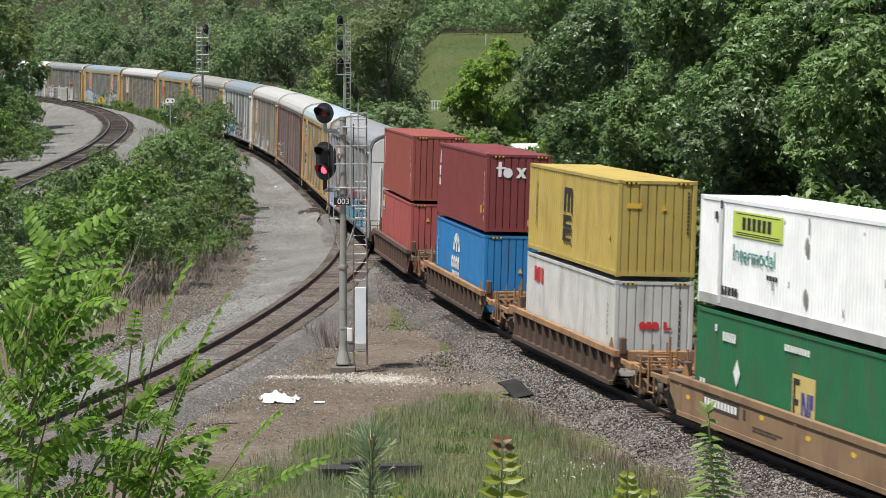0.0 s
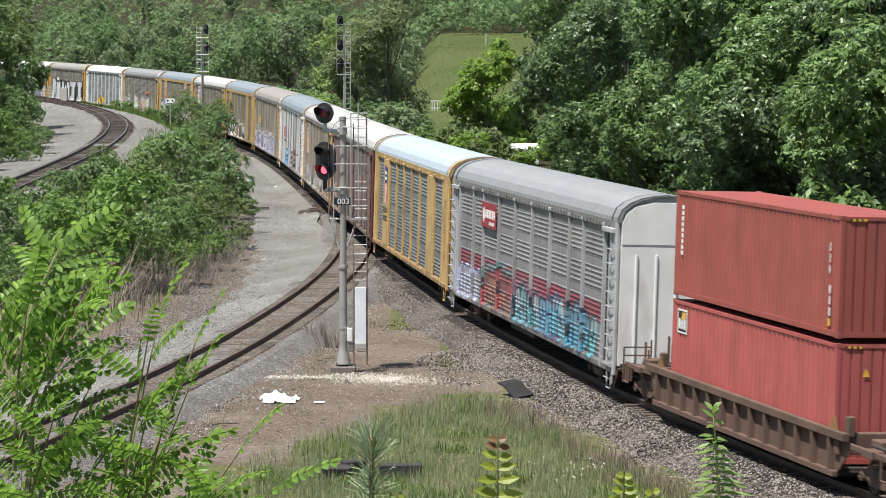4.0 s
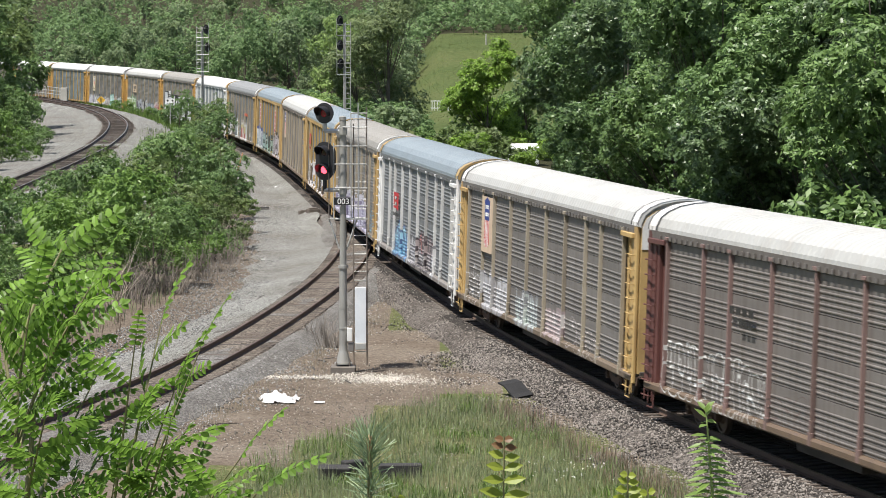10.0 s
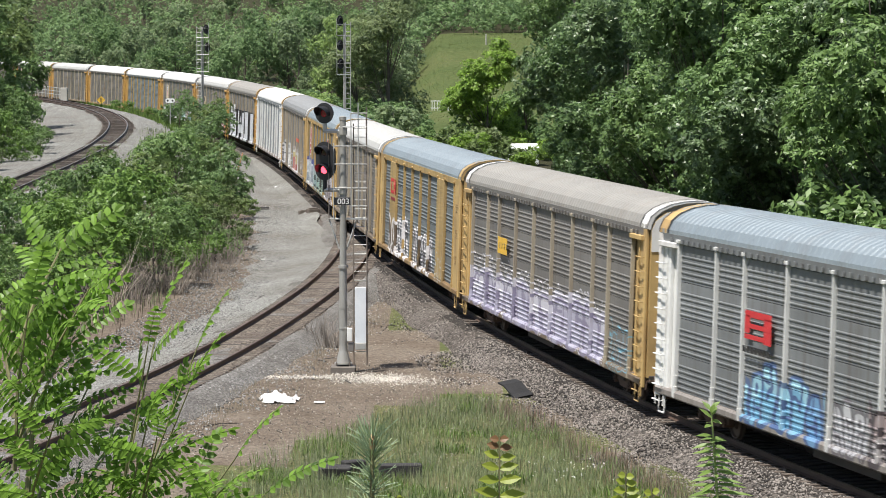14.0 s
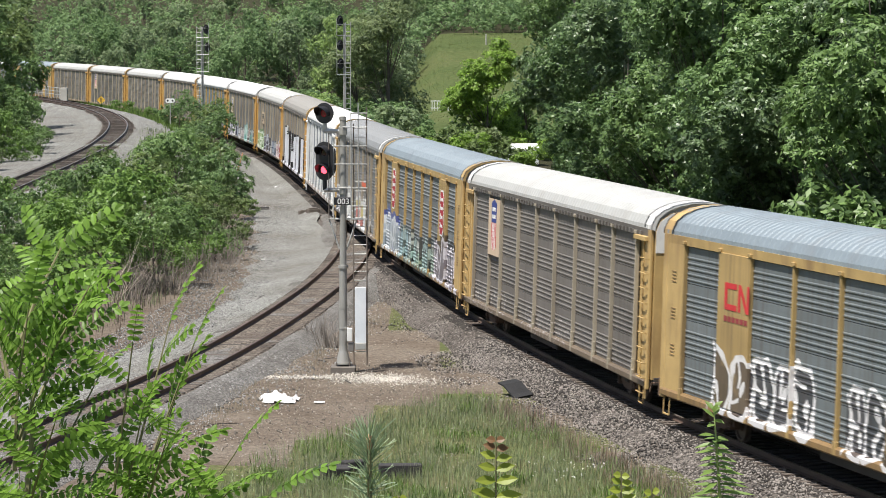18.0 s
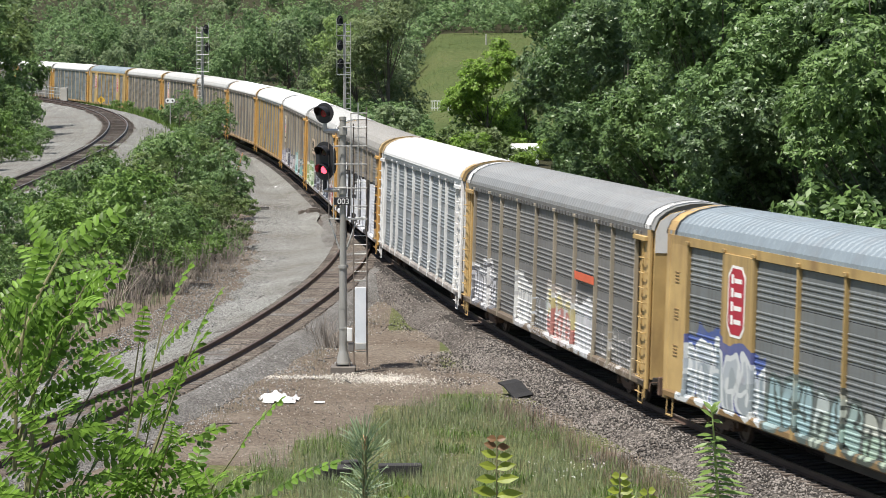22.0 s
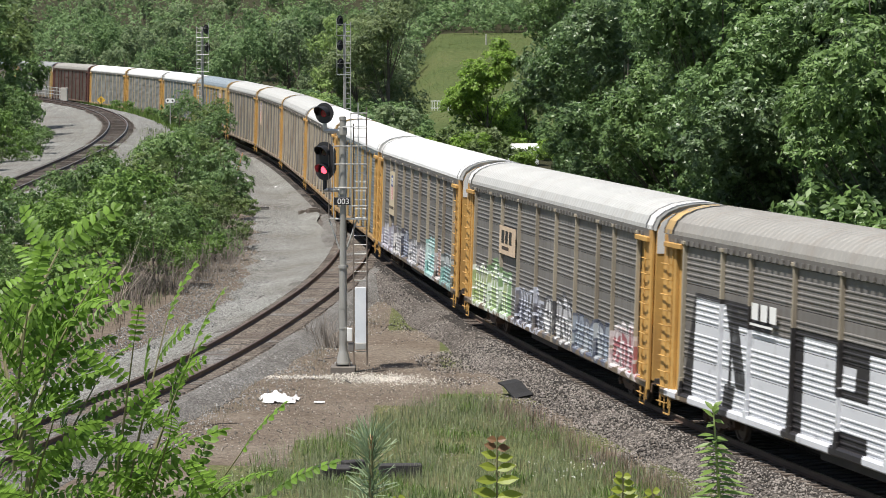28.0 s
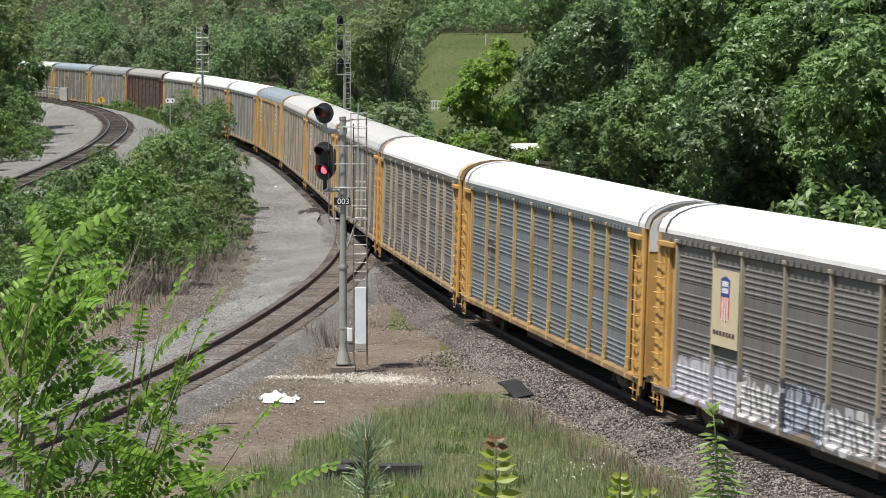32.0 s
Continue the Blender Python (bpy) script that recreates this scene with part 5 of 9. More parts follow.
        part("grating", boxes(*[(xe - sx * 1.3 - 0.45, xe - sx * 1.3 + 0.45, -1.1 + 0.2 * q, -1.0 + 0.2 * q, 1.16, 1.20) for q in range(12)]), STEEL_DARK, car)
        part("brake_reservoir", tubes(((xe - sx * 1.0, -1.15, 0.95), (xe - sx * 1.0, -0.5, 0.95), 0.16, 0.16), ((xe - sx * 0.4, 0.5, 1.3), (xe - sx * 0.4, 1.1, 1.3), 0.05, 0.05), n=10), RUST, car)
        part("coupler", coupler_mesh(sx, half - 0.65)(), RUST, car)
        wheels += bogie_parts(car, bx)
        for s in (-1, 1):
            part("corner_guide", flat_shape([(sx * well - 0.3, 1.34), (sx * well + 0.3, 1.34), (sx * well + 0.08, 1.66), (sx * well - 0.08, 1.66)], s * 1.38, -1 if s < 0 else 1), GUIDE, car)
            part("guide_block", boxes((sx * (well + 0.45) - 0.1, sx * (well + 0.45) + 0.1, min(s * 1.05, s * 1.25), max(s * 1.05, s * 1.25), 1.2, 1.7), bevel=0.03), RUST, car)
    return car, wheels


def container(name, half, hgt, paint, label, ribs=36, rib=0.036, marks=(), front=(), end_ribs=8, roof=None, sill=None):
    """A corrugated freight container, its origin at the middle of its base, x forward."""
    c = thing(name, label, "container", "containers of the train")
    roofm = roof or paint
    yw = 1.219
    for s in (-1, 1):
        bm = bmesh.new()
        step = (2 * half - 0.3) / ribs
        rows = []
        for i in range(ribs):
            a = -half + 0.15 + i * step
            for fx, o in ((0.0, 0.0), (0.3, 0.0), (0.52, rib), (0.78, rib)):
                rows.append((a + fx * step, yw - 0.012 - o))
        rows.append((half - 0.15, yw - 0.012))
        A = [bm.verts.new((x, s * y, 0.15)) for x, y in rows]
        B = [bm.verts.new((x, s * y, hgt - 0.10)) for x, y in rows]
        for i in range(len(rows) - 1):
            f = (A[i], A[i + 1], B[i + 1], B[i])
            bm.faces.new(f if s < 0 else f[::-1])
        part("side_wall", bm, paint, c)
        part("top_rail", boxes((-half + 0.1, half - 0.1, min(s * yw, s * (yw - 0.07)), max(s * yw, s * (yw - 0.07)), hgt - 0.11, hgt - 0.02)), paint, c)
        part("bottom_rail", boxes((-half + 0.1, half - 0.1, min(s * yw, s * (yw - 0.08)), max(s * yw, s * (yw - 0.08)), 0.03, 0.16 if half < 7 or s > 0 else 0.30)), sill or paint, c)
        for sx in (-1, 1):
            xs = sorted((sx * half, sx * (half - 0.16)))
            ys = sorted((s * yw, s * (yw - 0.14)))
            part("corner_post", boxes((xs[0] + 0.004, xs[1] - 0.004, ys[0] + 0.003, ys[1] - 0.003, 0.1, hgt - 0.1), bevel=0.012), paint, c)
            for z in (0.0, hgt - 0.118):
                part("corner_casting", boxes((xs[0], xs[1] + 0.018 * (sx < 0), ys[0], ys[1], z, z + 0.118), bevel=0.01), shader("casting_" + paint.name, tuple(v * 0.8 for v in COLOR_OF[paint.name]), 0.6), c)
    for sx in (-1, 1):
        bm = bmesh.new()
        rows = []
        step = (2 * yw - 0.28) / end_ribs
        for i in range(end_ribs):
            a = -yw + 0.14 + i * step
            for fx, o in ((0.0, 0.0), (0.82, 0.0), (0.86, 0.045), (0.96, 0.045)):
                rows.append((half - 0.02 - o, a + fx * step))
        rows.append((half - 0.02, yw - 0.14))
        A = [bm.verts.new((sx * x, y, 0.15)) for x, y in rows]
        B = [bm.verts.new((sx * x, y, hgt - 0.10)) for x, y in rows]
        for i in range(len(rows) - 1):
            f = (A[i], A[i + 1], B[i + 1], B[i])
            bm.faces.new(f if sx > 0 else f[::-1])
        part("end_wall", bm, paint, c)
        xs = sorted((sx * (half - 0.005), sx * (half - 0.09)))
        part("end_sill", boxes((xs[0], xs[1], -yw + 0.1, yw - 0.1, 0.03, 0.16)), paint, c)
        part("end_header", boxes((xs[0], xs[1], -yw + 0.1, yw - 0.1, hgt - 0.11, hgt - 0.02)), paint, c)
    bm = bmesh.new()
    rows = []
    step = (2 * half - 0.2) / 30
    for i in range(30):
        a = -half + 0.1 + i * step
        for fx, o in ((0, 0), (0.35, 0), (0.5, 0.018), (0.85, 0.018)):
            rows.append((a + fx * step, hgt - 0.012 - o))
    A = [bm.verts.new((x, -yw + 0.06, z)) for x, z in rows]
    B = [bm.verts.new((x, yw - 0.06, z)) for x, z in rows]
    for i in range(len(rows) - 1):
        bm.faces.new((A[i], A[i + 1], B[i + 1], B[i]))
    part("roof", bm, roofm, c)
    part("floor", boxes((-half + 0.1, half - 0.1, -yw + 0.09, yw - 0.09, 0.05, 0.14)), STEEL_DARK, c)
    for nm, mat, pts, off in marks:
        part(nm, flat_shape(pts, -(yw + 0.003 + off)), LOGO[mat], c)
    for nm, mat, pts, off in front:
        bm = flat_shape(pts, 0)
        bmesh.ops.transform(bm, matrix=Matrix(((0, -1, 0, half + 0.003 + off), (1, 0, 0, 0), (0, 0, 1, 0), (0, 0, 0, 1))), verts=bm.verts)
        part(nm, bm, LOGO[mat], c)
    return c


COLOR_OF = {}


def cpaint(name, col, rough=0.55, **k):
    COLOR_OF[name] = col
    return shader(name, col, rough, 0, 0.13, 4, 0.06, **k)


def build_containers():
    dirt = dict(spot=(0.10, 0.05, 0.04), spot_amt=0.25)
    red = cpaint("container_red", (0.27, 0.068, 0.052), **dirt)
    red2 = cpaint("container_faded_red", (0.36, 0.085, 0.075), **dirt)
    brown = cpaint("container_maroon", (0.19, 0.040, 0.040), **dirt)
    blue = cpaint("container_blue", (0.022, 0.18, 0.42), **dirt)
    yel = cpaint("container_yellow", (0.43, 0.325, 0.085), **dirt)
    grey = cpaint("container_pale_grey", (0.52, 0.52, 0.49), **dirt)
    white = cpaint("container_white", (0.82, 0.83, 0.83), spot=(0.6, 0.58, 0.55), spot_amt=0.06)
    green = cpaint("container_green", (0.018, 0.135, 0.055), **dirt)
    H = 6.096
    hazard = [("hazard_stripe", "yellow" if i % 2 else "black", rect(-1.0 + 0.07 * i, -0.93 + 0.07 * i, 2.77, 2.83), 0.004) for i in range(6)]
    hazard += [("hazard_stripe", "yellow" if i % 2 else "black", rect(0.6 + 0.07 * i, 0.67 + 0.07 * i, 2.77, 2.83), 0.004) for i in range(6)]
    tri = lambda x, z, m: [("warning_mark", m, [(x - 0.09, z), (x + 0.09, z), (x, z + 0.2)], 0.004)]

    def col_bars(x, z0, z1, mat, n, w=0.09):
        h = (z1 - z0) / n
        return [("writing_bar", mat, rect(x - w / 2, x + w / 2, z0 + i * h, z0 + (i + 0.75) * h), 0.004) for i in range(n)]
    globe = []
    for q in range(5):
        a0, a1 = math.pi * (q + 0.12) / 5, math.pi * (q + 0.88) / 5
        globe.append(("emblem", "white", [(-0.6 + 0.85 * math.cos(a0), 1.78 + 0.75 * math.sin(a0)), (-0.6 + 0.85 * math.cos(a1), 1.78 + 0.75 * math.sin(a1)), (-0.6 + 0.5 * math.cos(a1), 1.78 + 0.42 * math.sin(a1)), (-0.6 + 0.5 * math.cos(a0), 1.78 + 0.42 * math.sin(a0))], 0.0))
    globe += [("emblem", "white", rect(-0.72, -0.48, 1.78, 2.15), 0.0)]
    for q in range(4):
        globe.append(("emblem", "white", [(-1.62 + 0.52 * q + 0.24 * math.cos(a), 1.36 + 0.26 * math.sin(a)) for a in np.linspace(0, 5.8, 10)], 0.0))
        globe.append(("emblem_gap", "blue", rect(-1.70 + 0.52 * q, -1.50 + 0.52 * q, 1.28, 1.42), 0.004))
    globe += bars(-1.6, 0.3, 0.68, 0.34, "white", 6, 0.0) + bars(-0.9, -0.2, 0.42, 0.2, "white", 2, 0.0)
    wells = []
    wells.append((well_car(10.35, 6.5, "rusty brown well car carrying two red containers", False), -39.88,
                  container("shipping_container", H, 2.591 + 0.3, red2, "faded red shipping container in the well", marks=[("emblem", "white", rect(-5.62, -4.82, 2.0, 2.66), 0.0), ("emblem", "black", rect(-5.56, -4.88, 2.05, 2.61), 0.004), ("emblem", "yellow", [(-5.3, 2.36), (-4.92, 2.42), (-4.92, 2.58), (-5.2, 2.58)], 0.008)] + [("emblem", "white", rect(-5.5 + 0.21 * q, -5.36 + 0.21 * q, 2.12, 2.4), 0.008) for q in range(3)] + col_bars(-5.1, 0.4, 0.9, "white", 4, 0.1), front=hazard + tri(-0.45, 2.1, "yellow") + col_bars(0.85, 0.5, 2.3, "white", 10)),
                  container("shipping_container", H, 2.896, red, "brick-red shipping container stacked on another", ribs=42, rib=0.036, marks=col_bars(-5.45, 1.15, 2.55, "white", 9, 0.16) + col_bars(5.55, 0.5, 1.3, "white", 3, 0.08) + col_bars(5.55, 0.25, 0.5, "yellow", 1, 0.14) + col_bars(5.5, 1.5, 2.3, "white", 3, 0.05), front=hazard + [("placard", "yellow", rect(0.02, 0.22, 0.5, 0.75), 0.004)] + tri(0.82, 0.5, "yellow") + col_bars(0.82, 1.2, 2.6, "white", 13, 0.08))))
    wells.append((well_car(10.35, 6.5, "faded orange-brown well car with a blue container"), -19.03,
                  container("shipping_container", H, 2.591 + 0.3, blue, "bright blue shipping container in the well", ribs=44, rib=0.03,
                            marks=globe + col_bars(-5.6, 0.5, 2.1, "white", 8), front=hazard + tri(0.15, 1.5, "yellow") + col_bars(0.85, 0.7, 2.5, "white", 10)),
                  container("shipping_container", H, 2.896, brown, "maroon shipping container stacked on a blue one", ribs=44, rib=0.03,
                            marks=[("writing_bar", "white", [(-5.55, 2.1), (-5.3, 2.1), (-5.3, 2.62), (-5.42, 2.62)], 0.0), ("writing_bar", "white", rect(-5.62, -5.3, 1.6, 1.98), 0.0), ("writing_bar", "white", [(-5.65, 1.2), (-5.3, 1.2), (-5.4, 1.5), (-5.62, 1.5)], 0.0)] + col_bars(5.7, 0.4, 2.3, "white", 7, 0.05) + [("placard", "yellow", rect(4.9, 5.2, 0.65, 0.95), 0.0)], front=hazard + [("emblem", "white", rect(-0.78, -0.66, 2.05, 2.6), 0.0), ("emblem", "white", rect(-0.86, -0.5, 2.34, 2.42), 0.004), ("emblem", "white", [(-0.42 + 0.18 * math.cos(a), 2.2 + 0.19 * math.sin(a)) for a in np.linspace(0, 6.0, 10)], 0.0), ("emblem", "white", [(-0.12, 2.02), (0.02, 2.02), (0.28, 2.4), (0.14, 2.4)], 0.0), ("emblem", "white", [(0.14, 2.02), (0.28, 2.02), (0.02, 2.4), (-0.12, 2.4)], 0.004)] + col_bars(0.85, 1.1, 2.5, "white", 11) + [("placard", "white", rect(0.55, 0.95, 0.5, 0.8), 0.0), ("placard", "yellow", rect(0.35, 0.78, 0.25, 0.48), 0.0)])))
    msc = []
    for q in ([(-0.9, 1.75), (-0.65, 1.75), (-0.65, 2.55), (-0.9, 2.55)], [(-0.42, 1.75), (-0.17, 1.75), (-0.17, 2.55), (-0.42, 2.55)], [(0.06, 1.75), (0.31, 1.75), (0.31, 2.55), (0.06, 2.55)], [(-0.9, 2.5), (0.31, 2.5), (0.25, 2.72), (-0.8, 2.72)]):
        msc.append(("emblem", "black", q, 0.002 * len(msc)))
    for z, fl in ((1.2, 1), (0.65, -1)):
        for q in ([(-0.9, z + 0.2), (0.2, z + 0.28), (0.2, z + 0.42), (-0.9, z + 0.42)], [(-0.9, z - 0.05), (-0.6, z - 0.05), (-0.6, z + 0.3), (-0.9, z + 0.3)], [(-0.9, z - 0.08), (0.25, z - 0.08), (0.25, z + 0.06), (-0.9, z + 0.06)]):
            msc.append(("emblem", "black", q, 0.002 * len(msc)))
    msc = [(nm, mt, [(x, 0.62 + (z - 0.57) * 0.8) for x, z in q], off) for nm, mt, q, off in msc]
    wells.append((well_car(10.35, 6.5, "faded orange-brown well car with a pale grey container"), 1.23,
                  container("shipping_container", H, 2.591 + 0.3, grey, "pale grey shipping container in the well", ribs=40, rib=0.06,
                            marks=[("emblem", "red", rect(-4.9 + 0.5 * i, -4.55 + 0.5 * i, 2.0, 2.5), 0.0) for i in range(3)] + col_bars(5.3, 1.2, 2.2, "black", 6, 0.04), front=hazard + [("emblem", "red", [(-0.35 + 0.2 * i + 0.11 * math.cos(a), 1.55 + 0.13 * math.sin(a)) for a in np.linspace(0, 5.6, 9)], 0.0) for i in range(3)] + [("emblem", "red", rect(0.3, 0.4, 1.42, 1.68), 0.0), ("emblem", "red", rect(0.3, 0.55, 1.42, 1.5), 0.004)] + col_bars(0.8, 0.5, 2.4, "black", 9, 0.03)),
                  container("shipping_container", H, 2.896, yel, "mustard yellow shipping container stacked on a grey one", ribs=40, rib=0.06, marks=msc + col_bars(-4.9, 0.9, 2.4, "black", 8, 0.06) + tri(5.2, 1.1, "yellow"), front=hazard + [("placard", "yellow", rect(-0.95, -0.5, 2.05, 2.2), 0.0)] + tri(0.2, 2.0, "yellow") + col_bars(0.95, 1.3, 2.6, "black", 11, 0.05))))
    H2 = 8.077
    wells.append((well_car(11.9, 8.4, "faded orange-brown long well car with a green container"), 23.4,
                  container("domestic_container", H2, 2.896, green, "dark green domestic container in the well", ribs=76, rib=0.03,
                            marks=[("emblem_board", "tan_board", rect(-1.0, 0.5, 0.45, 1.85), 0.0), ("emblem", "black", rect(-0.92, -0.78, 0.6, 1.75), 0.005), ("emblem", "black", rect(-0.92, -0.5, 1.6, 1.75), 0.009), ("emblem", "black", rect(-0.92, -0.55, 1.1, 1.25), 0.009), ("emblem", "black", rect(-0.92, -0.5, 0.6, 0.75), 0.009), ("emblem", "blue", rect(-0.38, -0.24, 0.75, 1.45), 0.005), ("emblem", "blue", [(-0.3, 1.45), (-0.18, 1.45), (0.04, 0.75), (-0.08, 0.75)], 0.009), ("emblem", "blue", rect(-0.02, 0.12, 0.75, 1.45), 0.005), ("emblem", "blue", rect(0.16, 0.4, 1.1, 1.45), 0.005), ("emblem", "blue", rect(0.16, 0.27, 0.75, 1.15), 0.009), ("placard", "white", [(-4.9, 1.05), (-4.66, 1.4), (-4.9, 1.75), (-5.14, 1.4)], 0.0)] + bars(-6.0, -5.0, 2.15, 0.24, "white", 6) + bars(-1.6, 0.1, 2.35, 0.16, "white", 9) + bars(-7.65, -7.2, 0.75, 0.25, "white", 2) + bars(-6.6, -6.4, 2.35, 0.18, "white", 1)),
                  container("domestic_container", H2, 2.896, white, "white domestic container stacked on a green one", ribs=76, rib=0.03, sill=shader("silver_rail", (0.45, 0.45, 0.44), 0.5, 0.3, 0.2, 6, 0.1),
                            marks=[("emblem_board", "lime", rect(-5.55, -2.0, 1.95, 2.6), 0.0)] + [("emblem_line", "board", rect(-5.3, -2.2, z, z + 0.025), 0.004) for z in (1.99, 2.04, 2.53)] + bars(-4.85, -2.7, 2.14, 0.32, "black", 6, 0.006) + bars(-3.0, -2.2, 0.98, 0.12, "black", 4) + bars(-6.25, -5.0, 0.36, 0.22, "black", 5) + [("side_post", "silver", rect(-6.5, -6.26, 0.1, 2.8), 0.012), ("side_post", "silver", rect(6.26, 6.5, 0.1, 2.8), 0.012), ("latch", "black", rect(-6.46, -6.3, 2.6, 2.82), 0.02), ("latch", "board", rect(-6.9, -6.66, 2.3, 2.5), 0.01)] + [("latch", "dented", [(-0.35 + 0.14 * math.cos(a), z + 0.24 * math.sin(a)) for a in np.linspace(0, 5.6, 8)], 0.01) for z in (0.75, 2.0)] + [("scuff", "board", rect(x, x + 0.05, z, z + h), 0.003) for x, z, h in ((-1.9, 2.45, 0.1), (-1.5, 0.9, 0.16), (2.0, 0.5, 0.2), (3.1, 2.5, 0.08), (-0.3, 2.3, 0.4), (-2.6, 0.75, 0.2), (4.4, 1.4, 0.2))])))
    cu = bpy.data.curves.new("word", "FONT")
    cu.body, cu.size, cu.extrude = "Intermodal", 0.62, 0.002
    ob = bpy.data.objects.new("word", cu)
    me = bpy.data.meshes.new_from_object(ob)
    part("word", me, LOGO["teal"], wells[-1][3], m=Matrix.Translation((-5.5, -1.226, 1.3)) @ Matrix.Rotation(math.pi / 2, 4, "X") @ Matrix.Diagonal((1.12, 1.0, 1.0, 1.0)))
    bpy.data.objects.remove(ob)
    for (car, wheels), s, low, high in wells:
        s9 = s - travel(0.0)
        hb = 10.35 - 1.75
        if s > 20:
            hb = 11.9 - 1.75
        TRAIN.append((car, s9, hb, 0.0, wheels))
        TRAIN.append((low, s9, hb, 0.42, []))
        TRAIN.append((high, s9, hb, 3.42, []))

# ---- ground ----
EARTH = ground_mat("brown_earth", [(0.085, 0.066, 0.05), (0.13, 0.105, 0.082), (0.17, 0.145, 0.118)], (0.35, 6.0), 0.5, 14, 0.35)
GRASSY = ground_mat("grassy_earth", [(0.05, 0.065, 0.022), (0.085, 0.095, 0.038), (0.13, 0.115, 0.06)], (0.25, 5.0), 0.5, 9, 0.4)
MEADOW = ground_mat("meadow_grass", [(0.042, 0.062, 0.02), (0.068, 0.088, 0.03), (0.1, 0.104, 0.046)], (0.08, 1.5), 0.3, 3, 0.25)
FOREST = ground_mat("leaf_litter", [(0.022, 0.026, 0.012), (0.034, 0.034, 0.018), (0.05, 0.042, 0.026)], (0.3, 5.0), 0.5, 9, 0.5)
BALLAST = ground_mat("brown_ballast", [(0.07, 0.06, 0.052), (0.11, 0.097, 0.086), (0.17, 0.152, 0.137)], (0.4, 9.0), 1.0, 16, 0.75)
GRAVEL = ground_mat("pale_grey_gravel", [(0.13, 0.11, 0.093), (0.182, 0.176, 0.16), (0.22, 0.22, 0.204), (0.29, 0.293, 0.275)], (0.16, 7.0), 0.9, 21, 0.8)


def meadow_shape(x, y):
    """1 inside the rough grass before the mast, 0 outside, soft at the rim."""
    right = float(main_x(y)) - 3.7 - x
    left = x - float(np.interp(y, [40, 62, 72, 78, 84, 88], [-9, -7.5, -5.6, -3.6, -1.6, -0.2]))
    far = 87.5 - y
    return max(0.0, min(1.0, min(right / 0.7, left / 1.6, far / 2.5)))


def build_ground():
    ys = np.concatenate([np.arange(-420, 0, 20.0), np.arange(0, 260, 2.5), np.arange(260, 560, 8.0), np.arange(560, 1000, 40.0), np.arange(1000, 4200, 400.0)])
    xs = np.concatenate([np.arange(-2400, -200, 200.0), np.arange(-200, -60, 12.0), np.arange(-60, 70, 2.0), np.arange(70, 200, 12.0), np.arange(200, 2401, 200.0)])
    gx, gy = np.meshgrid(xs, ys)
    z = ground_z(gx, gy)
    rg = np.random.RandomState(3)
    z = z + rg.uniform(-0.05, 0.05, z.shape)
    ny, nx = z.shape
    verts = np.stack([gx, gy, z], -1).reshape(-1, 3).tolist()
    faces, mats = [], []
    for j in range(ny - 1):
        for i in range(nx - 1):
            a = j * nx + i
            faces.append((a, a + 1, a + nx + 1, a + nx))
            x, y = (xs[i] + xs[i + 1]) / 2, (ys[j] + ys[j + 1]) / 2
            mx = float(main_x(y))
            k = 1
            if (-14 < x - mx < -3 and 60 < y < 160) or (-24 < x < mx - 3 and 58 < y < 104):
                k = 0
            if 84 < y < 235 and -4.0 < x - float(np.interp(y, [60, 85, 105, 120, 140, 160, 190, 215, 250], [-21, -15.4, -12.3, -11.2, -11.4, -12.2, -14.3, -16.4, -19.5])) < 3:
                k = 0
            if 58 < y < 90 and meadow_shape(x, y) > 0.3:
                k = 1
            if y > 250:
                k = 2 if y < 446 else 3
            if x > mx + 6 and ((y <= 250 and x > mx + 8.5) or (y > 380 and x * 4962 / y < -75) or y > 446):
                k = 3
            mats.append(k)
    me = mesh_of("ground", verts, faces)
    for m in (EARTH, GRASSY, MEADOW, FOREST):
        me.materials.append(m)
    me.polygons.foreach_set("material_index", mats)
    me.polygons.foreach_set("use_smooth", [True] * len(faces))
    tagged(new("ground", me), "uneven earth and grass along the railway", "ground", kind="structure")


def ribbon(name, pts, prof, mat, label, category, jitter=0.0):
    """A strip along a line of (place, sideways) with a cross-section of (off, z)."""
    rg = np.random.RandomState(7)
    verts, faces = [], []
    n = len(prof)
    for p, side in pts:
        for o, z in prof:
            q = p + side * o
            j = rg.uniform(-1, 1, 3) * jitter
            verts.append((q.x + j[0], q.y + j[1], q.z + z + j[2]))
    for k in range(len(pts) - 1):
        for i in range(n - 1):
            a = k * n + i
            faces.append((a, a + n, a + n + 1, a + 1))
    me = mesh_of(name, verts, faces)
    me.materials.append(mat)
    ob = new(name, me)
    return tagged(ob, label, category, kind="structure")


def main_pts(s0, s1, step=2.0):
    out = []
    for s in np.arange(s0, s1 + 0.1, step):
        p, th = main_at(s)
        out.append((p, Vector((-math.cos(th), -math.sin(th), 0))))    # towards the near side
    return out


def table_pts(fx, fz, y0, y1, step=2.0):
    out = []
    ys = np.arange(y0, y1 + 0.1, step)
    for y in ys:
        p = Vector((float(fx(y)), y, float(fz(y))))
        d = Vector((float(fx(y + 0.5) - fx(y - 0.5)), 1.0, 0)).normalized()
        out.append((p, Vector((-d.y, d.x, 0))))
    return out


RAIL = shader("rusty_rail", (0.085, 0.055, 0.042), 0.6, 0.3, 0.3, 4, 0.15)
RAIL_TOP = shader("worn_rail_head", (0.30, 0.26, 0.23), 0.35, 0.7, 0.2, 4, 0.05)
TIE = shader("weathered_sleeper", (0.06, 0.046, 0.037), 0.9, 0, 0.45, 5, 0.6, 40, spot=(0.12, 0.105, 0.09), spot_amt=0.4, rnd=0.7, dirt_scale=3.0)


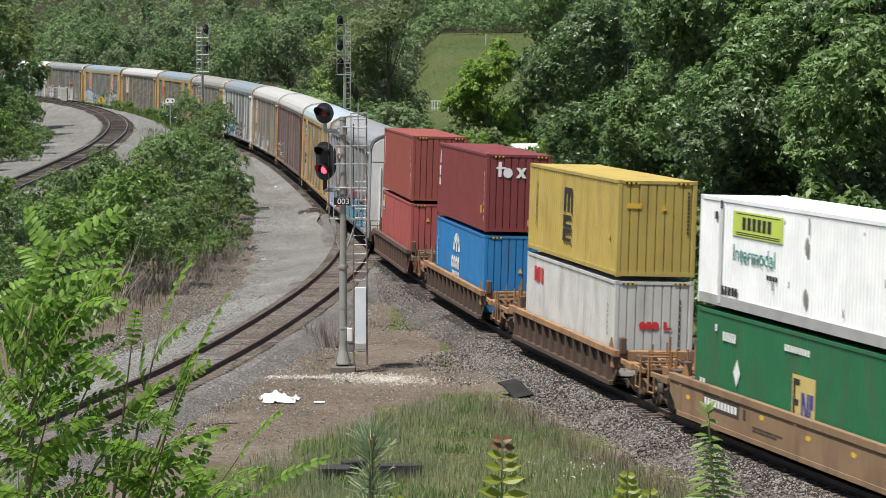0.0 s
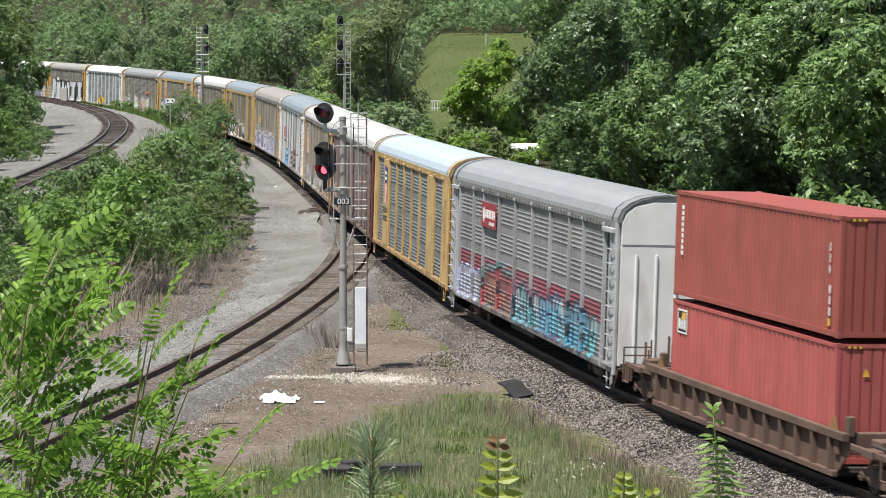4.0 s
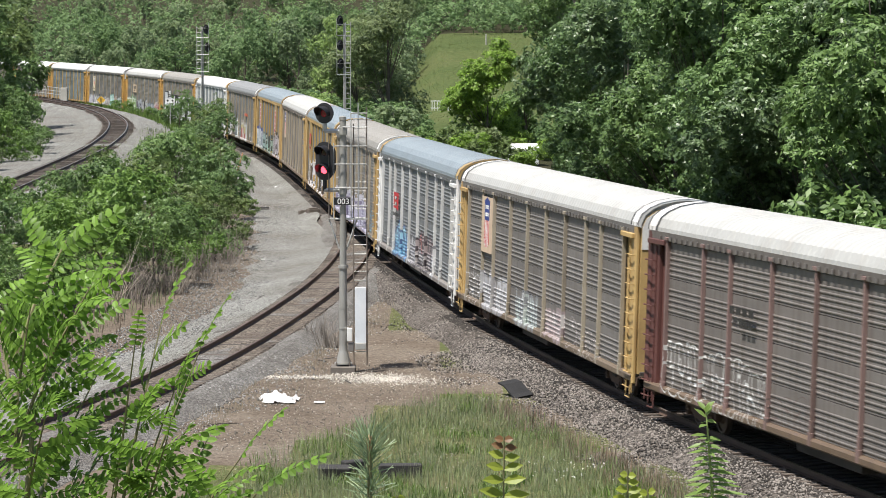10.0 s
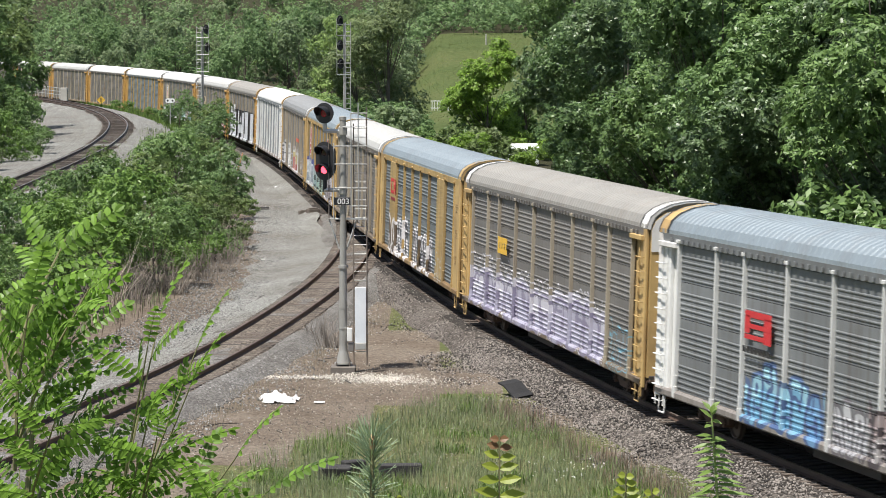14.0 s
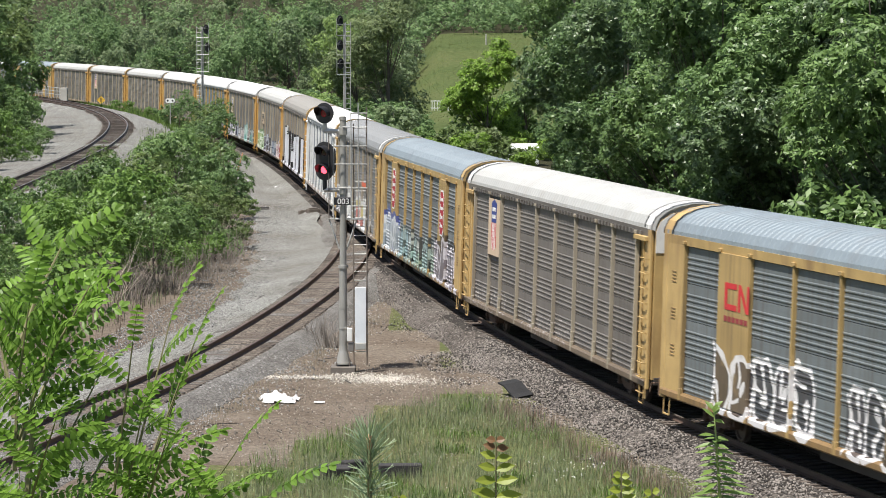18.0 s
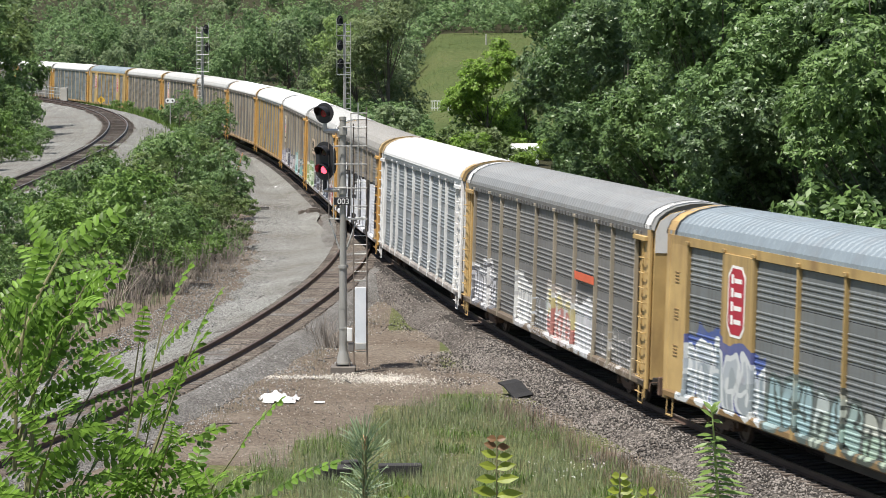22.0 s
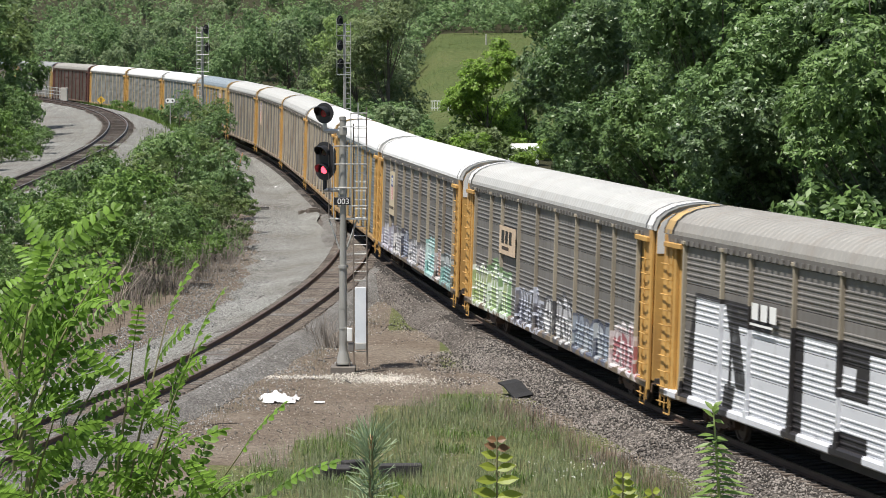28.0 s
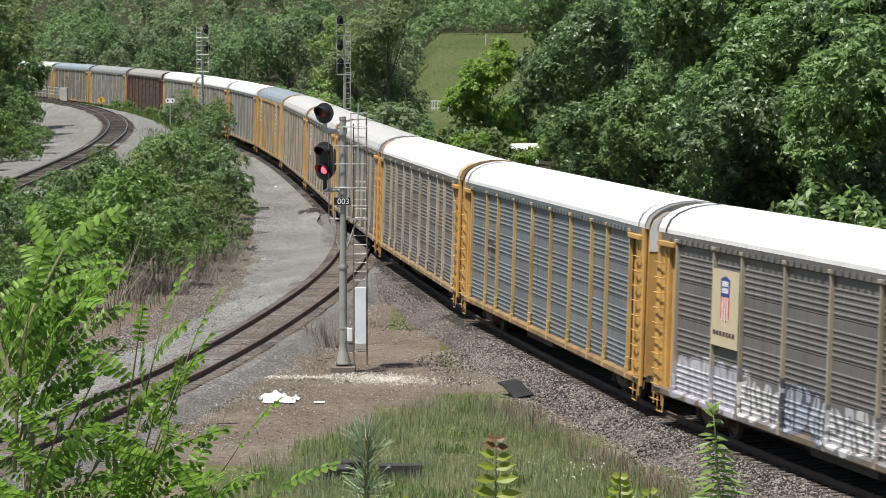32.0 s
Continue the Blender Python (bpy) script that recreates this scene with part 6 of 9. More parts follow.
def build_track(name, pts, label, shine, tie_from=None, tie_to=None):
    """Rails, sleepers and spikes of one line."""
    tr = thing(name, label, "railway track", kind="structure")
    prof = [(-0.07, -0.17), (-0.07, -0.155), (-0.012, -0.13), (-0.012, -0.045), (-0.036, -0.035), (-0.036, 0.0), (0.036, 0.0), (0.036, -0.035), (0.012, -0.045), (0.012, -0.13), (0.07, -0.155), (0.07, -0.17)]
    for s in (-1, 1):
        shifted = [(p + d * (s * 0.7535), d) for p, d in pts]
        ob = ribbon("rail", shifted, prof, RAIL, "", "")
        for k in ("label", "category", "kind"):
            if k in ob:
                del ob[k]
        ob.data.materials.append(RAIL_TOP)
        if shine:
            n = len(prof) - 1
            ob.data.polygons.foreach_set("material_index", [1 if i % n == 5 else 0 for i in range(len(ob.data.polygons))])
        ob.parent = tr
    return tr


def add_ties(tr, pts, rg, single, sunk=0.0):
    """Sleepers along a line; single ones near by, the rest joined."""
    me0 = bpy.data.meshes.new("sleeper")
    bm = boxes((-1.28, 1.28, -0.115, 0.115, -0.34, -0.165), bevel=0.012)
    bm.to_mesh(me0)
    bm.free()
    verts, faces = [], []
    acc = 0.0
    for (p, d), (q, _) in zip(pts, pts[1:]):
        seg = (q - p).length
        while acc < seg:
            c = p.lerp(q, acc / seg)
            ang = math.atan2(d.y, d.x) + rg.uniform(-0.02, 0.02)
            m = Matrix.Translation(c + Vector((0, 0, rg.uniform(-0.02, 0.015) - sunk))) @ Matrix.Rotation(ang, 4, "Z")
            if single(c):
                part("sleeper", me0, TIE, tr, m=m)
            else:
                k = len(verts)
                for x in (-1.28, 1.28):
                    for y in (-0.115, 0.115):
                        for z in (-0.3, -0.165):
                            verts.append(tuple(m @ Vector((x, y, z))))
                faces += [(k, k + 1, k + 3, k + 2), (k + 4, k + 6, k + 7, k + 5), (k + 1, k + 5, k + 7, k + 3), (k, k + 4, k + 5, k + 1), (k + 2, k + 3, k + 7, k + 6)]
            acc += 0.52
        acc -= seg
    if verts:
        ob = part("far_sleepers", mesh_of("far_sleepers", verts, faces), TIE, tr)
        ob["kind"] = "stuff"


GRAV_LEFT = [(y, -3.5 - 6.5 * min(1, max(0, (y - 170) / 50)) * min(1, max(0.0, (330 - y) / 60)) - 0.6 * math.sin(y), -2.0) for y in range(150, 332, 3)]
GRAV_RIGHT = [(y, 2.0, 3.6 + 3.6 * min(1, max(0, (y - 110) / 40)) * min(1, max(0.1, (320 - y) / 40)) + 0.4 * math.sin(y * 1.3)) for y in range(90, 330, 3)]


def drape(name, rows, mat, label, lift, category="gravel", k=6, seed=9):
    """A sheet laid on the ground between two edges: rows of y, x0, x1."""
    rgn = np.random.RandomState(seed)
    verts, faces = [], []
    for y, x0, x1 in rows:
        for i in range(k):
            x = x0 + (x1 - x0) * i / (k - 1)
            edge = i in (0, k - 1)
            verts.append((x, y, gz(x, y) + (-0.03 if edge else lift + rgn.uniform(-0.01, 0.03))))
    for j in range(len(rows) - 1):
        for i in range(k - 1):
            a = j * k + i
            faces.append((a, a + 1, a + k + 1, a + k))
    me = mesh_of(name, verts, faces)
    me.materials.append(mat)
    return tagged(new(name, me), label, category, kind="structure")


def build_lines():
    rg = random.Random(4)
    mp = main_pts(-560, 330)
    ribbon("main_ballast", mp, [(3.6, -1.0), (2.2, -0.28), (1.3, -0.22), (-1.3, -0.22), (-2.2, -0.28), (-4.0, -1.1)], BALLAST, "brown crushed stone bed of the main line", "ballast", 0.035)
    # near-black stones: grease, plus the train's shade put into their colour
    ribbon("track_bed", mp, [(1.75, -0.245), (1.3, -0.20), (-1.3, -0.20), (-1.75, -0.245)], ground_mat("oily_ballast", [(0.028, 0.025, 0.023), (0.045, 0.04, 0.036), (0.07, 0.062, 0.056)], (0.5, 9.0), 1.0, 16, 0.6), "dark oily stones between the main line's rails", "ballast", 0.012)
    tm = build_track("main_track", mp, "polished rails of the main line under the train", True)
    add_ties(tm, main_pts(-200, 110, 2.0), rg, lambda c: False)
    zs = lambda y: np.interp(y, [20, 60, 90, 140, 190], [2.0, -0.05, -0.12, 0.0, 0.35])
    sp = table_pts(side_x, zs, 58, 172, 2.0)
    ribbon("siding_ballast", sp, [(3.0, -0.75), (1.7, -0.22), (0.85, -0.20), (0.6, -0.19), (0, -0.185), (-0.6, -0.19), (-0.85, -0.20), (-1.7, -0.22), (-3.0, -0.75)], ground_mat("siding_ballast", [(0.095, 0.085, 0.075), (0.145, 0.137, 0.127), (0.20, 0.195, 0.187)], (0.4, 9.0), 0.9, 16, 0.6), "stone bed of the side track", "ballast", 0.03)
    bed = ground_mat("dark_track_bed", [(0.065, 0.052, 0.043), (0.105, 0.088, 0.075), (0.165, 0.146, 0.128)], (0.6, 9.0), 1.0, 16, 0.7)
    side_bed = ground_mat("brown_track_bed", [(0.085, 0.068, 0.055), (0.13, 0.11, 0.092), (0.195, 0.174, 0.15)], (0.6, 9.0), 1.0, 14, 0.8)
    ribbon("side_track_bed", sp, [(1.32, -0.225), (1.2, -0.178), (0, -0.172), (-1.2, -0.178), (-1.32, -0.225)], side_bed, "brown dirty stones between the side track's rails", "ballast", 0.016)
    ts = build_track("side_track", sp, "rusty side track curving in to the main line", False)
    add_ties(ts, sp, rg, lambda c: True, 0.008)
    upp = table_pts(upper_x, upper_z, 62, 455, 2.0)
    ribbon("upper_ballast", upp, [(4.2, -1.1), (2.4, -0.30), (1.4, -0.20), (-1.4, -0.20), (-2.4, -0.30), (-4.2, -1.1)], GRAVEL, "pale stone bed of the curved upper line", "ballast", 0.03)
    drape("gravel_apron", [(y, float(upper_x(y)) + a, float(upper_x(y)) + b) for y, a, b in GRAV_LEFT], GRAVEL, "pale gravel slope inside the curve", 0.06)
    drape("gravel_bank", [(y, float(upper_x(y)) + a, float(upper_x(y)) + b) for y, a, b in GRAV_RIGHT], GRAVEL, "pale gravel bank outside the curve", 0.06)
    ribbon("upper_track_bed", upp, [(1.45, -0.225), (1.3, -0.185), (0, -0.18), (-1.3, -0.185), (-1.45, -0.225)], bed, "dark stones between the upper line's rails", "ballast", 0.012)
    tu = build_track("upper_track", upp, "curved upper track on an embankment", True)
    add_ties(tu, upp, rg, lambda c: False)
    # gravel service road beside the side track
    rp = []
    for y in np.arange(60, 250, 2.0):
        xr = float(side_x(y)) - 1.15 if y < 150 else min(float(side_x(min(y, 165))) - 1.15 - 1.25 * min(1.0, (y - 150) / 15), float(main_x(y)) - 1.75)
        xl = float(np.interp(y, [60, 85, 105, 120, 140, 160, 190, 215, 250], [-20, -13.7, -10.4, -9.1, -9.5, -10.8, -13.5, -16.2, -19.3])) + 0.35 * math.sin(y * 0.9) + 0.2 * math.sin(y * 2.3)
        rp.append((xl, xr, y))
    verts, faces = [], []
    k = 9
    rgn = np.random.RandomState(5)
    for xl, xr, y in rp:
        for i in range(k):
            x = xl + (xr - xl) * i / (k - 1) + rgn.uniform(-0.15, 0.15) * (i == 0)
            z = gz(x, y) if i == 0 else -0.50 + float(rail_z(main_s(y)))
            if y > 150 and i > k - 3:
                z += min(1.0, (y - 150) / 14) * (0.32 if i == k - 1 else 0.24)
            if y < 160 and i > 3:
                f = min(1.0, (i - 3) / 4) * min(1.0, (160 - y) / 15)
                z += (float(zs(y)) - 0.215 - z) * f * f * (3 - 2 * f)
            z = max(z, gz(x, y) + 0.10) + rgn.uniform(0, 0.03) - (0.2 if i == 0 else 0.0)
            verts.append((x, y, z))
    for j in range(len(rp) - 1):
        for i in range(k - 1):
            a = j * k + i
            faces.append((a, a + 1, a + k + 1, a + k))
    me = mesh_of("gravel_road", verts, faces)
    me.materials.append(GRAVEL)
    tagged(new("gravel_road", me), "pale grey gravel service road", "road", kind="structure")


# ---- plants ----
LEAF = {
    "dark": leaf_mat("leaf_dark_green", (0.12, 0.21, 0.08), gloss=0.45),
    "mid": leaf_mat("leaf_mid_green", (0.126, 0.218, 0.076), gloss=0.4),
    "glossy": leaf_mat("leaf_glossy_green", (0.108, 0.182, 0.078), gloss=0.7),
    "fresh": leaf_mat("leaf_fresh_green", (0.21, 0.35, 0.075), 0.45, 0.52),
    "grey": leaf_mat("leaf_grey_green", (0.175, 0.24, 0.115)),
    "olive": leaf_mat("leaf_olive", (0.112, 0.172, 0.062)),
}
LEAF["shrub"] = leaf_mat("leaf_shrub_green", (0.125, 0.226, 0.058))
# distant leaves: haze is mixed into the colour, paler and greyer than near ones
LEAF["far"] = leaf_mat("leaf_far_green", (0.14, 0.232, 0.105), 0.3, gloss=0.15)
LEAF["farlight"] = leaf_mat("leaf_far_light_green", (0.2, 0.305, 0.11), 0.3, gloss=0.15)
LEAF["fargrey"] = leaf_mat("leaf_far_grey_green", (0.165, 0.235, 0.13), 0.3, gloss=0.15)
BARK = shader("bark", (0.10, 0.082, 0.065), 0.9, 0, 0.35, 6, 0.5, 30)
DEADWOOD = shader("dead_wood", (0.24, 0.20, 0.16), 0.9, 0, 0.3, 6, 0.4, 30)


def leaf_cloud(name, clumps, per, size, rg, flat=0.75, aspect=0.46, squash=0.8, core=None, spray=6):
    """Mesh of many small leaves in fanned sprays round the centres clumps: rows of x, y, z, radius."""
    cl = np.asarray(clumps, float)
    m = max(1, per // spray)
    ns = len(cl) * m
    c = np.repeat(cl, m, axis=0)
    d = rg.normal(size=(ns, 3))
    d /= np.linalg.norm(d, axis=1)[:, None]
    tilt = np.repeat(rg.normal(size=(len(cl), 3)) * 0.3 + (cl[:, 4:7] * 0.7 if cl.shape[1] > 4 else 0.0), m, axis=0)
    r = rg.uniform(0.25, 1.0, ns) ** 0.5
    at = c[:, :3] + d * (r * c[:, 3])[:, None] * np.array([1, 1, squash])
    face = d * 0.5 + rg.normal(size=(ns, 3)) * 0.4 + tilt + np.array([0, 0, flat])
    face /= np.linalg.norm(face, axis=1)[:, None]
    u = np.cross(face, rg.normal(size=(ns, 3)))
    u /= np.linalg.norm(u, axis=1)[:, None]
    w = np.cross(face, u)
    n = ns * spray
    at, face, u, w = (np.repeat(q, spray, axis=0) for q in (at, face, u, w))
    th = np.tile(np.arange(spray) * (5.2 / spray), ns) + rg.uniform(-0.35, 0.35, n)
    a = u * np.cos(th)[:, None] + w * np.sin(th)[:, None] - face * rg.uniform(-0.1, 0.5, (n, 1))
    a /= np.linalg.norm(a, axis=1)[:, None]
    s = size * rg.uniform(0.65, 1.35, n)[:, None]
    p = at + a * s * 1.05
    nor = face + rg.normal(size=(n, 3)) * 0.32
    b = np.cross(nor, a)
    b /= np.linalg.norm(b, axis=1)[:, None]
    nor = np.cross(a, b)
    if core is not None:
        # broad inner leaves under each bough's dome, which close the crown
        bo = np.repeat(np.asarray(core[0], float), core[1], axis=0)
        m = len(bo)
        e = rg.normal(size=(m, 3))
        e *= (rg.uniform(0.2, 1, m) ** 0.5 / np.linalg.norm(e, axis=1))[:, None]
        p = np.vstack([p, bo[:, :3] + e * bo[:, 3:4] * np.array([0.66, 0.66, 0.5])])
        na = rg.normal(size=(m, 3)) + e * 1.5
        na /= np.linalg.norm(na, axis=1)[:, None]
        aa = np.cross(na, rg.normal(size=(m, 3)))
        aa /= np.linalg.norm(aa, axis=1)[:, None]
        nor, a, b = np.vstack([nor, na]), np.vstack([a, aa]), np.vstack([b, np.cross(na, aa)])
        s = np.concatenate([s[:, 0], np.minimum(core[2], bo[:, 3] * 0.24) * rg.uniform(0.7, 1.2, m)])[:, None]
        n += m
    V = np.stack([p - a * s, p - b * s * aspect, p + a * s, p + b * s * aspect + nor * s * 0.25], 1).reshape(-1, 3)
    me = bpy.data.meshes.new(name)
    me.vertices.add(4 * n)
    me.vertices.foreach_set("co", V.ravel())
    me.loops.add(4 * n)
    me.loops.foreach_set("vertex_index", np.arange(4 * n))
    me.polygons.add(n)
    me.polygons.foreach_set("loop_start", np.arange(0, 4 * n, 4))
    me.update(calc_edges=True)
    return me


def crown_clumps(rg, n, rx, rz, z0, rad, per_bough=15):
    """An uneven crown of domed boughs with dark gaps between them: leaf clumps (place, radius, facing) and boughs (place, radius)."""
    out, boughs = [], []
    nb = max(6, n // per_bough)
    br = min(0.45 * rx, max(1.6 * rad, 1.9 * math.sqrt(rx * (rx + 2 * rz) / 3 / nb)))
    k = 0
    while len(out) < n:
        k += 1
        # directions spread evenly, with some play
        zz = 1 - 1.9 * ((k * 0.618034 + rg.uniform(-0.06, 0.06)) % 1.0)
        a = k * 2.399963 + rg.uniform(-0.5, 0.5)
        q = math.sqrt(max(0.0, 1 - zz * zz))
        d = np.array([q * math.cos(a), q * math.sin(a), zz])
        reach = rg.uniform(0.72, 1.08) if k % 5 else rg.uniform(0.35, 0.6)
        taper = 1.0 - 0.25 * max(0.0, zz)
        c = np.array([d[0] * (rx - br * 0.6) * reach * taper, d[1] * (rx - br * 0.6) * reach * taper, z0 + d[2] * (rz - br * 0.6) * reach])
        b = br * rg.uniform(0.65, 1.25)
        boughs.append((c[0], c[1], c[2], b))
        for _ in range(max(4, int(n / nb * (b / br) ** 2))):
            e = rg.normal(size=3) + d * 0.8 + np.array([0, 0, 0.6])
            e /= np.linalg.norm(e)
            h = b * rg.uniform(0.82, 1.08)
            out.append((c[0] + e[0] * h, c[1] + e[1] * h, c[2] + e[2] * h * 0.75, rad * rg.uniform(0.5, 0.9), e[0], e[1], e[2]))
    return out[:n], boughs


def limbs(bm, rg, base, tips, r0, n=6):
    """A tapered trunk with limbs that bend out to the tips."""
    base = Vector(base)
    top = Vector((sum(t[0] for t in tips) / len(tips), sum(t[1] for t in tips) / len(tips), max(t[2] for t in tips)))
    prev, pr = base, r0
    trunk = [base]
    for k in range(1, 6):
        f = k / 5
        p = base.lerp(top, f * 0.9) + Vector((rg.uniform(-0.2, 0.2), rg.uniform(-0.2, 0.2), 0)) * f
        r = r0 * (1 - 0.85 * f)
        tube(bm, prev, p, pr, r, n)
        prev, pr = p, r
        trunk.append(p)
    for t in tips:
        t = Vector(t[:3])
        k = min(4, max(1, int(5 * (t.z - base.z) / max(0.1, top.z - base.z) * 0.6)))
        a = trunk[k]
        mid = a.lerp(t, 0.5) + Vector((0, 0, -0.12 * (t - a).length * rg.uniform(0, 1)))
        r = r0 * 0.35 * (1 - k / 7)
        tube(bm, a, mid, r, r * 0.6, 5)
        tube(bm, mid, t, r * 0.6, r * 0.12, 5)
    return bm


def make_tree(name, label, category, group, seed, hgt, rx, leaf, n_clump, per, size, mat, m, crown_z=0.6, crown_h=0.42, trunk_r=0.16, rad=0.9, kind=""):
    rg = np.random.RandomState(seed)
    tree = thing(name, label, category, group, m, kind)
    cl, boughs = crown_clumps(rg, n_clump, rx, hgt * crown_h, hgt * crown_z, rad)
    part("crown", leaf_cloud("crown", cl, per, size, rg, core=(boughs, 40, 2.3 * size)), LEAF[mat], tree)
    bm = bmesh.new()
    idx = rg.permutation(len(cl))[: min(14, len(cl))]
    limbs(bm, rg, (0, 0, -0.3), [cl[i] for i in idx], trunk_r)
    part("trunk", bm, BARK, tree)
    return tree


def at_ground(x, y, rz=0, dz=0.0):
    return pose(x, y, gz(x, y) + dz, 0, 0, rz)


def scaled(m, k, kz=None):
    return m @ Matrix.Diagonal((k, k, kz or k, 1))



def build_wood():
    """Woods and single trees behind the train and on the hills."""
    rg = random.Random(11)
    specs = [("mid", 16.5, 4.9), ("dark", 16.0, 5.0), ("glossy", 15.0, 4.7)]
    protos = [make_tree("broadleaf_tree", "tall leafy tree with dense dark green crown", "tree", "trees behind the train", 20 + i, h, r, None, 600, 60, 0.098, k, pose(0, 0, 0), 0.5, 0.5, 0.16, 0.55) for i, (k, h, r) in enumerate(specs)]
    spots = [(12.2, 206), (11.2, 184), (10.6, 163), (13.0, 146), (12.8, 128), (15.5, 117), (18.6, 107), (20.8, 96), (10.6, 200), (11.4, 232), (11.4, 152), (13.9, 138), (16.7, 125), (14.6, 120), (17.4, 111)]
    for i, (x, y) in enumerate(spots):
        m = scaled(at_ground(x, y, rg.uniform(0, 360), -0.3), 1.0, rg.uniform(0.9, 1.1))
        c = protos[i] if i < 3 else copy_thing(protos[i % 3], m)
        c.matrix_basis = m
    back = make_tree("broadleaf_tree", "tall leafy tree deep in the wood", "tree", "trees behind the train", 29, 16.5, 5.0, None, 400, 30, 0.13, "mid", at_ground(18, 134, 0, -0.3), 0.5, 0.5, 0.16, 0.6)
    for x, y in ((24, 118), (21, 148), (17, 172), (19, 190), (13.8, 198), (15.0, 184), (15.2, 153), (17.2, 143), (14.6, 133), (19.0, 126), (16.6, 121), (20.6, 116), (19.4, 110), (24, 166), (26.5, 146), (13.2, 214), (16.2, 204)):
        copy_thing(back, scaled(at_ground(x, y, rg.uniform(0, 360), -0.3), 1.0, rg.uniform(0.9, 1.12)))
    # bushes at the foot of the wood, along the line
    bush = [make_tree("roadside_bush", "leafy bush at the foot of the wood", "bush", "bushes behind the train", 60 + i, 3.4, 2.0, None, 80, 36, 0.095, k, pose(0, 0, 0), 0.5, 0.5, 0.05, 0.36) for i, k in enumerate(("mid", "grey", "fresh", "olive"))]
    n = 0
    for s in range(-150, 20, 8):
        p, th = main_at(s)
        off = rg.uniform(7.0, 9.5)
        x, y = p.x + math.cos(th) * off, p.y + math.sin(th) * off
        if y > 160 and 95 < x * 4962 / y < 200:
            continue
        m = at_ground(x, y, rg.uniform(0, 360), -0.2)
        if n < 4:
            bush[n].matrix_basis = m
        else:
            copy_thing(bush[n % 4], m)
        n += 1
    for x, y in ((-6, 232), (-3.5, 240), (-8, 250), (0, 236), (2.5, 248), (-1, 226), (4.5, 236), (-10, 268), (-5.5, 262), (10.6, 250), (12.0, 246), (3.0, 222), (11.5, 232), (-2, 256), (3.2, 231), (5.5, 221), (7.6, 219.5)):
        copy_thing(bush[rg.choice((0, 2, 2, 1, 3))], at_ground(x, y, rg.uniform(0, 360), -0.2))
    for q in range(13):
        y = 224 + (q * 7) % 19
        px = -34 + 17 * q
        if 100 < px < 178:
            continue
        copy_thing(bush[(0, 2, 1, 2, 3)[q % 5]], scaled(at_ground(px * y / 4962, y, q * 50, -0.2), 0.75 if 120 < px < 180 or px < 20 else 1.25))
    for x, y, k in ((13.9, 104, 1.5), (15.0, 100, 1.7), (12.8, 108.5, 1.45), (11.8, 113.5, 1.5), (16.4, 96.5, 1.7), (10.8, 119, 1.4), (9.9, 126, 1.4), (15.9, 104, 1.9)):
        copy_thing(bush[int(x * 10) % 3 if int(x * 10) % 3 != 2 else 3], scaled(at_ground(x, y, 37 * y, -0.2), k))
    # single trees
    make_tree("willow_tree", "tall grey-green willow-like tree on the bank", "tree", "", 71, 18.0, 4.2, None, 520, 54, 0.11, "grey", at_ground(-5.4, 300, 0, -0.3), 0.52, 0.5, 0.24, 0.75)
    make_tree("willow_tree", "smaller grey-green tree beside the willow", "tree", "", 72, 14.0, 3.6, None, 260, 54, 0.12, "grey", at_ground(-9.2, 312, 0, -0.3), 0.5, 0.5, 0.2, 0.7)
    make_tree("maple_tree", "round bright green tree before the meadow", "tree", "", 73, 11.2, 3.6, None, 640, 48, 0.105, "fresh", at_ground(4.4, 240, 0, -0.2), 0.53, 0.48, 0.15, 0.5)
    make_tree("maple_tree", "mid-green tree beside the wood", "tree", "", 74, 9.0, 2.8, None, 260, 60, 0.11, "mid", at_ground(8.2, 252, 0, -0.2), 0.5, 0.5, 0.15, 0.5)
    # far woods beyond the line
    far = [make_tree("woodland_tree", "leafy tree of the far wood", "tree", "trees of the far wood", 80 + i, 13.5, 4.6, None, 200, 30, 0.145, k, pose(0, 0, 0), 0.52, 0.5, 0.16, 0.8) for i, k in enumerate(("far", "fargrey", "far", "far", "fargrey", "farlight"))]
    spots = []
    for row, (y0, z_) in enumerate(((404, 0), (430, 0), (462, 0), (505, 0), (570, 0))):
        w = y0 * 0.18
        x = -w + rg.uniform(0, 4)
        while x < w * 0.42:
            px = x * 4962 / y0
            if x < float(main_x(y0)) + 7 and px > -765:
                pass
            elif not (px > -60 and y0 < 470) or px > 155:
                spots.append((x + rg.uniform(-1.5, 1.5), y0 + rg.uniform(-8, 8)))
            x += rg.uniform(6.0, 8.5) * (1 + 0.05 * row)
    spots += [(-4 + 3.6 * i + rg.uniform(-0.8, 0.8), 484 + rg.uniform(-8, 8)) for i in range(8)]
    for i, (x, y) in enumerate(spots):
        m = scaled(at_ground(x, y, rg.uniform(0, 360), -0.5), rg.uniform(0.85, 1.15), rg.uniform(0.85, 1.35))
        p = far[rg.choice((0, 0, 1, 1, 2, 3, 4, 4, 5))] if i >= 6 else far[i]
        if i < 6:
            p.matrix_basis = m
        else:
            c = copy_thing(p, m)
            c.matrix_basis = m
    # canopy of the woods on the far hills
    rn = np.random.RandomState(77)
    cl = []
    while len(cl) < 4200:
        y = 452 + 450 * rn.uniform() ** 1.5
        x = rn.uniform(-0.2, 0.2) * y
        h = (9 if y > 500 or x < -6 else 3.5) + 5 * noise.noise(Vector((x * 0.09, y * 0.05, 3))) + rn.uniform(-3, 2.5)
        cl.append((x, y, gz(x, y) + h, rn.uniform(1.5, 3.2)))
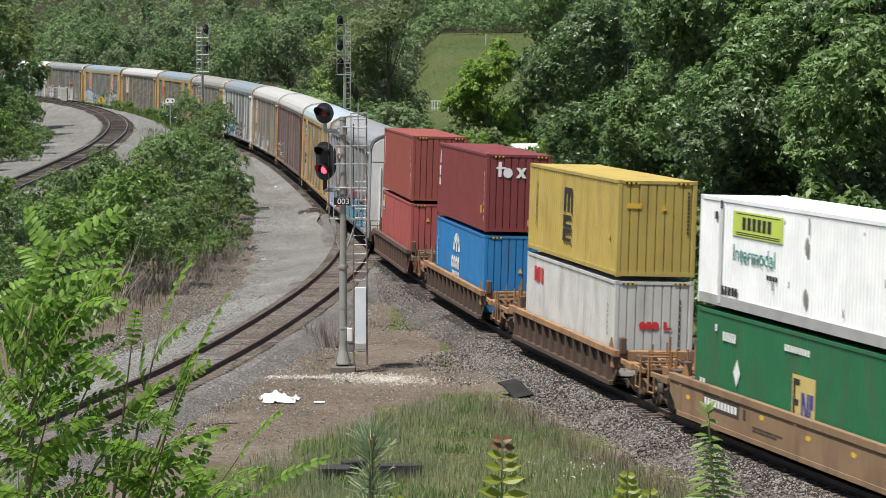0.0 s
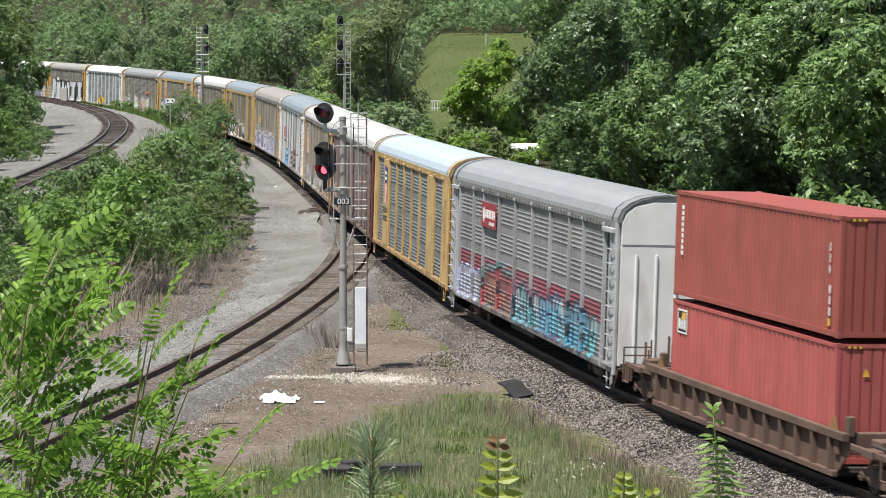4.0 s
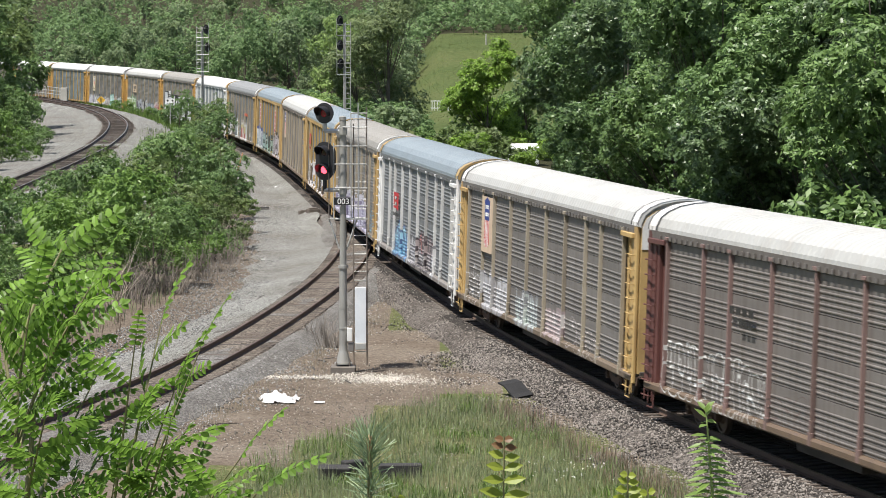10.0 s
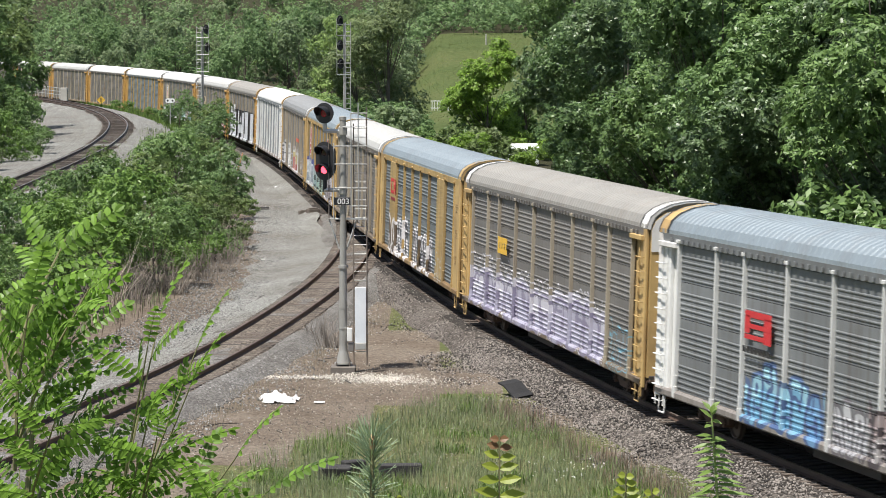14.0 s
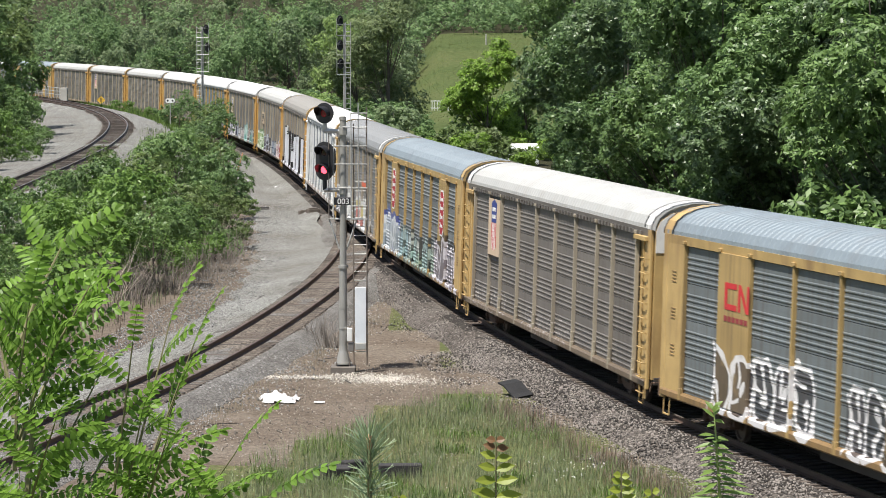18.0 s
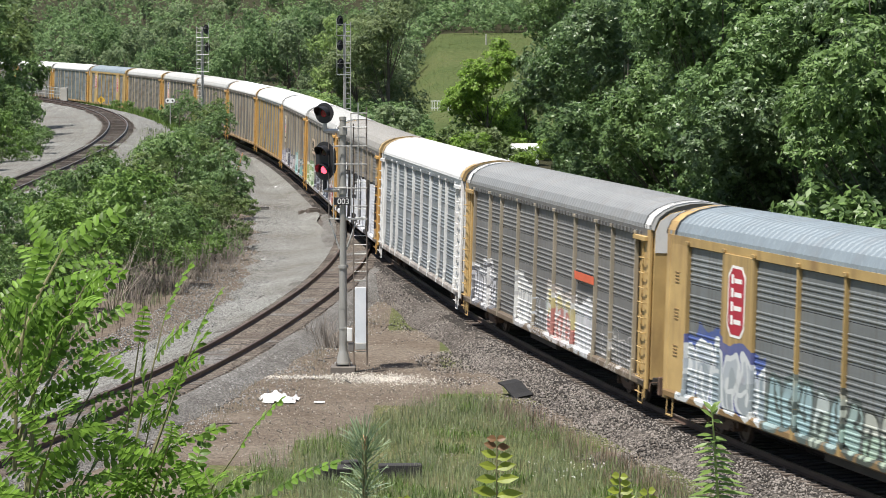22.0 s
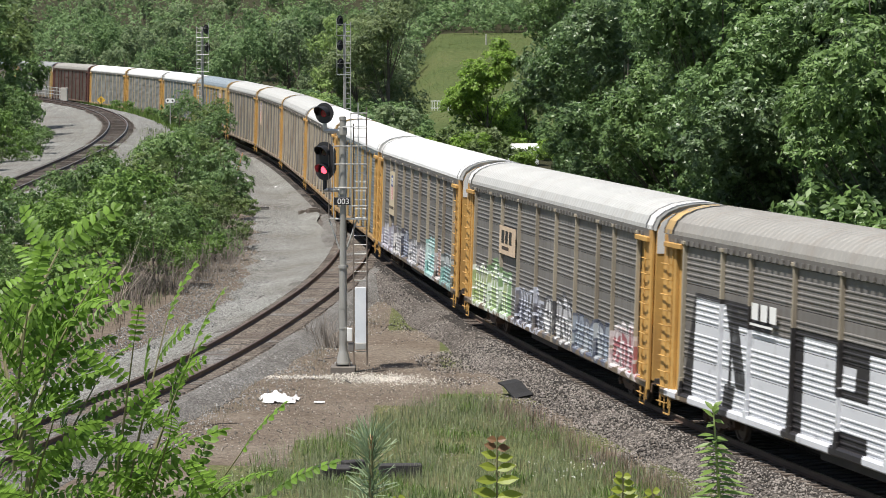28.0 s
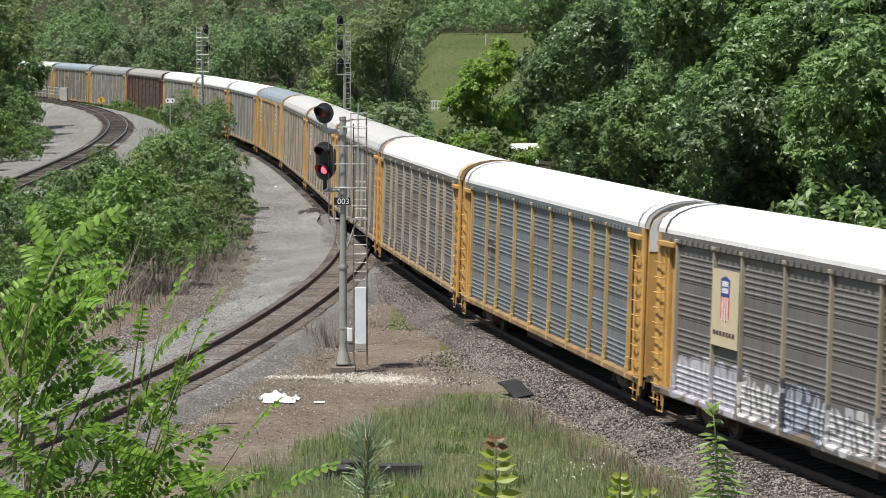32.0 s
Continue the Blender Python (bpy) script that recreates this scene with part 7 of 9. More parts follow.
    for _ in range(420):
        y = rn.uniform(438, 470)
        x = rn.uniform(-9, 44)
        cl.append((x, y, gz(x, y) + rn.uniform(0.3, 5.0), rn.uniform(0.8, 1.6)))
    tagged(part("far_canopy", leaf_cloud("far_canopy", cl, 42, 0.24, rn), LEAF["far"]), "grey-green tree crowns of the woods on the far hills", "woods", kind="stuff")
    # thicket between the line and the far wood
    low = [make_tree("thicket_bush", "light green bush beyond the train", "bush", "bushes beyond the train", 95 + i, 5.0, 2.8, None, 80, 30, 0.14, k, pose(0, 0, 0), 0.5, 0.5, 0.06, 0.6) for i, k in enumerate(("farlight", "far", "fargrey"))]
    n = 0
    for y in range(285, 425, 9):
        for k in range(4):
            x = float(main_x(y)) + 6.5 + k * 4.6 + rg.uniform(-1.5, 1.5)
            if x * 4962 / y > -25:
                continue
            m = at_ground(x, y + rg.uniform(-3, 3), rg.uniform(0, 360), -0.3)
            if n < 3:
                low[n].matrix_basis = m
            else:
                copy_thing(low[rg.choice((0, 1, 1, 2))], m)
            n += 1


def build_left_bank():
    """Shrubs on the bank between the gravel road and the upper line, and the trees at the far side of it."""
    rg = random.Random(21)
    kinds = [make_tree("bank_shrub", "dense broad green shrub on the bank", "bush", "shrubs on the bank", 110 + i, 5.0, 2.5, None, 180, 36, 0.08, k, pose(0, 0, 0), 0.54, 0.47, 0.07, 0.36) for i, k in enumerate(("shrub", "mid", "dark", "olive", "dark"))]
    spots = [(-14.5, 123, 1.12, 0), (-16.0, 119, 0.85, 0), (-12.9, 127, 0.85, 1), (-17.2, 108, 0.52, 1), (-19.4, 114, 0.42, 0), (-14.3, 139, 1.1, 0), (-13.0, 144, 0.8, 3), (-15.2, 152, 1.05, 3), (-13.9, 158, 0.8, 1), (-15.6, 167, 1.02, 1), (-13.9, 178, 0.85, 2), (-17.0, 182, 0.95, 1), (-16.0, 192, 0.8, 3), (-17.8, 202, 0.7, 2), (-17.3, 213, 0.85, 4), (-18.9, 231, 0.85, 3), (-20.6, 121, 0.36, 1), (-18.3, 102, 0.5, 1), (-20.2, 106, 0.45, 0), (-15.4, 107, 0.42, 2), (-17.0, 131, 0.8, 0), (-17.2, 145, 0.8, 1), (-19.2, 163, 0.6, 3), (-21.6, 252, 0.75, 4), (-24.0, 259, 0.8, 4), (-29.5, 290, 0.45, 0), (-33.5, 305, 0.4, 0), (-37, 318, 0.4, 0),
             (-30.4, 206, 0.56, 1), (-32.8, 201, 0.75, 1), (-29.8, 191, 0.55, 0), (-31.4, 190, 0.7, 3), (-34.6, 212, 0.95, 1), (-28.9, 180, 0.42, 3), (-28.4, 200, 0.45, 1), (-27.9, 191, 0.32, 0),
             (-15.6, 112, 0.55, 0), (-16.4, 118, 0.5, 1), (-14.6, 113, 0.5, 0), (-17.0, 124, 0.5, 0), (-18.6, 128, 0.35, 1), (-16.2, 104, 0.5, 0), (-33.6, 214, 1.2, 1), (-31.4, 202, 0.75, 0), (-32.4, 208, 1.0, 1), (-18.4, 118, 0.45, 0), (-17.6, 114, 0.45, 1), (-16.8, 110, 0.4, 0), (-13.4, 132, 0.75, 0), (-12.6, 137, 0.5, 1), (-11.6, 150, 0.6, 3), (-11.5, 142, 0.6, 1), (-11.3, 136, 0.5, 0), (-12.2, 160, 0.65, 3), (-13.3, 172, 0.85, 2), (-20.5, 132, 0.65, 0), (-21.0, 122, 0.6, 1), (-19.5, 139, 0.6, 1), (-19.2, 148, 0.5, 3), (-19.6, 126, 0.6, 4)]
    for i, (x, y, k, kind) in enumerate(spots):
        m = scaled(at_ground(x, y, rg.uniform(0, 360), -0.2), k, k * rg.uniform(0.85, 1.15))
        if i == kind and i < 1:
            kinds[0].matrix_basis = m
            continue
        c = copy_thing(kinds[kind], m)
        c.matrix_basis = m
    for q in range(1, 5):
        kinds[q].matrix_basis = scaled(at_ground(-24 - 3 * q, 96 - 3 * q, 0, -0.2), 0.6)
    tall = [make_tree("bank_tree", "leafy tree beyond the upper line", "tree", "trees beyond the upper line", 130 + i, 15.0, 4.0, None, 280, 48, 0.12, k, at_ground(x, y, 40 * i, -0.3), 0.52, 0.5, 0.2, 0.6) for i, (k, x, y) in enumerate((("mid", -37.0, 222), ("mid", -39.6, 238), ("olive", -43.0, 250)))]
    for x, y, k in ((-36.2, 212, 0.62), (-37.0, 214, 0.8), (-35.8, 226, 1.0), (-35.6, 207, 0.72), (-38.8, 244, 1.0), (-42, 232, 1.0), (-46, 262, 1.0), (-49, 280, 1.05), (-54, 300, 1.0), (-37.4, 206, 0.5), (-62, 330, 1.0), (-66, 352, 1.1), (-74, 372, 1.1)):
        m = scaled(at_ground(x, y, rg.uniform(0, 360), -0.3), k)
        c = copy_thing(tall[rg.randrange(3)], m)
        c.matrix_basis = m


GRASS = [leaf_mat("grass_grey_green", (0.175, 0.235, 0.125), 0.45, 0.3), leaf_mat("grass_straw", (0.27, 0.245, 0.16), 0.35, 0.2), leaf_mat("grass_purple_brown", (0.20, 0.165, 0.135), 0.4, 0.2), leaf_mat("weed_green", (0.11, 0.19, 0.045), 0.4, 0.3)]


def blades(name, pts, hgt, width, rg, lean=0.35):
    """Mesh of single grass blades: bent strips that taper."""
    n = len(pts)
    p = np.asarray(pts)
    a = rg.uniform(0, 2 * math.pi, n)
    h = hgt * rg.uniform(0.45, 1.25, n)
    w = width * rg.uniform(0.6, 1.3, n)
    dx, dy = np.cos(a), np.sin(a)
    l = lean * h * rg.uniform(0.1, 1.2, n)
    side = np.stack([-dy, dx, 0 * a], 1)
    out = np.stack([dx, dy, 0 * a], 1)
    mid = p + out * (l * 0.35)[:, None] + np.array([0, 0, 1]) * (h * 0.6)[:, None]
    tip = p + out * l[:, None] + np.array([0, 0, 1]) * h[:, None]
    V = np.stack([p - side * w[:, None], p + side * w[:, None], mid + side * (w * 0.7)[:, None], mid - side * (w * 0.7)[:, None], tip], 1).reshape(-1, 3)
    me = bpy.data.meshes.new(name)
    me.vertices.add(5 * n)
    me.vertices.foreach_set("co", V.ravel())
    b = np.arange(n) * 5
    li = np.stack([b, b + 1, b + 2, b + 3, b + 3, b + 2, b + 4], 1).ravel()
    me.loops.add(7 * n)
    me.loops.foreach_set("vertex_index", li)
    me.polygons.add(2 * n)
    st = np.stack([np.arange(n) * 7, np.arange(n) * 7 + 4], 1).ravel()
    me.polygons.foreach_set("loop_start", st)
    me.update(calc_edges=True)
    return me


def grass_patch(name, label, n, inside, box, hgt, width, mat, seed, lean=0.35, category="grass"):
    rg = np.random.RandomState(seed)
    pts = []
    while len(pts) < n:
        x, y = rg.uniform(box[0], box[1]), rg.uniform(box[2], box[3])
        v = inside(x, y)
        if v > 0 and rg.uniform() < v * (0.35 + 0.65 * (noise.noise(Vector((x * 0.9, y * 0.5, seed))) > -0.1)):
            pts.append((x, y))
    P = np.array(pts)
    z = ground_z(P[:, 0], P[:, 1])
    me = blades(name, np.column_stack([P, z - 0.02]), hgt, width, rg, lean)
    return tagged(part(name, me, mat), label, category, kind="stuff")


def build_grass():
    bx = (-8, 12, 55, 88)
    grass_patch("grass", "rough grey-green grass before the signal", 52000, meadow_shape, bx, 0.26, 0.0052, GRASS[0], 1, 0.55)
    grass_patch("dry_grass", "straw-coloured dry grass among the green", 5500, meadow_shape, bx, 0.34, 0.0045, GRASS[1], 2)
    grass_patch("reddish_grass", "purple-brown dry weeds beside the ballast", 3000, lambda x, y: max(0.0, 1 - abs(float(main_x(y)) - 4.3 - x) / 1.0) * (y < 84), bx, 0.42, 0.008, GRASS[2], 3)
    grass_patch("weeds", "fresh green weeds in the grass", 9000, lambda x, y: meadow_shape(x, y) * (noise.noise(Vector((x * 0.5, y * 0.35, 4))) > 0.12), bx, 0.26, 0.013, GRASS[3], 4, 0.8)
    grass_patch("tall_grass", "tall thin seeding grass before the signal", 9000, lambda x, y: meadow_shape(x, y) * (noise.noise(Vector((x * 0.4, y * 0.25, 14))) > -0.05), bx, 0.55, 0.0042, leaf_mat("seeding_grass", (0.22, 0.26, 0.165), 0.35, 0.3), 21, 0.3)
    rf = np.random.RandomState(61)
    fl = [(x, y, gz(x, y) + 0.3, 0.05) for x, y in zip(rf.normal(3.4, 0.5, 46), rf.normal(70.4, 1.2, 46))]
    tagged(part("white_flowers", leaf_cloud("white_flowers", fl, 6, 0.016, rf), shader("white_petal", (0.7, 0.7, 0.64), 0.8)), "small white flowers in the rough grass", "flowers", kind="stuff")
    grass_patch("bank_grass", "mixed grass on the bank below the upper line", 9000, lambda x, y: 1.0 if -25 < x < float(np.interp(y, [60, 85, 105, 120, 140, 250], [-21, -15.6, -12.7, -11.6, -11.8, -19.9])) - 0.2 else 0.0, (-26, -11, 88, 235), 0.5, 0.02, GRASS[0], 5)
    grass_patch("dry_stalks", "dry brown stalks along the gravel road", 1500, lambda x, y: max(0.0, 1 - abs(x + 0.9 - float(np.interp(y, [60, 85, 105, 120, 140, 160, 190, 215, 250], [-21, -15.4, -12.3, -11.2, -11.4, -12.2, -14.3, -16.4, -19.5]))) / 1.4), (-20, -10, 92, 220), 0.75, 0.012, leaf_mat("dry_stalk", (0.15, 0.13, 0.105), 0.4, 0.1), 6, 0.5)
    grass_patch("trackside_weeds", "sparse grey weeds beside the side track", 1500, lambda x, y: max(0.0, 1 - abs(x - float(side_x(y)) - 3.2) / 1.3) * (0.25 + 0.75 * (noise.noise(Vector((x, y * 0.4, 8))) > 0.15)), (-11, 2, 78, 122), 0.28, 0.006, leaf_mat("grey_weed", (0.20, 0.185, 0.145), 0.4, 0.1), 7)
    grass_patch("track_weeds", "yellowing grass between the rails", 900, lambda x, y: max(0.0, 1 - abs(x - float(side_x(y))) / 0.6) * (112 < y < 126), (-8, -3, 110, 128), 0.3, 0.009, GRASS[1], 8)
    grass_patch("far_grass", "grass beside the upper line", 7000, lambda x, y: max(0.0, 1 - abs(x - float(upper_x(y)) - 7.5) / 3.5), (-50, -14, 240, 335), 0.7, 0.04, GRASS[3], 9)
    grass_patch("meadow", "long meadow grass on the far hillside", 11000, lambda x, y: 1.0 if x > -10 else 0.0, (-8, 26, 318, 440), 0.16, 0.035, leaf_mat("meadow_blade", (0.125, 0.16, 0.062), 0.35, 0.35, 0.12), 10)
    grass_patch("hill_grass", "grass on the slope below the camera", 6000, lambda x, y: 1.0, (-8, 8, 4, 58), 0.35, 0.01, GRASS[3], 12)


def twig_bush(name, label, x, y, n, h, spread, seed, mat):
    """Leafless brush: many thin bent twigs."""
    rg = np.random.RandomState(seed)
    bm = bmesh.new()
    for _ in range(n):
        a = rg.uniform(0, 2 * math.pi)
        r = spread * rg.uniform() ** 0.6
        b = Vector((r * 0.6 * math.cos(a), r * 0.6 * math.sin(a), 0))
        hh = h * rg.uniform(0.5, 1.1)
        d = Vector((math.cos(a) * rg.uniform(0, 0.6), math.sin(a) * rg.uniform(0, 0.6), 1)).normalized()
        m_ = b + d * hh * 0.55 + Vector(rg.uniform(-0.1, 0.1, 3).tolist())
        t = m_ + (d + Vector(rg.uniform(-0.5, 0.5, 3).tolist())) * hh * 0.5
        tube(bm, b, m_, 0.016, 0.010, 3)
        tube(bm, m_, t, 0.010, 0.004, 3)
        t2 = m_ + (d + Vector(rg.uniform(-0.9, 0.9, 3).tolist())) * hh * 0.4
        tube(bm, m_, t2, 0.008, 0.003, 3)
    ob = part(name, bm, mat, m=at_ground(x, y, 0, -0.05))
    return tagged(ob, label, "dead brush", kind="stuff")


def build_brush():
    grey = shader("grey_twig", (0.20, 0.175, 0.15), 0.9, 0, 0.3, 8, 0.2, island=0.6)
    pale = shader("pale_twig", (0.42, 0.37, 0.30), 0.9, 0, 0.2, 8, 0.2, island=0.5)
    for i, (x, y, n, h, sp) in enumerate(((-13.2, 118, 60, 1.9, 1.6), (-15.0, 112, 70, 1.8, 2.0), (-16.6, 107, 60, 1.6, 1.8), (-12.3, 123, 50, 1.6, 1.4), (-17.6, 103, 60, 1.5, 1.8), (-12.0, 138, 40, 1.7, 1.2), (-12.2, 147, 50, 1.8, 1.4), (-12.8, 156, 40, 1.8, 1.3), (-19, 100, 60, 1.5, 1.8), (-3.9, 101.5, 70, 1.0, 0.9), (-4.6, 104, 40, 0.8, 0.8), (-13.6, 166, 30, 1.6, 1.2), (-10.8, 131, 50, 1.6, 1.2), (-10.7, 140, 50, 1.7, 1.2), (-11.0, 150, 40, 1.7, 1.2), (-11.6, 124, 50, 1.5, 1.2))):
        twig_bush("dead_brush", "leafless grey-brown brush beside the gravel road" if x < -8 else "small dry grey shrub beside the side track", x, y, n, h, sp, 200 + i, grey)
    twig_bush("bare_sapling", "pale bare stems beside the gravel road", -12.9, 110.5, 9, 2.6, 0.5, 230, pale)
    twig_bush("bare_sapling", "pale bare branches in the shrubs", -13.6, 117, 7, 2.8, 0.8, 231, pale)
    # dead snags in the wood
    for i, (x, y) in enumerate(((9.9, 210), (11.3, 210))):
        bm = bmesh.new()
        tube(bm, (1.9, 9, -0.5), (1.5, 8, 6), 0.16, 0.12, 7)
        tube(bm, (1.5, 8, 6), (0.1, -1.6, 10.8), 0.12, 0.10, 7)
        tube(bm, (0.1, -1.6, 10.8), (-0.35 + 0.3 * i, -2, 12.0), 0.10, 0.07, 6)
        tube(bm, (-0.35 + 0.3 * i, -2, 12.0), (-0.3, -2.1, 14), 0.07, 0.03, 6)
        tube(bm, (0.0, -1.7, 11.2), (-0.9, -1.9, 11.9), 0.04, 0.015, 5)
        tagged(part("dead_tree", bm, pale, m=scaled(at_ground(x, y), 1.25)), "pale dead trunk at the wood's edge", "tree")
    bm = bmesh.new()
    rg = random.Random(5)
    for k in range(14):
        x, y = 21.5 + rg.uniform(-1.5, 5), 84 + rg.uniform(-3, 4)
        z = gz(x, y) + rg.uniform(2, 4.5)
        d = Vector((rg.uniform(-1, 1), rg.uniform(-1, 0), rg.uniform(-0.9, 0.2))).normalized()
        p = Vector((x, y, z))
        tube(bm, p, p + d * 1.2, 0.02, 0.013, 4)
        tube(bm, p + d * 1.2, p + d * 1.2 + (d + Vector((0.3, 0, -0.4))) * 0.8, 0.013, 0.005, 4)
        tube(bm, p + d * 0.7, p + d * 0.7 + (d + Vector((-0.5, 0, 0.3))) * 0.7, 0.01, 0.004, 4)
    tagged(part("bare_branches", bm, grey), "bare grey branches hanging at the wood's edge", "branches")


def stone_mesh(name, pts, size, rg):
    """Broken stones: squashed, twisted eight-sided lumps."""
    n = len(pts)
    p = np.asarray(pts)
    base = np.array([(1, 0, 0), (-1, 0, 0), (0, 1, 0), (0, -1, 0), (0, 0, 1), (0, 0, -1)], float)
    s = size * rg.uniform(0.5, 1.4, (n, 1, 1)) * rg.uniform(0.55, 1.2, (n, 1, 3))
    j = rg.uniform(-0.25, 0.25, (n, 6, 3))
    q = rg.normal(size=(n, 3, 3))
    u = q[:, 0] / np.linalg.norm(q[:, 0], axis=1)[:, None]
    v = np.cross(u, q[:, 1])
    v /= np.linalg.norm(v, axis=1)[:, None]
    w = np.cross(u, v)
    R = np.stack([u, v, w], 1)
    V = np.einsum("nki,nij->nkj", (base[None] + j) * s, R) + p[:, None]
    F = np.array([(0, 2, 4), (2, 1, 4), (1, 3, 4), (3, 0, 4), (2, 0, 5), (1, 2, 5), (3, 1, 5), (0, 3, 5)])
    faces = (np.arange(n)[:, None, None] * 6 + F[None]).reshape(-1, 3)
    me = bpy.data.meshes.new(name)
    me.vertices.add(6 * n)
    me.vertices.foreach_set("co", V.ravel())
    me.loops.add(24 * n)
    me.loops.foreach_set("vertex_index", faces.ravel())
    me.polygons.add(8 * n)
    me.polygons.foreach_set("loop_start", np.arange(0, 24 * n, 3))
    me.update(calc_edges=True)
    return me


def build_stones():
    st = shader("ballast_stone", (0.14, 0.125, 0.112), 0.9, 0, 0.75, 3, 0.3, 30, island=1.1)
    rg = np.random.RandomState(31)
    pts = []
    for _ in range(32000):
        s = rg.uniform(-70, 42) if rg.uniform() < 0.3 else rg.uniform(-10, 40)
        o = rg.uniform(0.9, 4.6)
        if o > 3.4 and rg.uniform() < 0.6:
            continue
        p, th = main_at(s)
        x, y = p.x - math.cos(th) * o, p.y - math.sin(th) * o
        zb = np.interp(o, [1.3, 2.2, 3.6], [-0.22, -0.28, -1.0]) if o < 3.6 else -9
        pts.append((x, y, max(float(zb), gz(x, y)) + 0.015))
    tagged(part("ballast_stones", stone_mesh("ballast_stones", pts, 0.037, rg), st), "loose brown-grey ballast stones beside the rails", "stones", kind="stuff")
    pts = []
    for _ in range(9000):
        y = rg.uniform(72, 128)
        o = rg.normal() * 0.9 + (2.2 if rg.uniform() < 0.5 else -2.2)
        x = float(side_x(y)) + o
        zb = -0.12 + float(np.interp(abs(o), [1.7, 3.0], [-0.24, -0.75])) if o > 0 else -0.33 - 0.1 * max(0.0, -o - 1.3)
        pts.append((x, y, max(zb, gz(x, y)) + 0.012))
    tagged(part("siding_stones", stone_mesh("siding_stones", pts, 0.04, rg), shader("siding_stone", (0.20, 0.195, 0.185), 0.9, 0, 0.45, 3, 0.3, 30, island=1.0)), "loose grey stones beside the side track", "stones", kind="stuff")
    pts = []
    for _ in range(9000):
        x, y = rg.uniform(-8, 3), rg.uniform(68, 108)
        if x > float(main_x(y)) - 3 or x < float(side_x(y)) + 2:
            continue
        pts.append((x, y, gz(x, y) + 0.01))
    tagged(part("earth_pebbles", stone_mesh("earth_pebbles", pts, 0.025, rg), shader("pebble", (0.24, 0.215, 0.185), 0.9, 0, 0.5, 3, 0.3, 30, island=1.1)), "scattered pebbles on the bare earth", "stones", kind="stuff")
    pts = []
    for _ in range(16000):
        y = 72 + 120 * rg.uniform() ** 1.5
        x0 = float(np.interp(y, [60, 85, 105, 120, 140, 160, 190], [-21, -15.4, -12.3, -11.2, -11.4, -12.2, -14.3]))
        x1 = float(side_x(min(y, 165))) - 2.6
        x = x0 + (x1 - x0) * rg.uniform()
        pts.append((x, y, max(gz(x, y) + 0.10, -0.50 + float(rail_z(main_s(y)))) + 0.02))
    tagged(part("road_pebbles", stone_mesh("road_pebbles", pts, 0.032, rg), shader("road_pebble", (0.20, 0.20, 0.195), 0.9, 0, 0.5, 3, 0.3, 30, island=1.0)), "loose pale stones on the gravel road", "stones", kind="stuff")
    # chalky patch round the signal's footing
    pts = []
    for _ in range(3000):
        y = 91.6 + 0.8 * rg.normal()
        x = rg.normal() * 1.0 - 2.0 - 0.5 * (y - 91.6) if rg.uniform() < 0.8 else rg.uniform(-6.2, -3.6)
        pts.append((x, y if x > -3.6 else 92.1 + 0.25 * rg.normal(), gz(x, y) + 0.012))
    tagged(part("chalky_stones", stone_mesh("chalky_stones", pts, 0.026, rg), shader("chalk_stone", (0.44, 0.41, 0.36), 0.9, 0, 0.4, 3, 0.2, 30, island=0.9)), "pale chalky rubble round the signal footing", "stones", kind="stuff")


# ---- signals, signs and small things by the line ----
MAST = shader("aluminium_mast", (0.34, 0.335, 0.31), 0.5, 0.35, 0.15, 6, 0.08, spot=(0.2, 0.17, 0.13), spot_amt=0.3)
GALVROD = shader("galvanised_rod", (0.44, 0.44, 0.42), 0.45, 0.4, 0.15, 8, 0.05)
RODDARK = shader("weathered_rod", (0.16, 0.135, 0.115), 0.6, 0.3, 0.2, 8, 0.05)
BLACK = shader("signal_black", (0.018, 0.018, 0.02), 0.5, 0, 0.2, 8, 0.04)
GLASS_OFF = shader("dark_lens", (0.03, 0.012, 0.012), 0.15, 0, 0.1, 8, 0.0)
RED_ON = shader("lit_red_lens", (0.5, 0.02, 0.03), 0.3, 0, 0.05, 8, 0.0, emit=(1.0, 0.05, 0.08, 3.2))
CONCRETE = shader("concrete", (0.40, 0.38, 0.34), 0.9, 0, 0.15, 5, 0.3, 40)


def hood(bm, at, r, length, n=14):
    """Half-round sunshade over a lens, drawn out along -y."""
    A, B = [], []
    for i in range(n + 1):
        t = math.pi * (-0.12 + 1.24 * i / n)
        c, s = math.cos(t), math.sin(t)
        k = length * (0.55 + 0.45 * s)
        A.append(bm.verts.new((at[0] + r * c, at[1], at[2] + r * s)))
        B.append(bm.verts.new((at[0] + r * c, at[1] - max(0.05, k), at[2] + r * s * 0.97)))
    A2 = [bm.verts.new((at[0] + (v.co.x - at[0]) * 0.94, v.co.y, at[2] + (v.co.z - at[2]) * 0.94)) for v in A]
    B2 = [bm.verts.new((at[0] + (v.co.x - at[0]) * 0.94, v.co.y, at[2] + (v.co.z - at[2]) * 0.94)) for v in B]
    for i in range(n):
        bm.faces.new((A[i], A[i + 1], B[i + 1], B[i]))
        bm.faces.new((A2[i + 1], A2[i], B2[i], B2[i + 1]))
        bm.faces.new((B[i], B[i + 1], B2[i + 1], B2[i]))


def lens(parent, at, r, mat, name="lens"):
    bm = bmesh.new()
    lathe(bm, [(at[1] - 0.03, r * 0.55), (at[1] - 0.015, r * 0.9), (at[1], r)], "Y", 16, (at[0], 0, at[2]))
    bmesh.ops.recalc_face_normals(bm, faces=bm.faces)
    return part(name, bm, mat, parent)


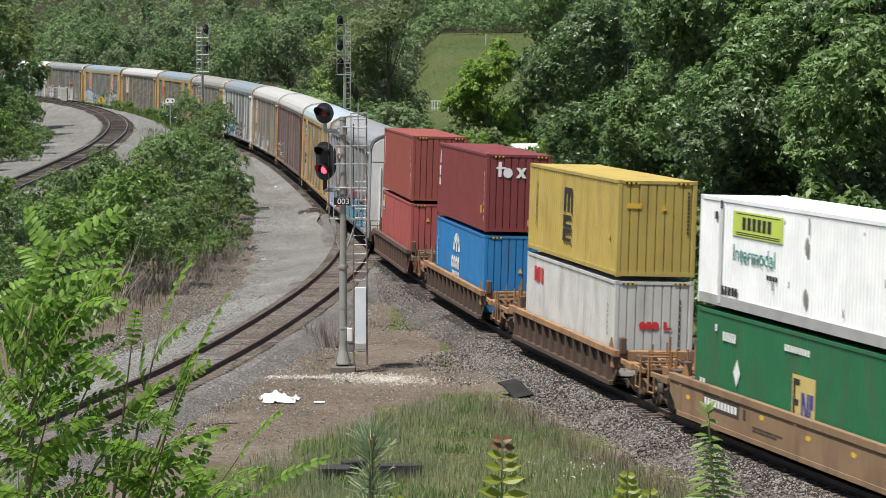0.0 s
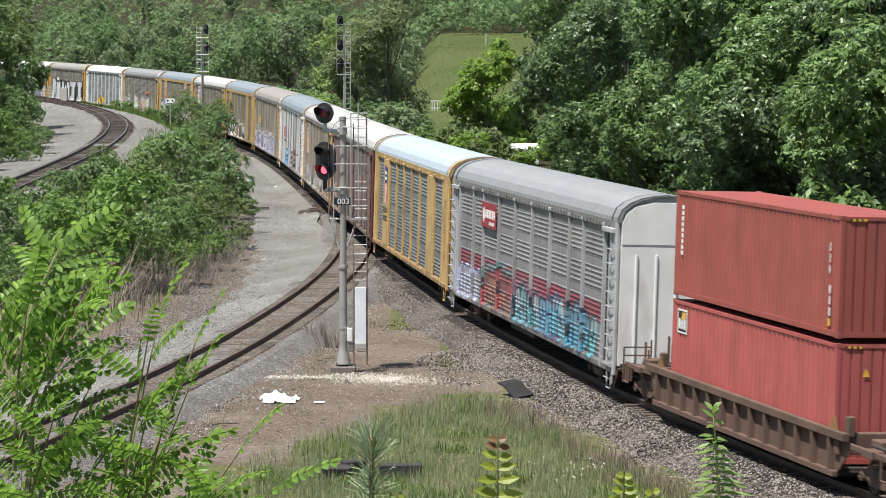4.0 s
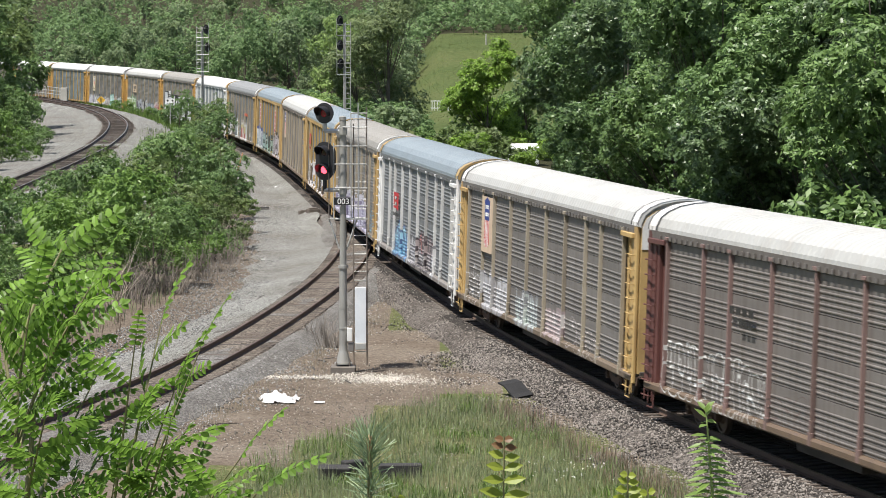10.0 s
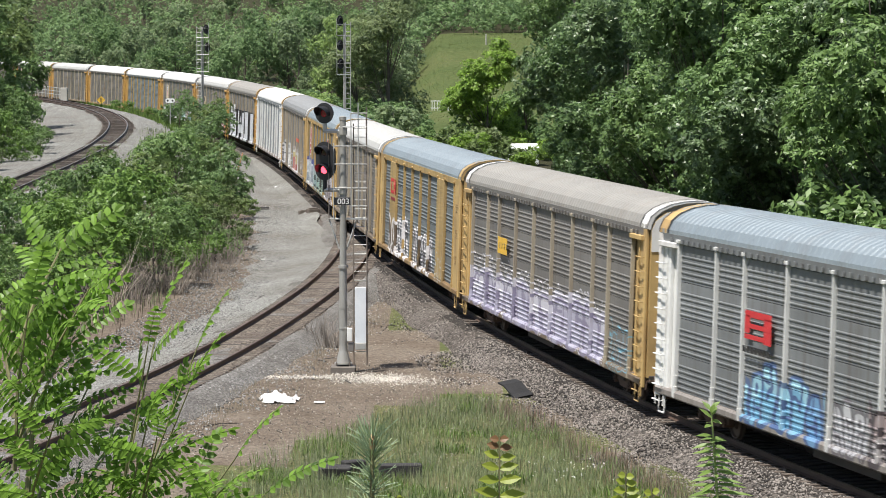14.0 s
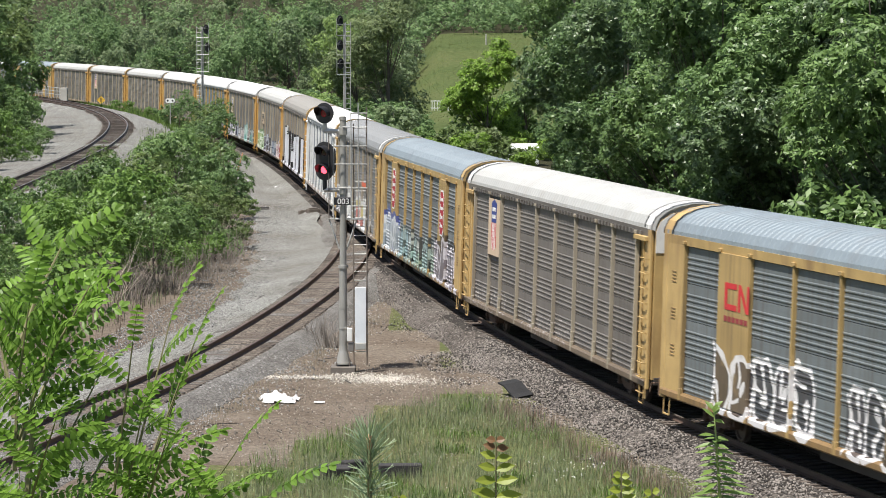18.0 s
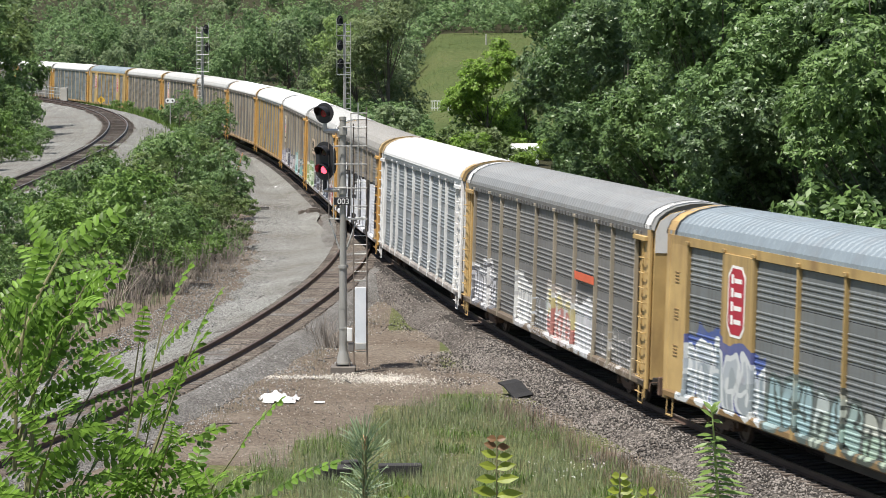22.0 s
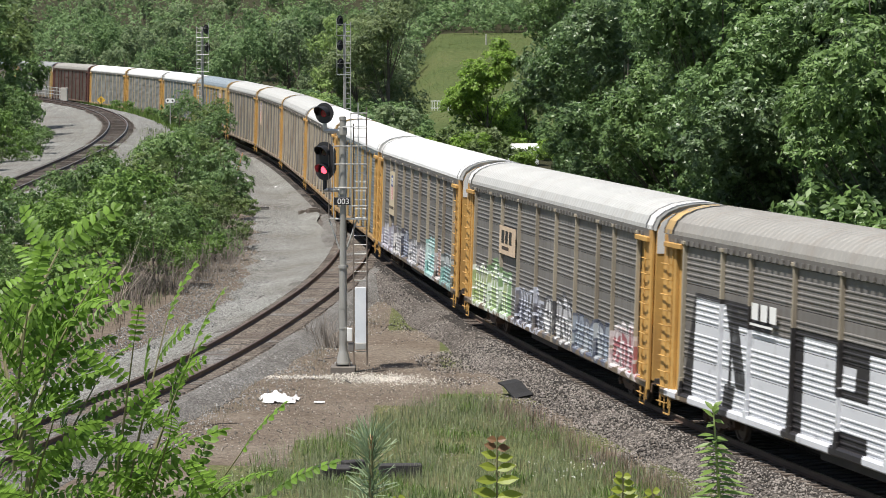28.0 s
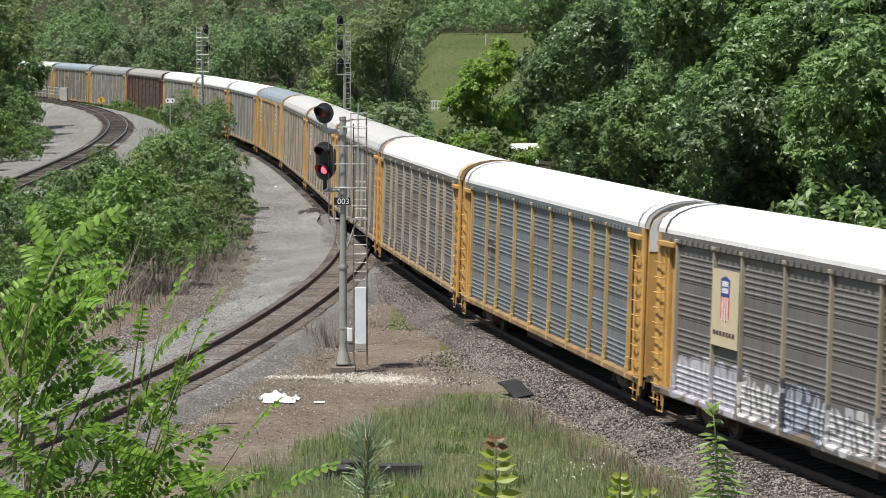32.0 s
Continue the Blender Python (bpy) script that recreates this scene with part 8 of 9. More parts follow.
def build_signal():
    sg = thing("railway_signal", "grey signal mast with two black heads, red lamp lit", "railway signal", m=pose(-3.24, 93.8, gz(-3.24, 93.8) + 0.14))
    b0 = 0.12
    part("footing", boxes((-0.42, 0.42, -0.42, 0.42, -0.6, b0 - 0.06), bevel=0.03), shader("dark_concrete", (0.13, 0.115, 0.1), 0.9, 0, 0.3, 5, 0.3, 40), sg, "dirty dark concrete footing")
    for x, y in ((-0.22, -0.22), (0.22, -0.22), (-0.22, 0.22), (0.22, 0.22)):
        part("anchor_bolt", tubes(((x, y, b0 - 0.08), (x, y, b0 + 0.1), 0.025), n=6), RODDARK, sg)
    bm = bmesh.new()
    lathe(bm, [(b0, 0.30), (b0 + 0.05, 0.30), (b0 + 0.06, 0.24), (b0 + 0.45, 0.15), (b0 + 0.62, 0.135), (1.3, 0.135), (1.3, 0.15), (1.36, 0.15), (1.36, 0.133), (2.0, 0.133), (2.0, 0.148), (2.06, 0.148), (2.06, 0.13), (3.35, 0.128), (3.35, 0.165), (3.45, 0.165), (3.45, 0.115), (8.3, 0.105), (8.32, 0.12), (8.42, 0.12), (8.45, 0.06)], "Z", 18)
    part("mast", bm, MAST, sg)
    # working platform bracket
    bm = boxes((-0.5, 0.82, -0.06, 0.06, 4.98, 5.04), bevel=0.01)
    part("platform_bar", bm, GALVROD, sg)
    part("platform_deck", boxes(*[(0.25, 0.82, -0.28 + 0.09 * i, -0.24 + 0.09 * i, 5.0, 5.03) for i in range(7)]), GALVROD, sg)
    for s in (-1, 1):
        part("brace", tubes(((s * 0.46, 0, 4.98), (s * 0.12, 0, 3.98), 0.028)), GALVROD, sg)
    # rail cage
    for x, z1, mt in ((-0.46, 7.9, RODDARK), (-0.30, 7.55, GALVROD), (0.28, 8.55, GALVROD), (0.52, 8.9, GALVROD), (0.78, 8.5, RODDARK)):
        part("cage_post", tubes(((x, -0.22 if x < 0.6 else 0.15, 5.0), (x, -0.22 if x < 0.6 else 0.15, z1), 0.018)), mt, sg)
    for z, x0 in ((5.45, 0.28), (6.05, -0.30), (6.85, -0.32), (7.45, -0.32), (8.1, 0.0), (8.55, 0.28)):
        part("cage_rail", tubes(((x0, -0.2, z), (0.8, -0.2, z), 0.02), ((0.8, -0.2, z), (0.8, 0.3, z), 0.02)), GALVROD, sg)
    # ladder
    lad = part("ladder_stile", tubes(((0.36, -0.1, 0.1), (0.36, -0.1, 8.2), 0.02)), RODDARK, sg)
    part("ladder_stile", tubes(((0.80, -0.1, 0.1), (0.80, -0.1, 8.75), 0.022)), RODDARK, sg)
    me = None
    for i in range(27):
        z = 0.55 + i * 0.3
        me = part("rung", me or tubes(((0.36, 0, 0), (0.80, 0, 0), 0.014), n=6), GALVROD, sg, m=pose(0, -0.1, z)).data
    # the plate's bluish-white base colour stands in for a bright reflection
    part("ladder_guard", boxes((0.40, 0.77, -0.18, -0.14, 0.85, 2.72), bevel=0.01), shader("guard_plate", (0.66, 0.70, 0.74), 0.4, 0.1, 0.2, 5, 0.05, spot=(0.75, 0.75, 0.75), spot_amt=0.6), sg, "dented bright metal ladder guard")
    part("guard_foot", boxes((0.40, 0.77, -0.2, -0.08, 0.62, 0.85), bevel=0.015), GALVROD, sg)
    part("junction_box", boxes((0.13, 0.30, -0.2, -0.05, 0.9, 1.35), bevel=0.015), shader("white_box", (0.72, 0.72, 0.70), 0.5), sg, "small white junction box")
    part("junction_box", boxes((0.16, 0.36, -0.16, 0.0, 0.55, 0.85), bevel=0.02), shader("grey_box", (0.16, 0.15, 0.14), 0.6), sg)
    # number plate
    plate = part("number_plate", boxes((-0.29, 0.29, -0.20, -0.17, 5.48, 5.74), bevel=0.008), BLACK, sg, "black plate with white figures 003")
    cu = bpy.data.curves.new("figures", "FONT")
    cu.body, cu.size, cu.extrude = "003", 0.27, 0.004
    cu.align_x = "CENTER"
    tmp = new("figures_curve", cu)
    bpy.context.view_layer.update()
    me = bpy.data.meshes.new_from_object(tmp.evaluated_get(bpy.context.evaluated_depsgraph_get()))
    bpy.data.objects.remove(tmp)
    part("figures", me, LOGO["white"], plate, "white figures 003", pose(0.02, -0.207, 5.515, 90, 0, 0))
    # heads
    for z in (5.98, 7.95):
        part("head_arm", tubes(((-0.62, -0.05, z), (0.12, -0.05, z), 0.075)), GALVROD, sg)
        part("clamp", tubes(((0, -0.05, z - 0.12), (0, -0.05, z + 0.12), 0.15)), MAST, sg)
    turn = scaled(pose(-0.60, -0.08, 6.95, 0, 0, -28), 1.1)
    bm = bmesh.new()
    pr = [(0.31 * math.cos(a), (0.28 if math.sin(a) > 0 else -0.28) + 0.31 * math.sin(a)) for a in np.linspace(0, 2 * math.pi, 25)[:-1]]
    for y0, y1, k in ((-0.03, 0.0, 1.0), (0.0, 0.24, 0.82)):
        A = [bm.verts.new((x * k, y0, z * k)) for x, z in pr]
        B = [bm.verts.new((x * k, y1, z * k)) for x, z in pr]
        for i in range(24):
            j = (i + 1) % 24
            bm.faces.new((A[i], A[j], B[j], B[i]))
        bm.faces.new(A)
        bm.faces.new(B[::-1])
    bmesh.ops.recalc_face_normals(bm, faces=bm.faces)
    hd = part("lower_head", bm, BLACK, sg, "black oval head, lower lamp red", turn)
    bm = bmesh.new()
    hood(bm, (0, -0.03, 0.27), 0.2, 0.42)
    hood(bm, (0, -0.03, -0.27), 0.2, 0.38)
    part("lens_hood", bm, BLACK, hd)
    lens(hd, (0, -0.04, 0.27), 0.11, GLASS_OFF)
    lens(hd, (0, -0.04, -0.27), 0.115, RED_ON, "lit_lens")
    part("head_stem", tubes(((-0.60, -0.05, 5.98), (-0.60, -0.05, 6.45), 0.07)), BLACK, sg)
    turn = scaled(pose(-0.60, -0.08, 8.55, 0, 0, -28), 1.08)
    bm = bmesh.new()
    lathe(bm, [(-0.04, 0.32), (0.0, 0.32), (0.02, 0.24), (0.22, 0.2)], "Y", 24)
    bmesh.ops.recalc_face_normals(bm, faces=bm.faces)
    hd = part("upper_head", bm, BLACK, sg, "black round head, lamp dark", turn)
    bm = bmesh.new()
    hood(bm, (0, -0.04, 0), 0.21, 0.42)
    part("lens_hood", bm, BLACK, hd)
    lens(hd, (0, -0.05, 0), 0.12, shader("dim_red_lens", (0.25, 0.02, 0.03), 0.2, 0, 0.1, 8, 0))
    part("head_stem", tubes(((-0.60, -0.05, 7.95), (-0.60, -0.05, 8.3), 0.07)), GALVROD, sg)


def far_signal(x, y, top, heads, label, sx):
    """A tall lattice-laddered signal mast farther along the line."""
    z0 = gz(x, y)
    sg = thing("railway_signal", label, "railway signal", "tall signals along the line", pose(x, y, z0))
    h = top - z0
    part("mast", tubes(((0, 0, -0.3), (0, 0, h), 0.11, 0.09), n=10), MAST, sg)
    for dx in (-0.52, -0.12):
        part("ladder_stile", tubes(((dx * sx, -0.2, 0.2), (dx * sx, -0.2, h + 0.1), 0.03), n=5), GALVROD, sg)
    me = None
    for i in range(int((h - 0.5) / 0.42)):
        me = part("rung", me or tubes(((-0.52 * sx, 0, 0), (-0.12 * sx, 0, 0), 0.025), n=5), GALVROD, sg, m=pose(0, -0.2, 0.6 + 0.42 * i)).data
    for z in (h - 1.0, h - 2.6, h - 4.2):
        part("platform_rail", tubes(((-0.55 * sx, -0.25, z), (0.6 * sx, -0.25, z), 0.03), ((0.6 * sx, -0.25, z), (0.6 * sx, -0.25, z + 1.4), 0.025), ((-0.55 * sx, -0.25, z + 0.9), (0.6 * sx, -0.25, z + 0.9), 0.025), n=5), GALVROD, sg)
    for z, dx in heads:
        bm = bmesh.new()
        lathe(bm, [(-0.05, 0.28), (0.0, 0.28), (0.2, 0.2)], "Y", 12)
        hood(bm, (0, -0.05, 0), 0.18, 0.35, 8)
        for v in bm.verts:
            v.co.z *= 1.6
        part("signal_head", bm, BLACK, sg, "black signal head", pose(dx, -0.1, h - z, 0, 0, 20))


def build_small():
    build_signal()
    far_signal(-22.35, 265, 12.0, ((0.2, 0.35), (1.9, 0.45)), "tall grey signal with ladder before the train", 1)
    far_signal(-7.8, 230, 12.1, ((-0.2, -0.35), (1.8, -0.35), (3.3, -0.3)), "tall grey signal with ladder beyond the train", -1)
    white = shader("white_sign", (0.78, 0.78, 0.76), 0.5)
    # white board with two dark dots
    z = gz(-24.0, 250)
    sb = thing("trackside_sign", "white board with two dark dots on a thin post", "sign", m=pose(-24.0, 250, z))
    ht = 10.351 - 250 * (178 - 79.3) / 4962 - z
    part("post", tubes(((0, 0, -0.2), (0, 0, ht), 0.04)), GALVROD, sb)
    bm = bmesh.new()
    pr = [(math.copysign(0.22, math.cos(a)) + 0.2 * math.cos(a), 0.2 * math.sin(a)) for a in np.linspace(0.01, 2 * math.pi + 0.01, 21)[:-1]]
    A = [bm.verts.new((x, -0.05, z_)) for x, z_ in pr]
    B = [bm.verts.new((x, -0.02, z_)) for x, z_ in pr]
    bm.faces.new(A)
    bm.faces.new(B[::-1])
    for i in range(20):
        bm.faces.new((A[i], A[(i + 1) % 20], B[(i + 1) % 20], B[i]))
    bmesh.ops.recalc_face_normals(bm, faces=bm.faces)
    part("board", bm, white, sb, m=pose(0, 0, ht))
    for dx in (-0.22, 0.22):
        bm = bmesh.new()
        lathe(bm, [(-0.062, 0.09), (-0.05, 0.09)], "Y", 10)
        part("dot", bm, BLACK, sb, m=pose(dx, 0, ht))
    # yellow diamond
    z = gz(-39.8, 330)
    sb = thing("trackside_sign", "yellow diamond warning board on a post", "sign", m=pose(-39.8, 330, z))
    part("post", tubes(((0, 0, -0.2), (0, 0, 1.5), 0.04)), GALVROD, sb)
    part("board", boxes((-0.36, 0.36, -0.06, -0.03, -0.36, 0.36), bevel=0.05), LOGO["yellow"], sb, m=pose(0, 0, 1.45, 0, 45, 0))
    part("bar", boxes((-0.06, 0.06, -0.075, -0.065, -0.2, 0.2)), BLACK, sb, m=pose(0, 0, 1.45))
    # bridge railing of the upper line
    rl = thing("bridge_railing", "pale metal railing beside the upper line", "railing")
    ys = list(np.arange(334, 392, 2.2))
    pr = [Vector((float(upper_x(y)) + 3.0, y, float(upper_z(y)) - 0.25)) for y in ys]
    for p in pr:
        part("post", tubes(((0, 0, 0), (0, 0, 1.35), 0.05), n=6), GALVROD, rl, m=Matrix.Translation(p))
    for h in (0.55, 0.95, 1.35):
        part("rail", tubes(*[((a.x, a.y, a.z + h), (b.x, b.y, b.z + h), 0.045) for a, b in zip(pr, pr[1:])], n=6), GALVROD, rl)
    tagged(part("bridge_wall", boxes((-0.4, 0.4, -0.5, 0.5, -1.5, 1.45), bevel=0.05), CONCRETE, m=pose(pr[0].x + 0.3, pr[0].y - 0.8, pr[0].z)), "grey concrete end block of the bridge railing", "concrete block")
    # white picket rail on the meadow
    fn = thing("picket_fence", "short white-painted picket fence", "fence", m=at_ground(0.35, 336))
    for i in range(9):
        part("picket", boxes((-1.3 + i * 0.32, -1.22 + i * 0.32, -0.03, 0.03, 0.0, 1.15), bevel=0.01), white, fn)
    for z in (0.25, 1.1):
        part("rail", boxes((-1.4, 1.4, -0.06, -0.03, z, z + 0.1), bevel=0.01), white, fn)
    tagged(part("utility_post", tubes(((0, 0, -0.2), (0, 0, 1.6), 0.09)), shader("pale_post", (0.45, 0.43, 0.4), 0.8), m=at_ground(6.9, 418)), "pale short post on the ridge", "post")
    # white shed in the bushes
    sh = thing("white_shed", "small white shed half hidden by bushes", "shed", m=scaled(at_ground(6.8, 228, 12, 0.75), 0.78))
    part("wall", boxes((-1.4, 1.4, -1.1, 1.1, 0, 1.5), bevel=0.02), white, sh)
    bm = sweep_x([(-1.25, 1.45), (-1.25, 1.55), (0, 2.15), (1.25, 1.55), (1.25, 1.45), (0, 2.02)], -1.5, 1.5)
    part("roof", bm, shader("pale_roof", (0.70, 0.70, 0.68), 0.5, 0, 0.1), sh)
    # crumpled white sheet
    rg = np.random.RandomState(44)
    bm = bmesh.new()
    n = 22
    grid = []
    for j in range(n):
        row = []
        for i in range(n):
            u, v = i / (n - 1) * 2 - 1, j / (n - 1) * 2 - 1
            r = math.hypot(u, v)
            k = 1 + 0.25 * noise.noise(Vector((u * 2, v * 2, 1)))
            x, y = u * 0.6 * k, v * 0.75 * k
            z = max(0.0, 0.26 * math.exp(-((u + 0.3) ** 2 + v * v) * 4.2) + 0.2 * noise.noise(Vector((u * 3.3, v * 3.3, 5)))) + 0.02
            if r > 0.95:
                z = 0.01
            row.append(bm.verts.new((x, y, z)))
        grid.append(row)
    for j in range(n - 1):
        for i in range(n - 1):
            u, v = i / (n - 1) * 2 - 1, j / (n - 1) * 2 - 1
            if math.hypot(u, v) < 1.05 + 0.12 * math.sin(5 * math.atan2(v, u)):
                bm.faces.new((grid[j][i], grid[j][i + 1], grid[j + 1][i + 1], grid[j + 1][i]))
    bmesh.ops.delete(bm, geom=[v for v in bm.verts if not v.link_faces], context="VERTS")
    tagged(part("white_sheet", bm, shader("white_cloth", (0.78, 0.77, 0.76), 0.8, 0, 0.08, 8, 0.2), m=at_ground(-4.95, 86.2)), "crumpled white plastic sheet on bare earth", "plastic sheet")
    tagged(part("white_scrap", boxes((-0.17, 0.17, -0.1, 0.1, 0, 0.03), bevel=0.01), white, m=at_ground(-3.7, 85.6)), "small flat white scrap on the earth", "litter")
    # black bent rubber mat by the ballast
    bm = bmesh.new()
    prof = [(-0.55, 0.12), (-0.2, 0.16), (0.1, 0.10), (0.35, 0.04), (0.6, 0.02)]
    A = [bm.verts.new((x, -0.32, z_ + 0.05)) for x, z_ in prof]
    B = [bm.verts.new((x, 0.32, z_ + 0.07)) for x, z_ in prof]
    C = [bm.verts.new((x, -0.32, z_)) for x, z_ in prof]
    D = [bm.verts.new((x, 0.32, z_ + 0.02)) for x, z_ in prof]
    for i in range(4):
        bm.faces.new((A[i], A[i + 1], B[i + 1], B[i]))
        bm.faces.new((C[i + 1], C[i], D[i], D[i + 1]))
        bm.faces.new((A[i + 1], A[i], C[i], C[i + 1]))
        bm.faces.new((B[i], B[i + 1], D[i + 1], D[i]))
    bm.faces.new((A[0], B[0], D[0], C[0]))
    bm.faces.new((B[4], A[4], C[4], D[4]))
    bmesh.ops.recalc_face_normals(bm, faces=bm.faces)
    xb, yb = 2.35, 87.0
    tagged(part("rubber_mat", bm, shader("old_rubber", (0.016, 0.016, 0.017), 0.95, 0, 0.3, 6, 0.4), m=pose(xb, yb, gz(xb, yb) + 0.16, 6, 14, -62)), "bent black rubber mat on the ballast edge", "debris")
    # dark timbers in the grass
    tim = shader("dark_timber", (0.03, 0.028, 0.027), 0.8, 0, 0.3, 6, 0.4)
    for x, y, l, rz, rx in ((-1.0, 70.6, 0.55, 6, 0), (-2.65, 70.3, 0.42, -4, 10), (-2.2, 71.2, 0.3, 30, 0)):
        tagged(part("timber", boxes((-l, l, -0.16, 0.16, 0, 0.36), bevel=0.03), tim, m=at_ground(x, y, rz, 0.0) @ pose(0, 0, 0, rx)), "short dark timber lying in the grass", "timber")
    # boxes and scraps by the gravel road
    for x, y, w, h, lab, mt in ((-7.9, 174.5, 0.35, 0.35, "small dark equipment box beside the track", RODDARK), (-8.6, 176, 0.25, 0.2, "small dark equipment box beside the track", RODDARK), (-7.2, 118.5, 0.1, 0.06, "dark scrap beside the rail", BLACK)):
        tagged(part("trackside_box", boxes((-w, w, -w, w, 0, h * 1.4), (-w * 0.7, w * 0.7, -w * 0.7, w * 0.7, h * 1.4, h * 1.6), bevel=0.02), mt, m=pose(x, y, float(rail_z(main_s(y))) - 0.5, 0, 0, 20)), lab, "box")
    tagged(part("plank", boxes((-0.95, 0.95, -0.22, 0.22, 0, 0.09), bevel=0.02), tim, m=pose(-12.0, 181, max(gz(-12, 181), float(rail_z(main_s(181))) - 0.5) + 0.08, 0, 0, 12)), "dark plank lying on the gravel road", "plank")
    for x, y, w in ((-14.2, 208, 0.22), (-11.9, 206, 0.3), (-10.4, 150, 0.12), (-8.9, 141, 0.1)):
        tagged(part("white_scrap", boxes((-w, w, -w * 0.7, w * 0.7, 0, 0.05), bevel=0.015), white, m=pose(x, y, max(gz(x, y) + 0.1, float(rail_z(main_s(y))) - 0.5) + 0.03, 0, 0, 31 * y)), "small white scrap on the gravel", "litter", "scraps on the gravel")
    tagged(part("marker_stake", tubes(((0, 0, -0.2), (0.5, 0.1, 1.5), 0.05), n=6), shader("orange_stake", (0.55, 0.24, 0.12), 0.7), m=at_ground(-15.6, 215)), "leaning faded orange stake", "stake")
    rg = random.Random(8)
    for i in range(16):
        x, y = rg.uniform(-7, 1), rg.uniform(74, 100)
        if x < float(side_x(y)) + 2.2 or x > float(main_x(y)) - 4:
            continue
        l = rg.uniform(0.25, 0.6)
        tagged(part("fallen_twig", tubes(((-l, 0, 0.02), (0, 0.05, 0.05), 0.02, 0.016), ((0, 0.05, 0.05), (l, -0.04, 0.02), 0.016, 0.008), n=5), DEADWOOD if i % 2 else tim, m=at_ground(x, y, rg.uniform(0, 180))), "fallen twig on the bare earth", "twig", "twigs on the earth")


# ---- plants close to the camera ----
SWAY = []


def leaflet(bm, base, along, side, up, length, width, n=3):
    """One oval leaflet, folded a little along its rib."""
    base = Vector(base)
    rib = [base + along * (length * k / n) - up * (0.12 * length * (k / n) ** 2) for k in range(n + 1)]
    ws = [0.45, 1.0, 0.9, 0.0] if n == 3 else [0.15, 0.8, 1.0, 0.6, 0.0]
    R = [bm.verts.new(p) for p in rib]
    for s in (-1, 1):
        E = [bm.verts.new(p + side * (s * width * 0.5 * w) + up * (0.12 * width * w)) for p, w in zip(rib[:-1], ws)]
        for k in range(n - 1):
            f = (R[k], R[k + 1], E[k + 1], E[k])
            bm.faces.new(f if s > 0 else f[::-1])
        f = (R[n - 1], R[n], E[n - 1])
        bm.faces.new(f if s > 0 else f[::-1])


def compound_leaf(pairs, length, ll, lw, droop, rg):
    """A feathered leaf along +x: rib and paired leaflets."""
    bm = bmesh.new()
    prev = Vector((0, 0, 0))
    for k in range(1, pairs + 1):
        f = k / pairs
        p = Vector((length * f, 0, -droop * length * f * f))
        tube(bm, prev, p, 0.0018, 0.0014, 4)
        t = (p - prev).normalized()
        for s in (-1, 1):
            side = Vector((0, s, 0))
            al = (side * 0.9 + t * 0.35 + Vector((0, 0, rg.uniform(-0.35, 0.1)))).normalized()
            up = t.cross(al) * s
            if up.z < 0:
                up = -up
            leaflet(bm, p, al, al.cross(up).normalized(), up, ll * rg.uniform(0.8, 1.1) * (0.7 + 0.6 * math.sin(math.pi * min(0.9, f))), lw * rg.uniform(0.85, 1.1))
        prev = p
    leaflet(bm, prev, Vector((0.95, 0, -0.3)).normalized(), Vector((0, 1, 0)), Vector((0.3, 0, 0.95)), ll, lw)
    return bm


def aim(at, to, roll=0.0):
    """Pose at a point with +x towards another."""
    q = (Vector(to) - Vector(at)).to_track_quat("X", "Z")
    return Matrix.Translation(at) @ q.to_matrix().to_4x4() @ Matrix.Rotation(roll, 4, "X")


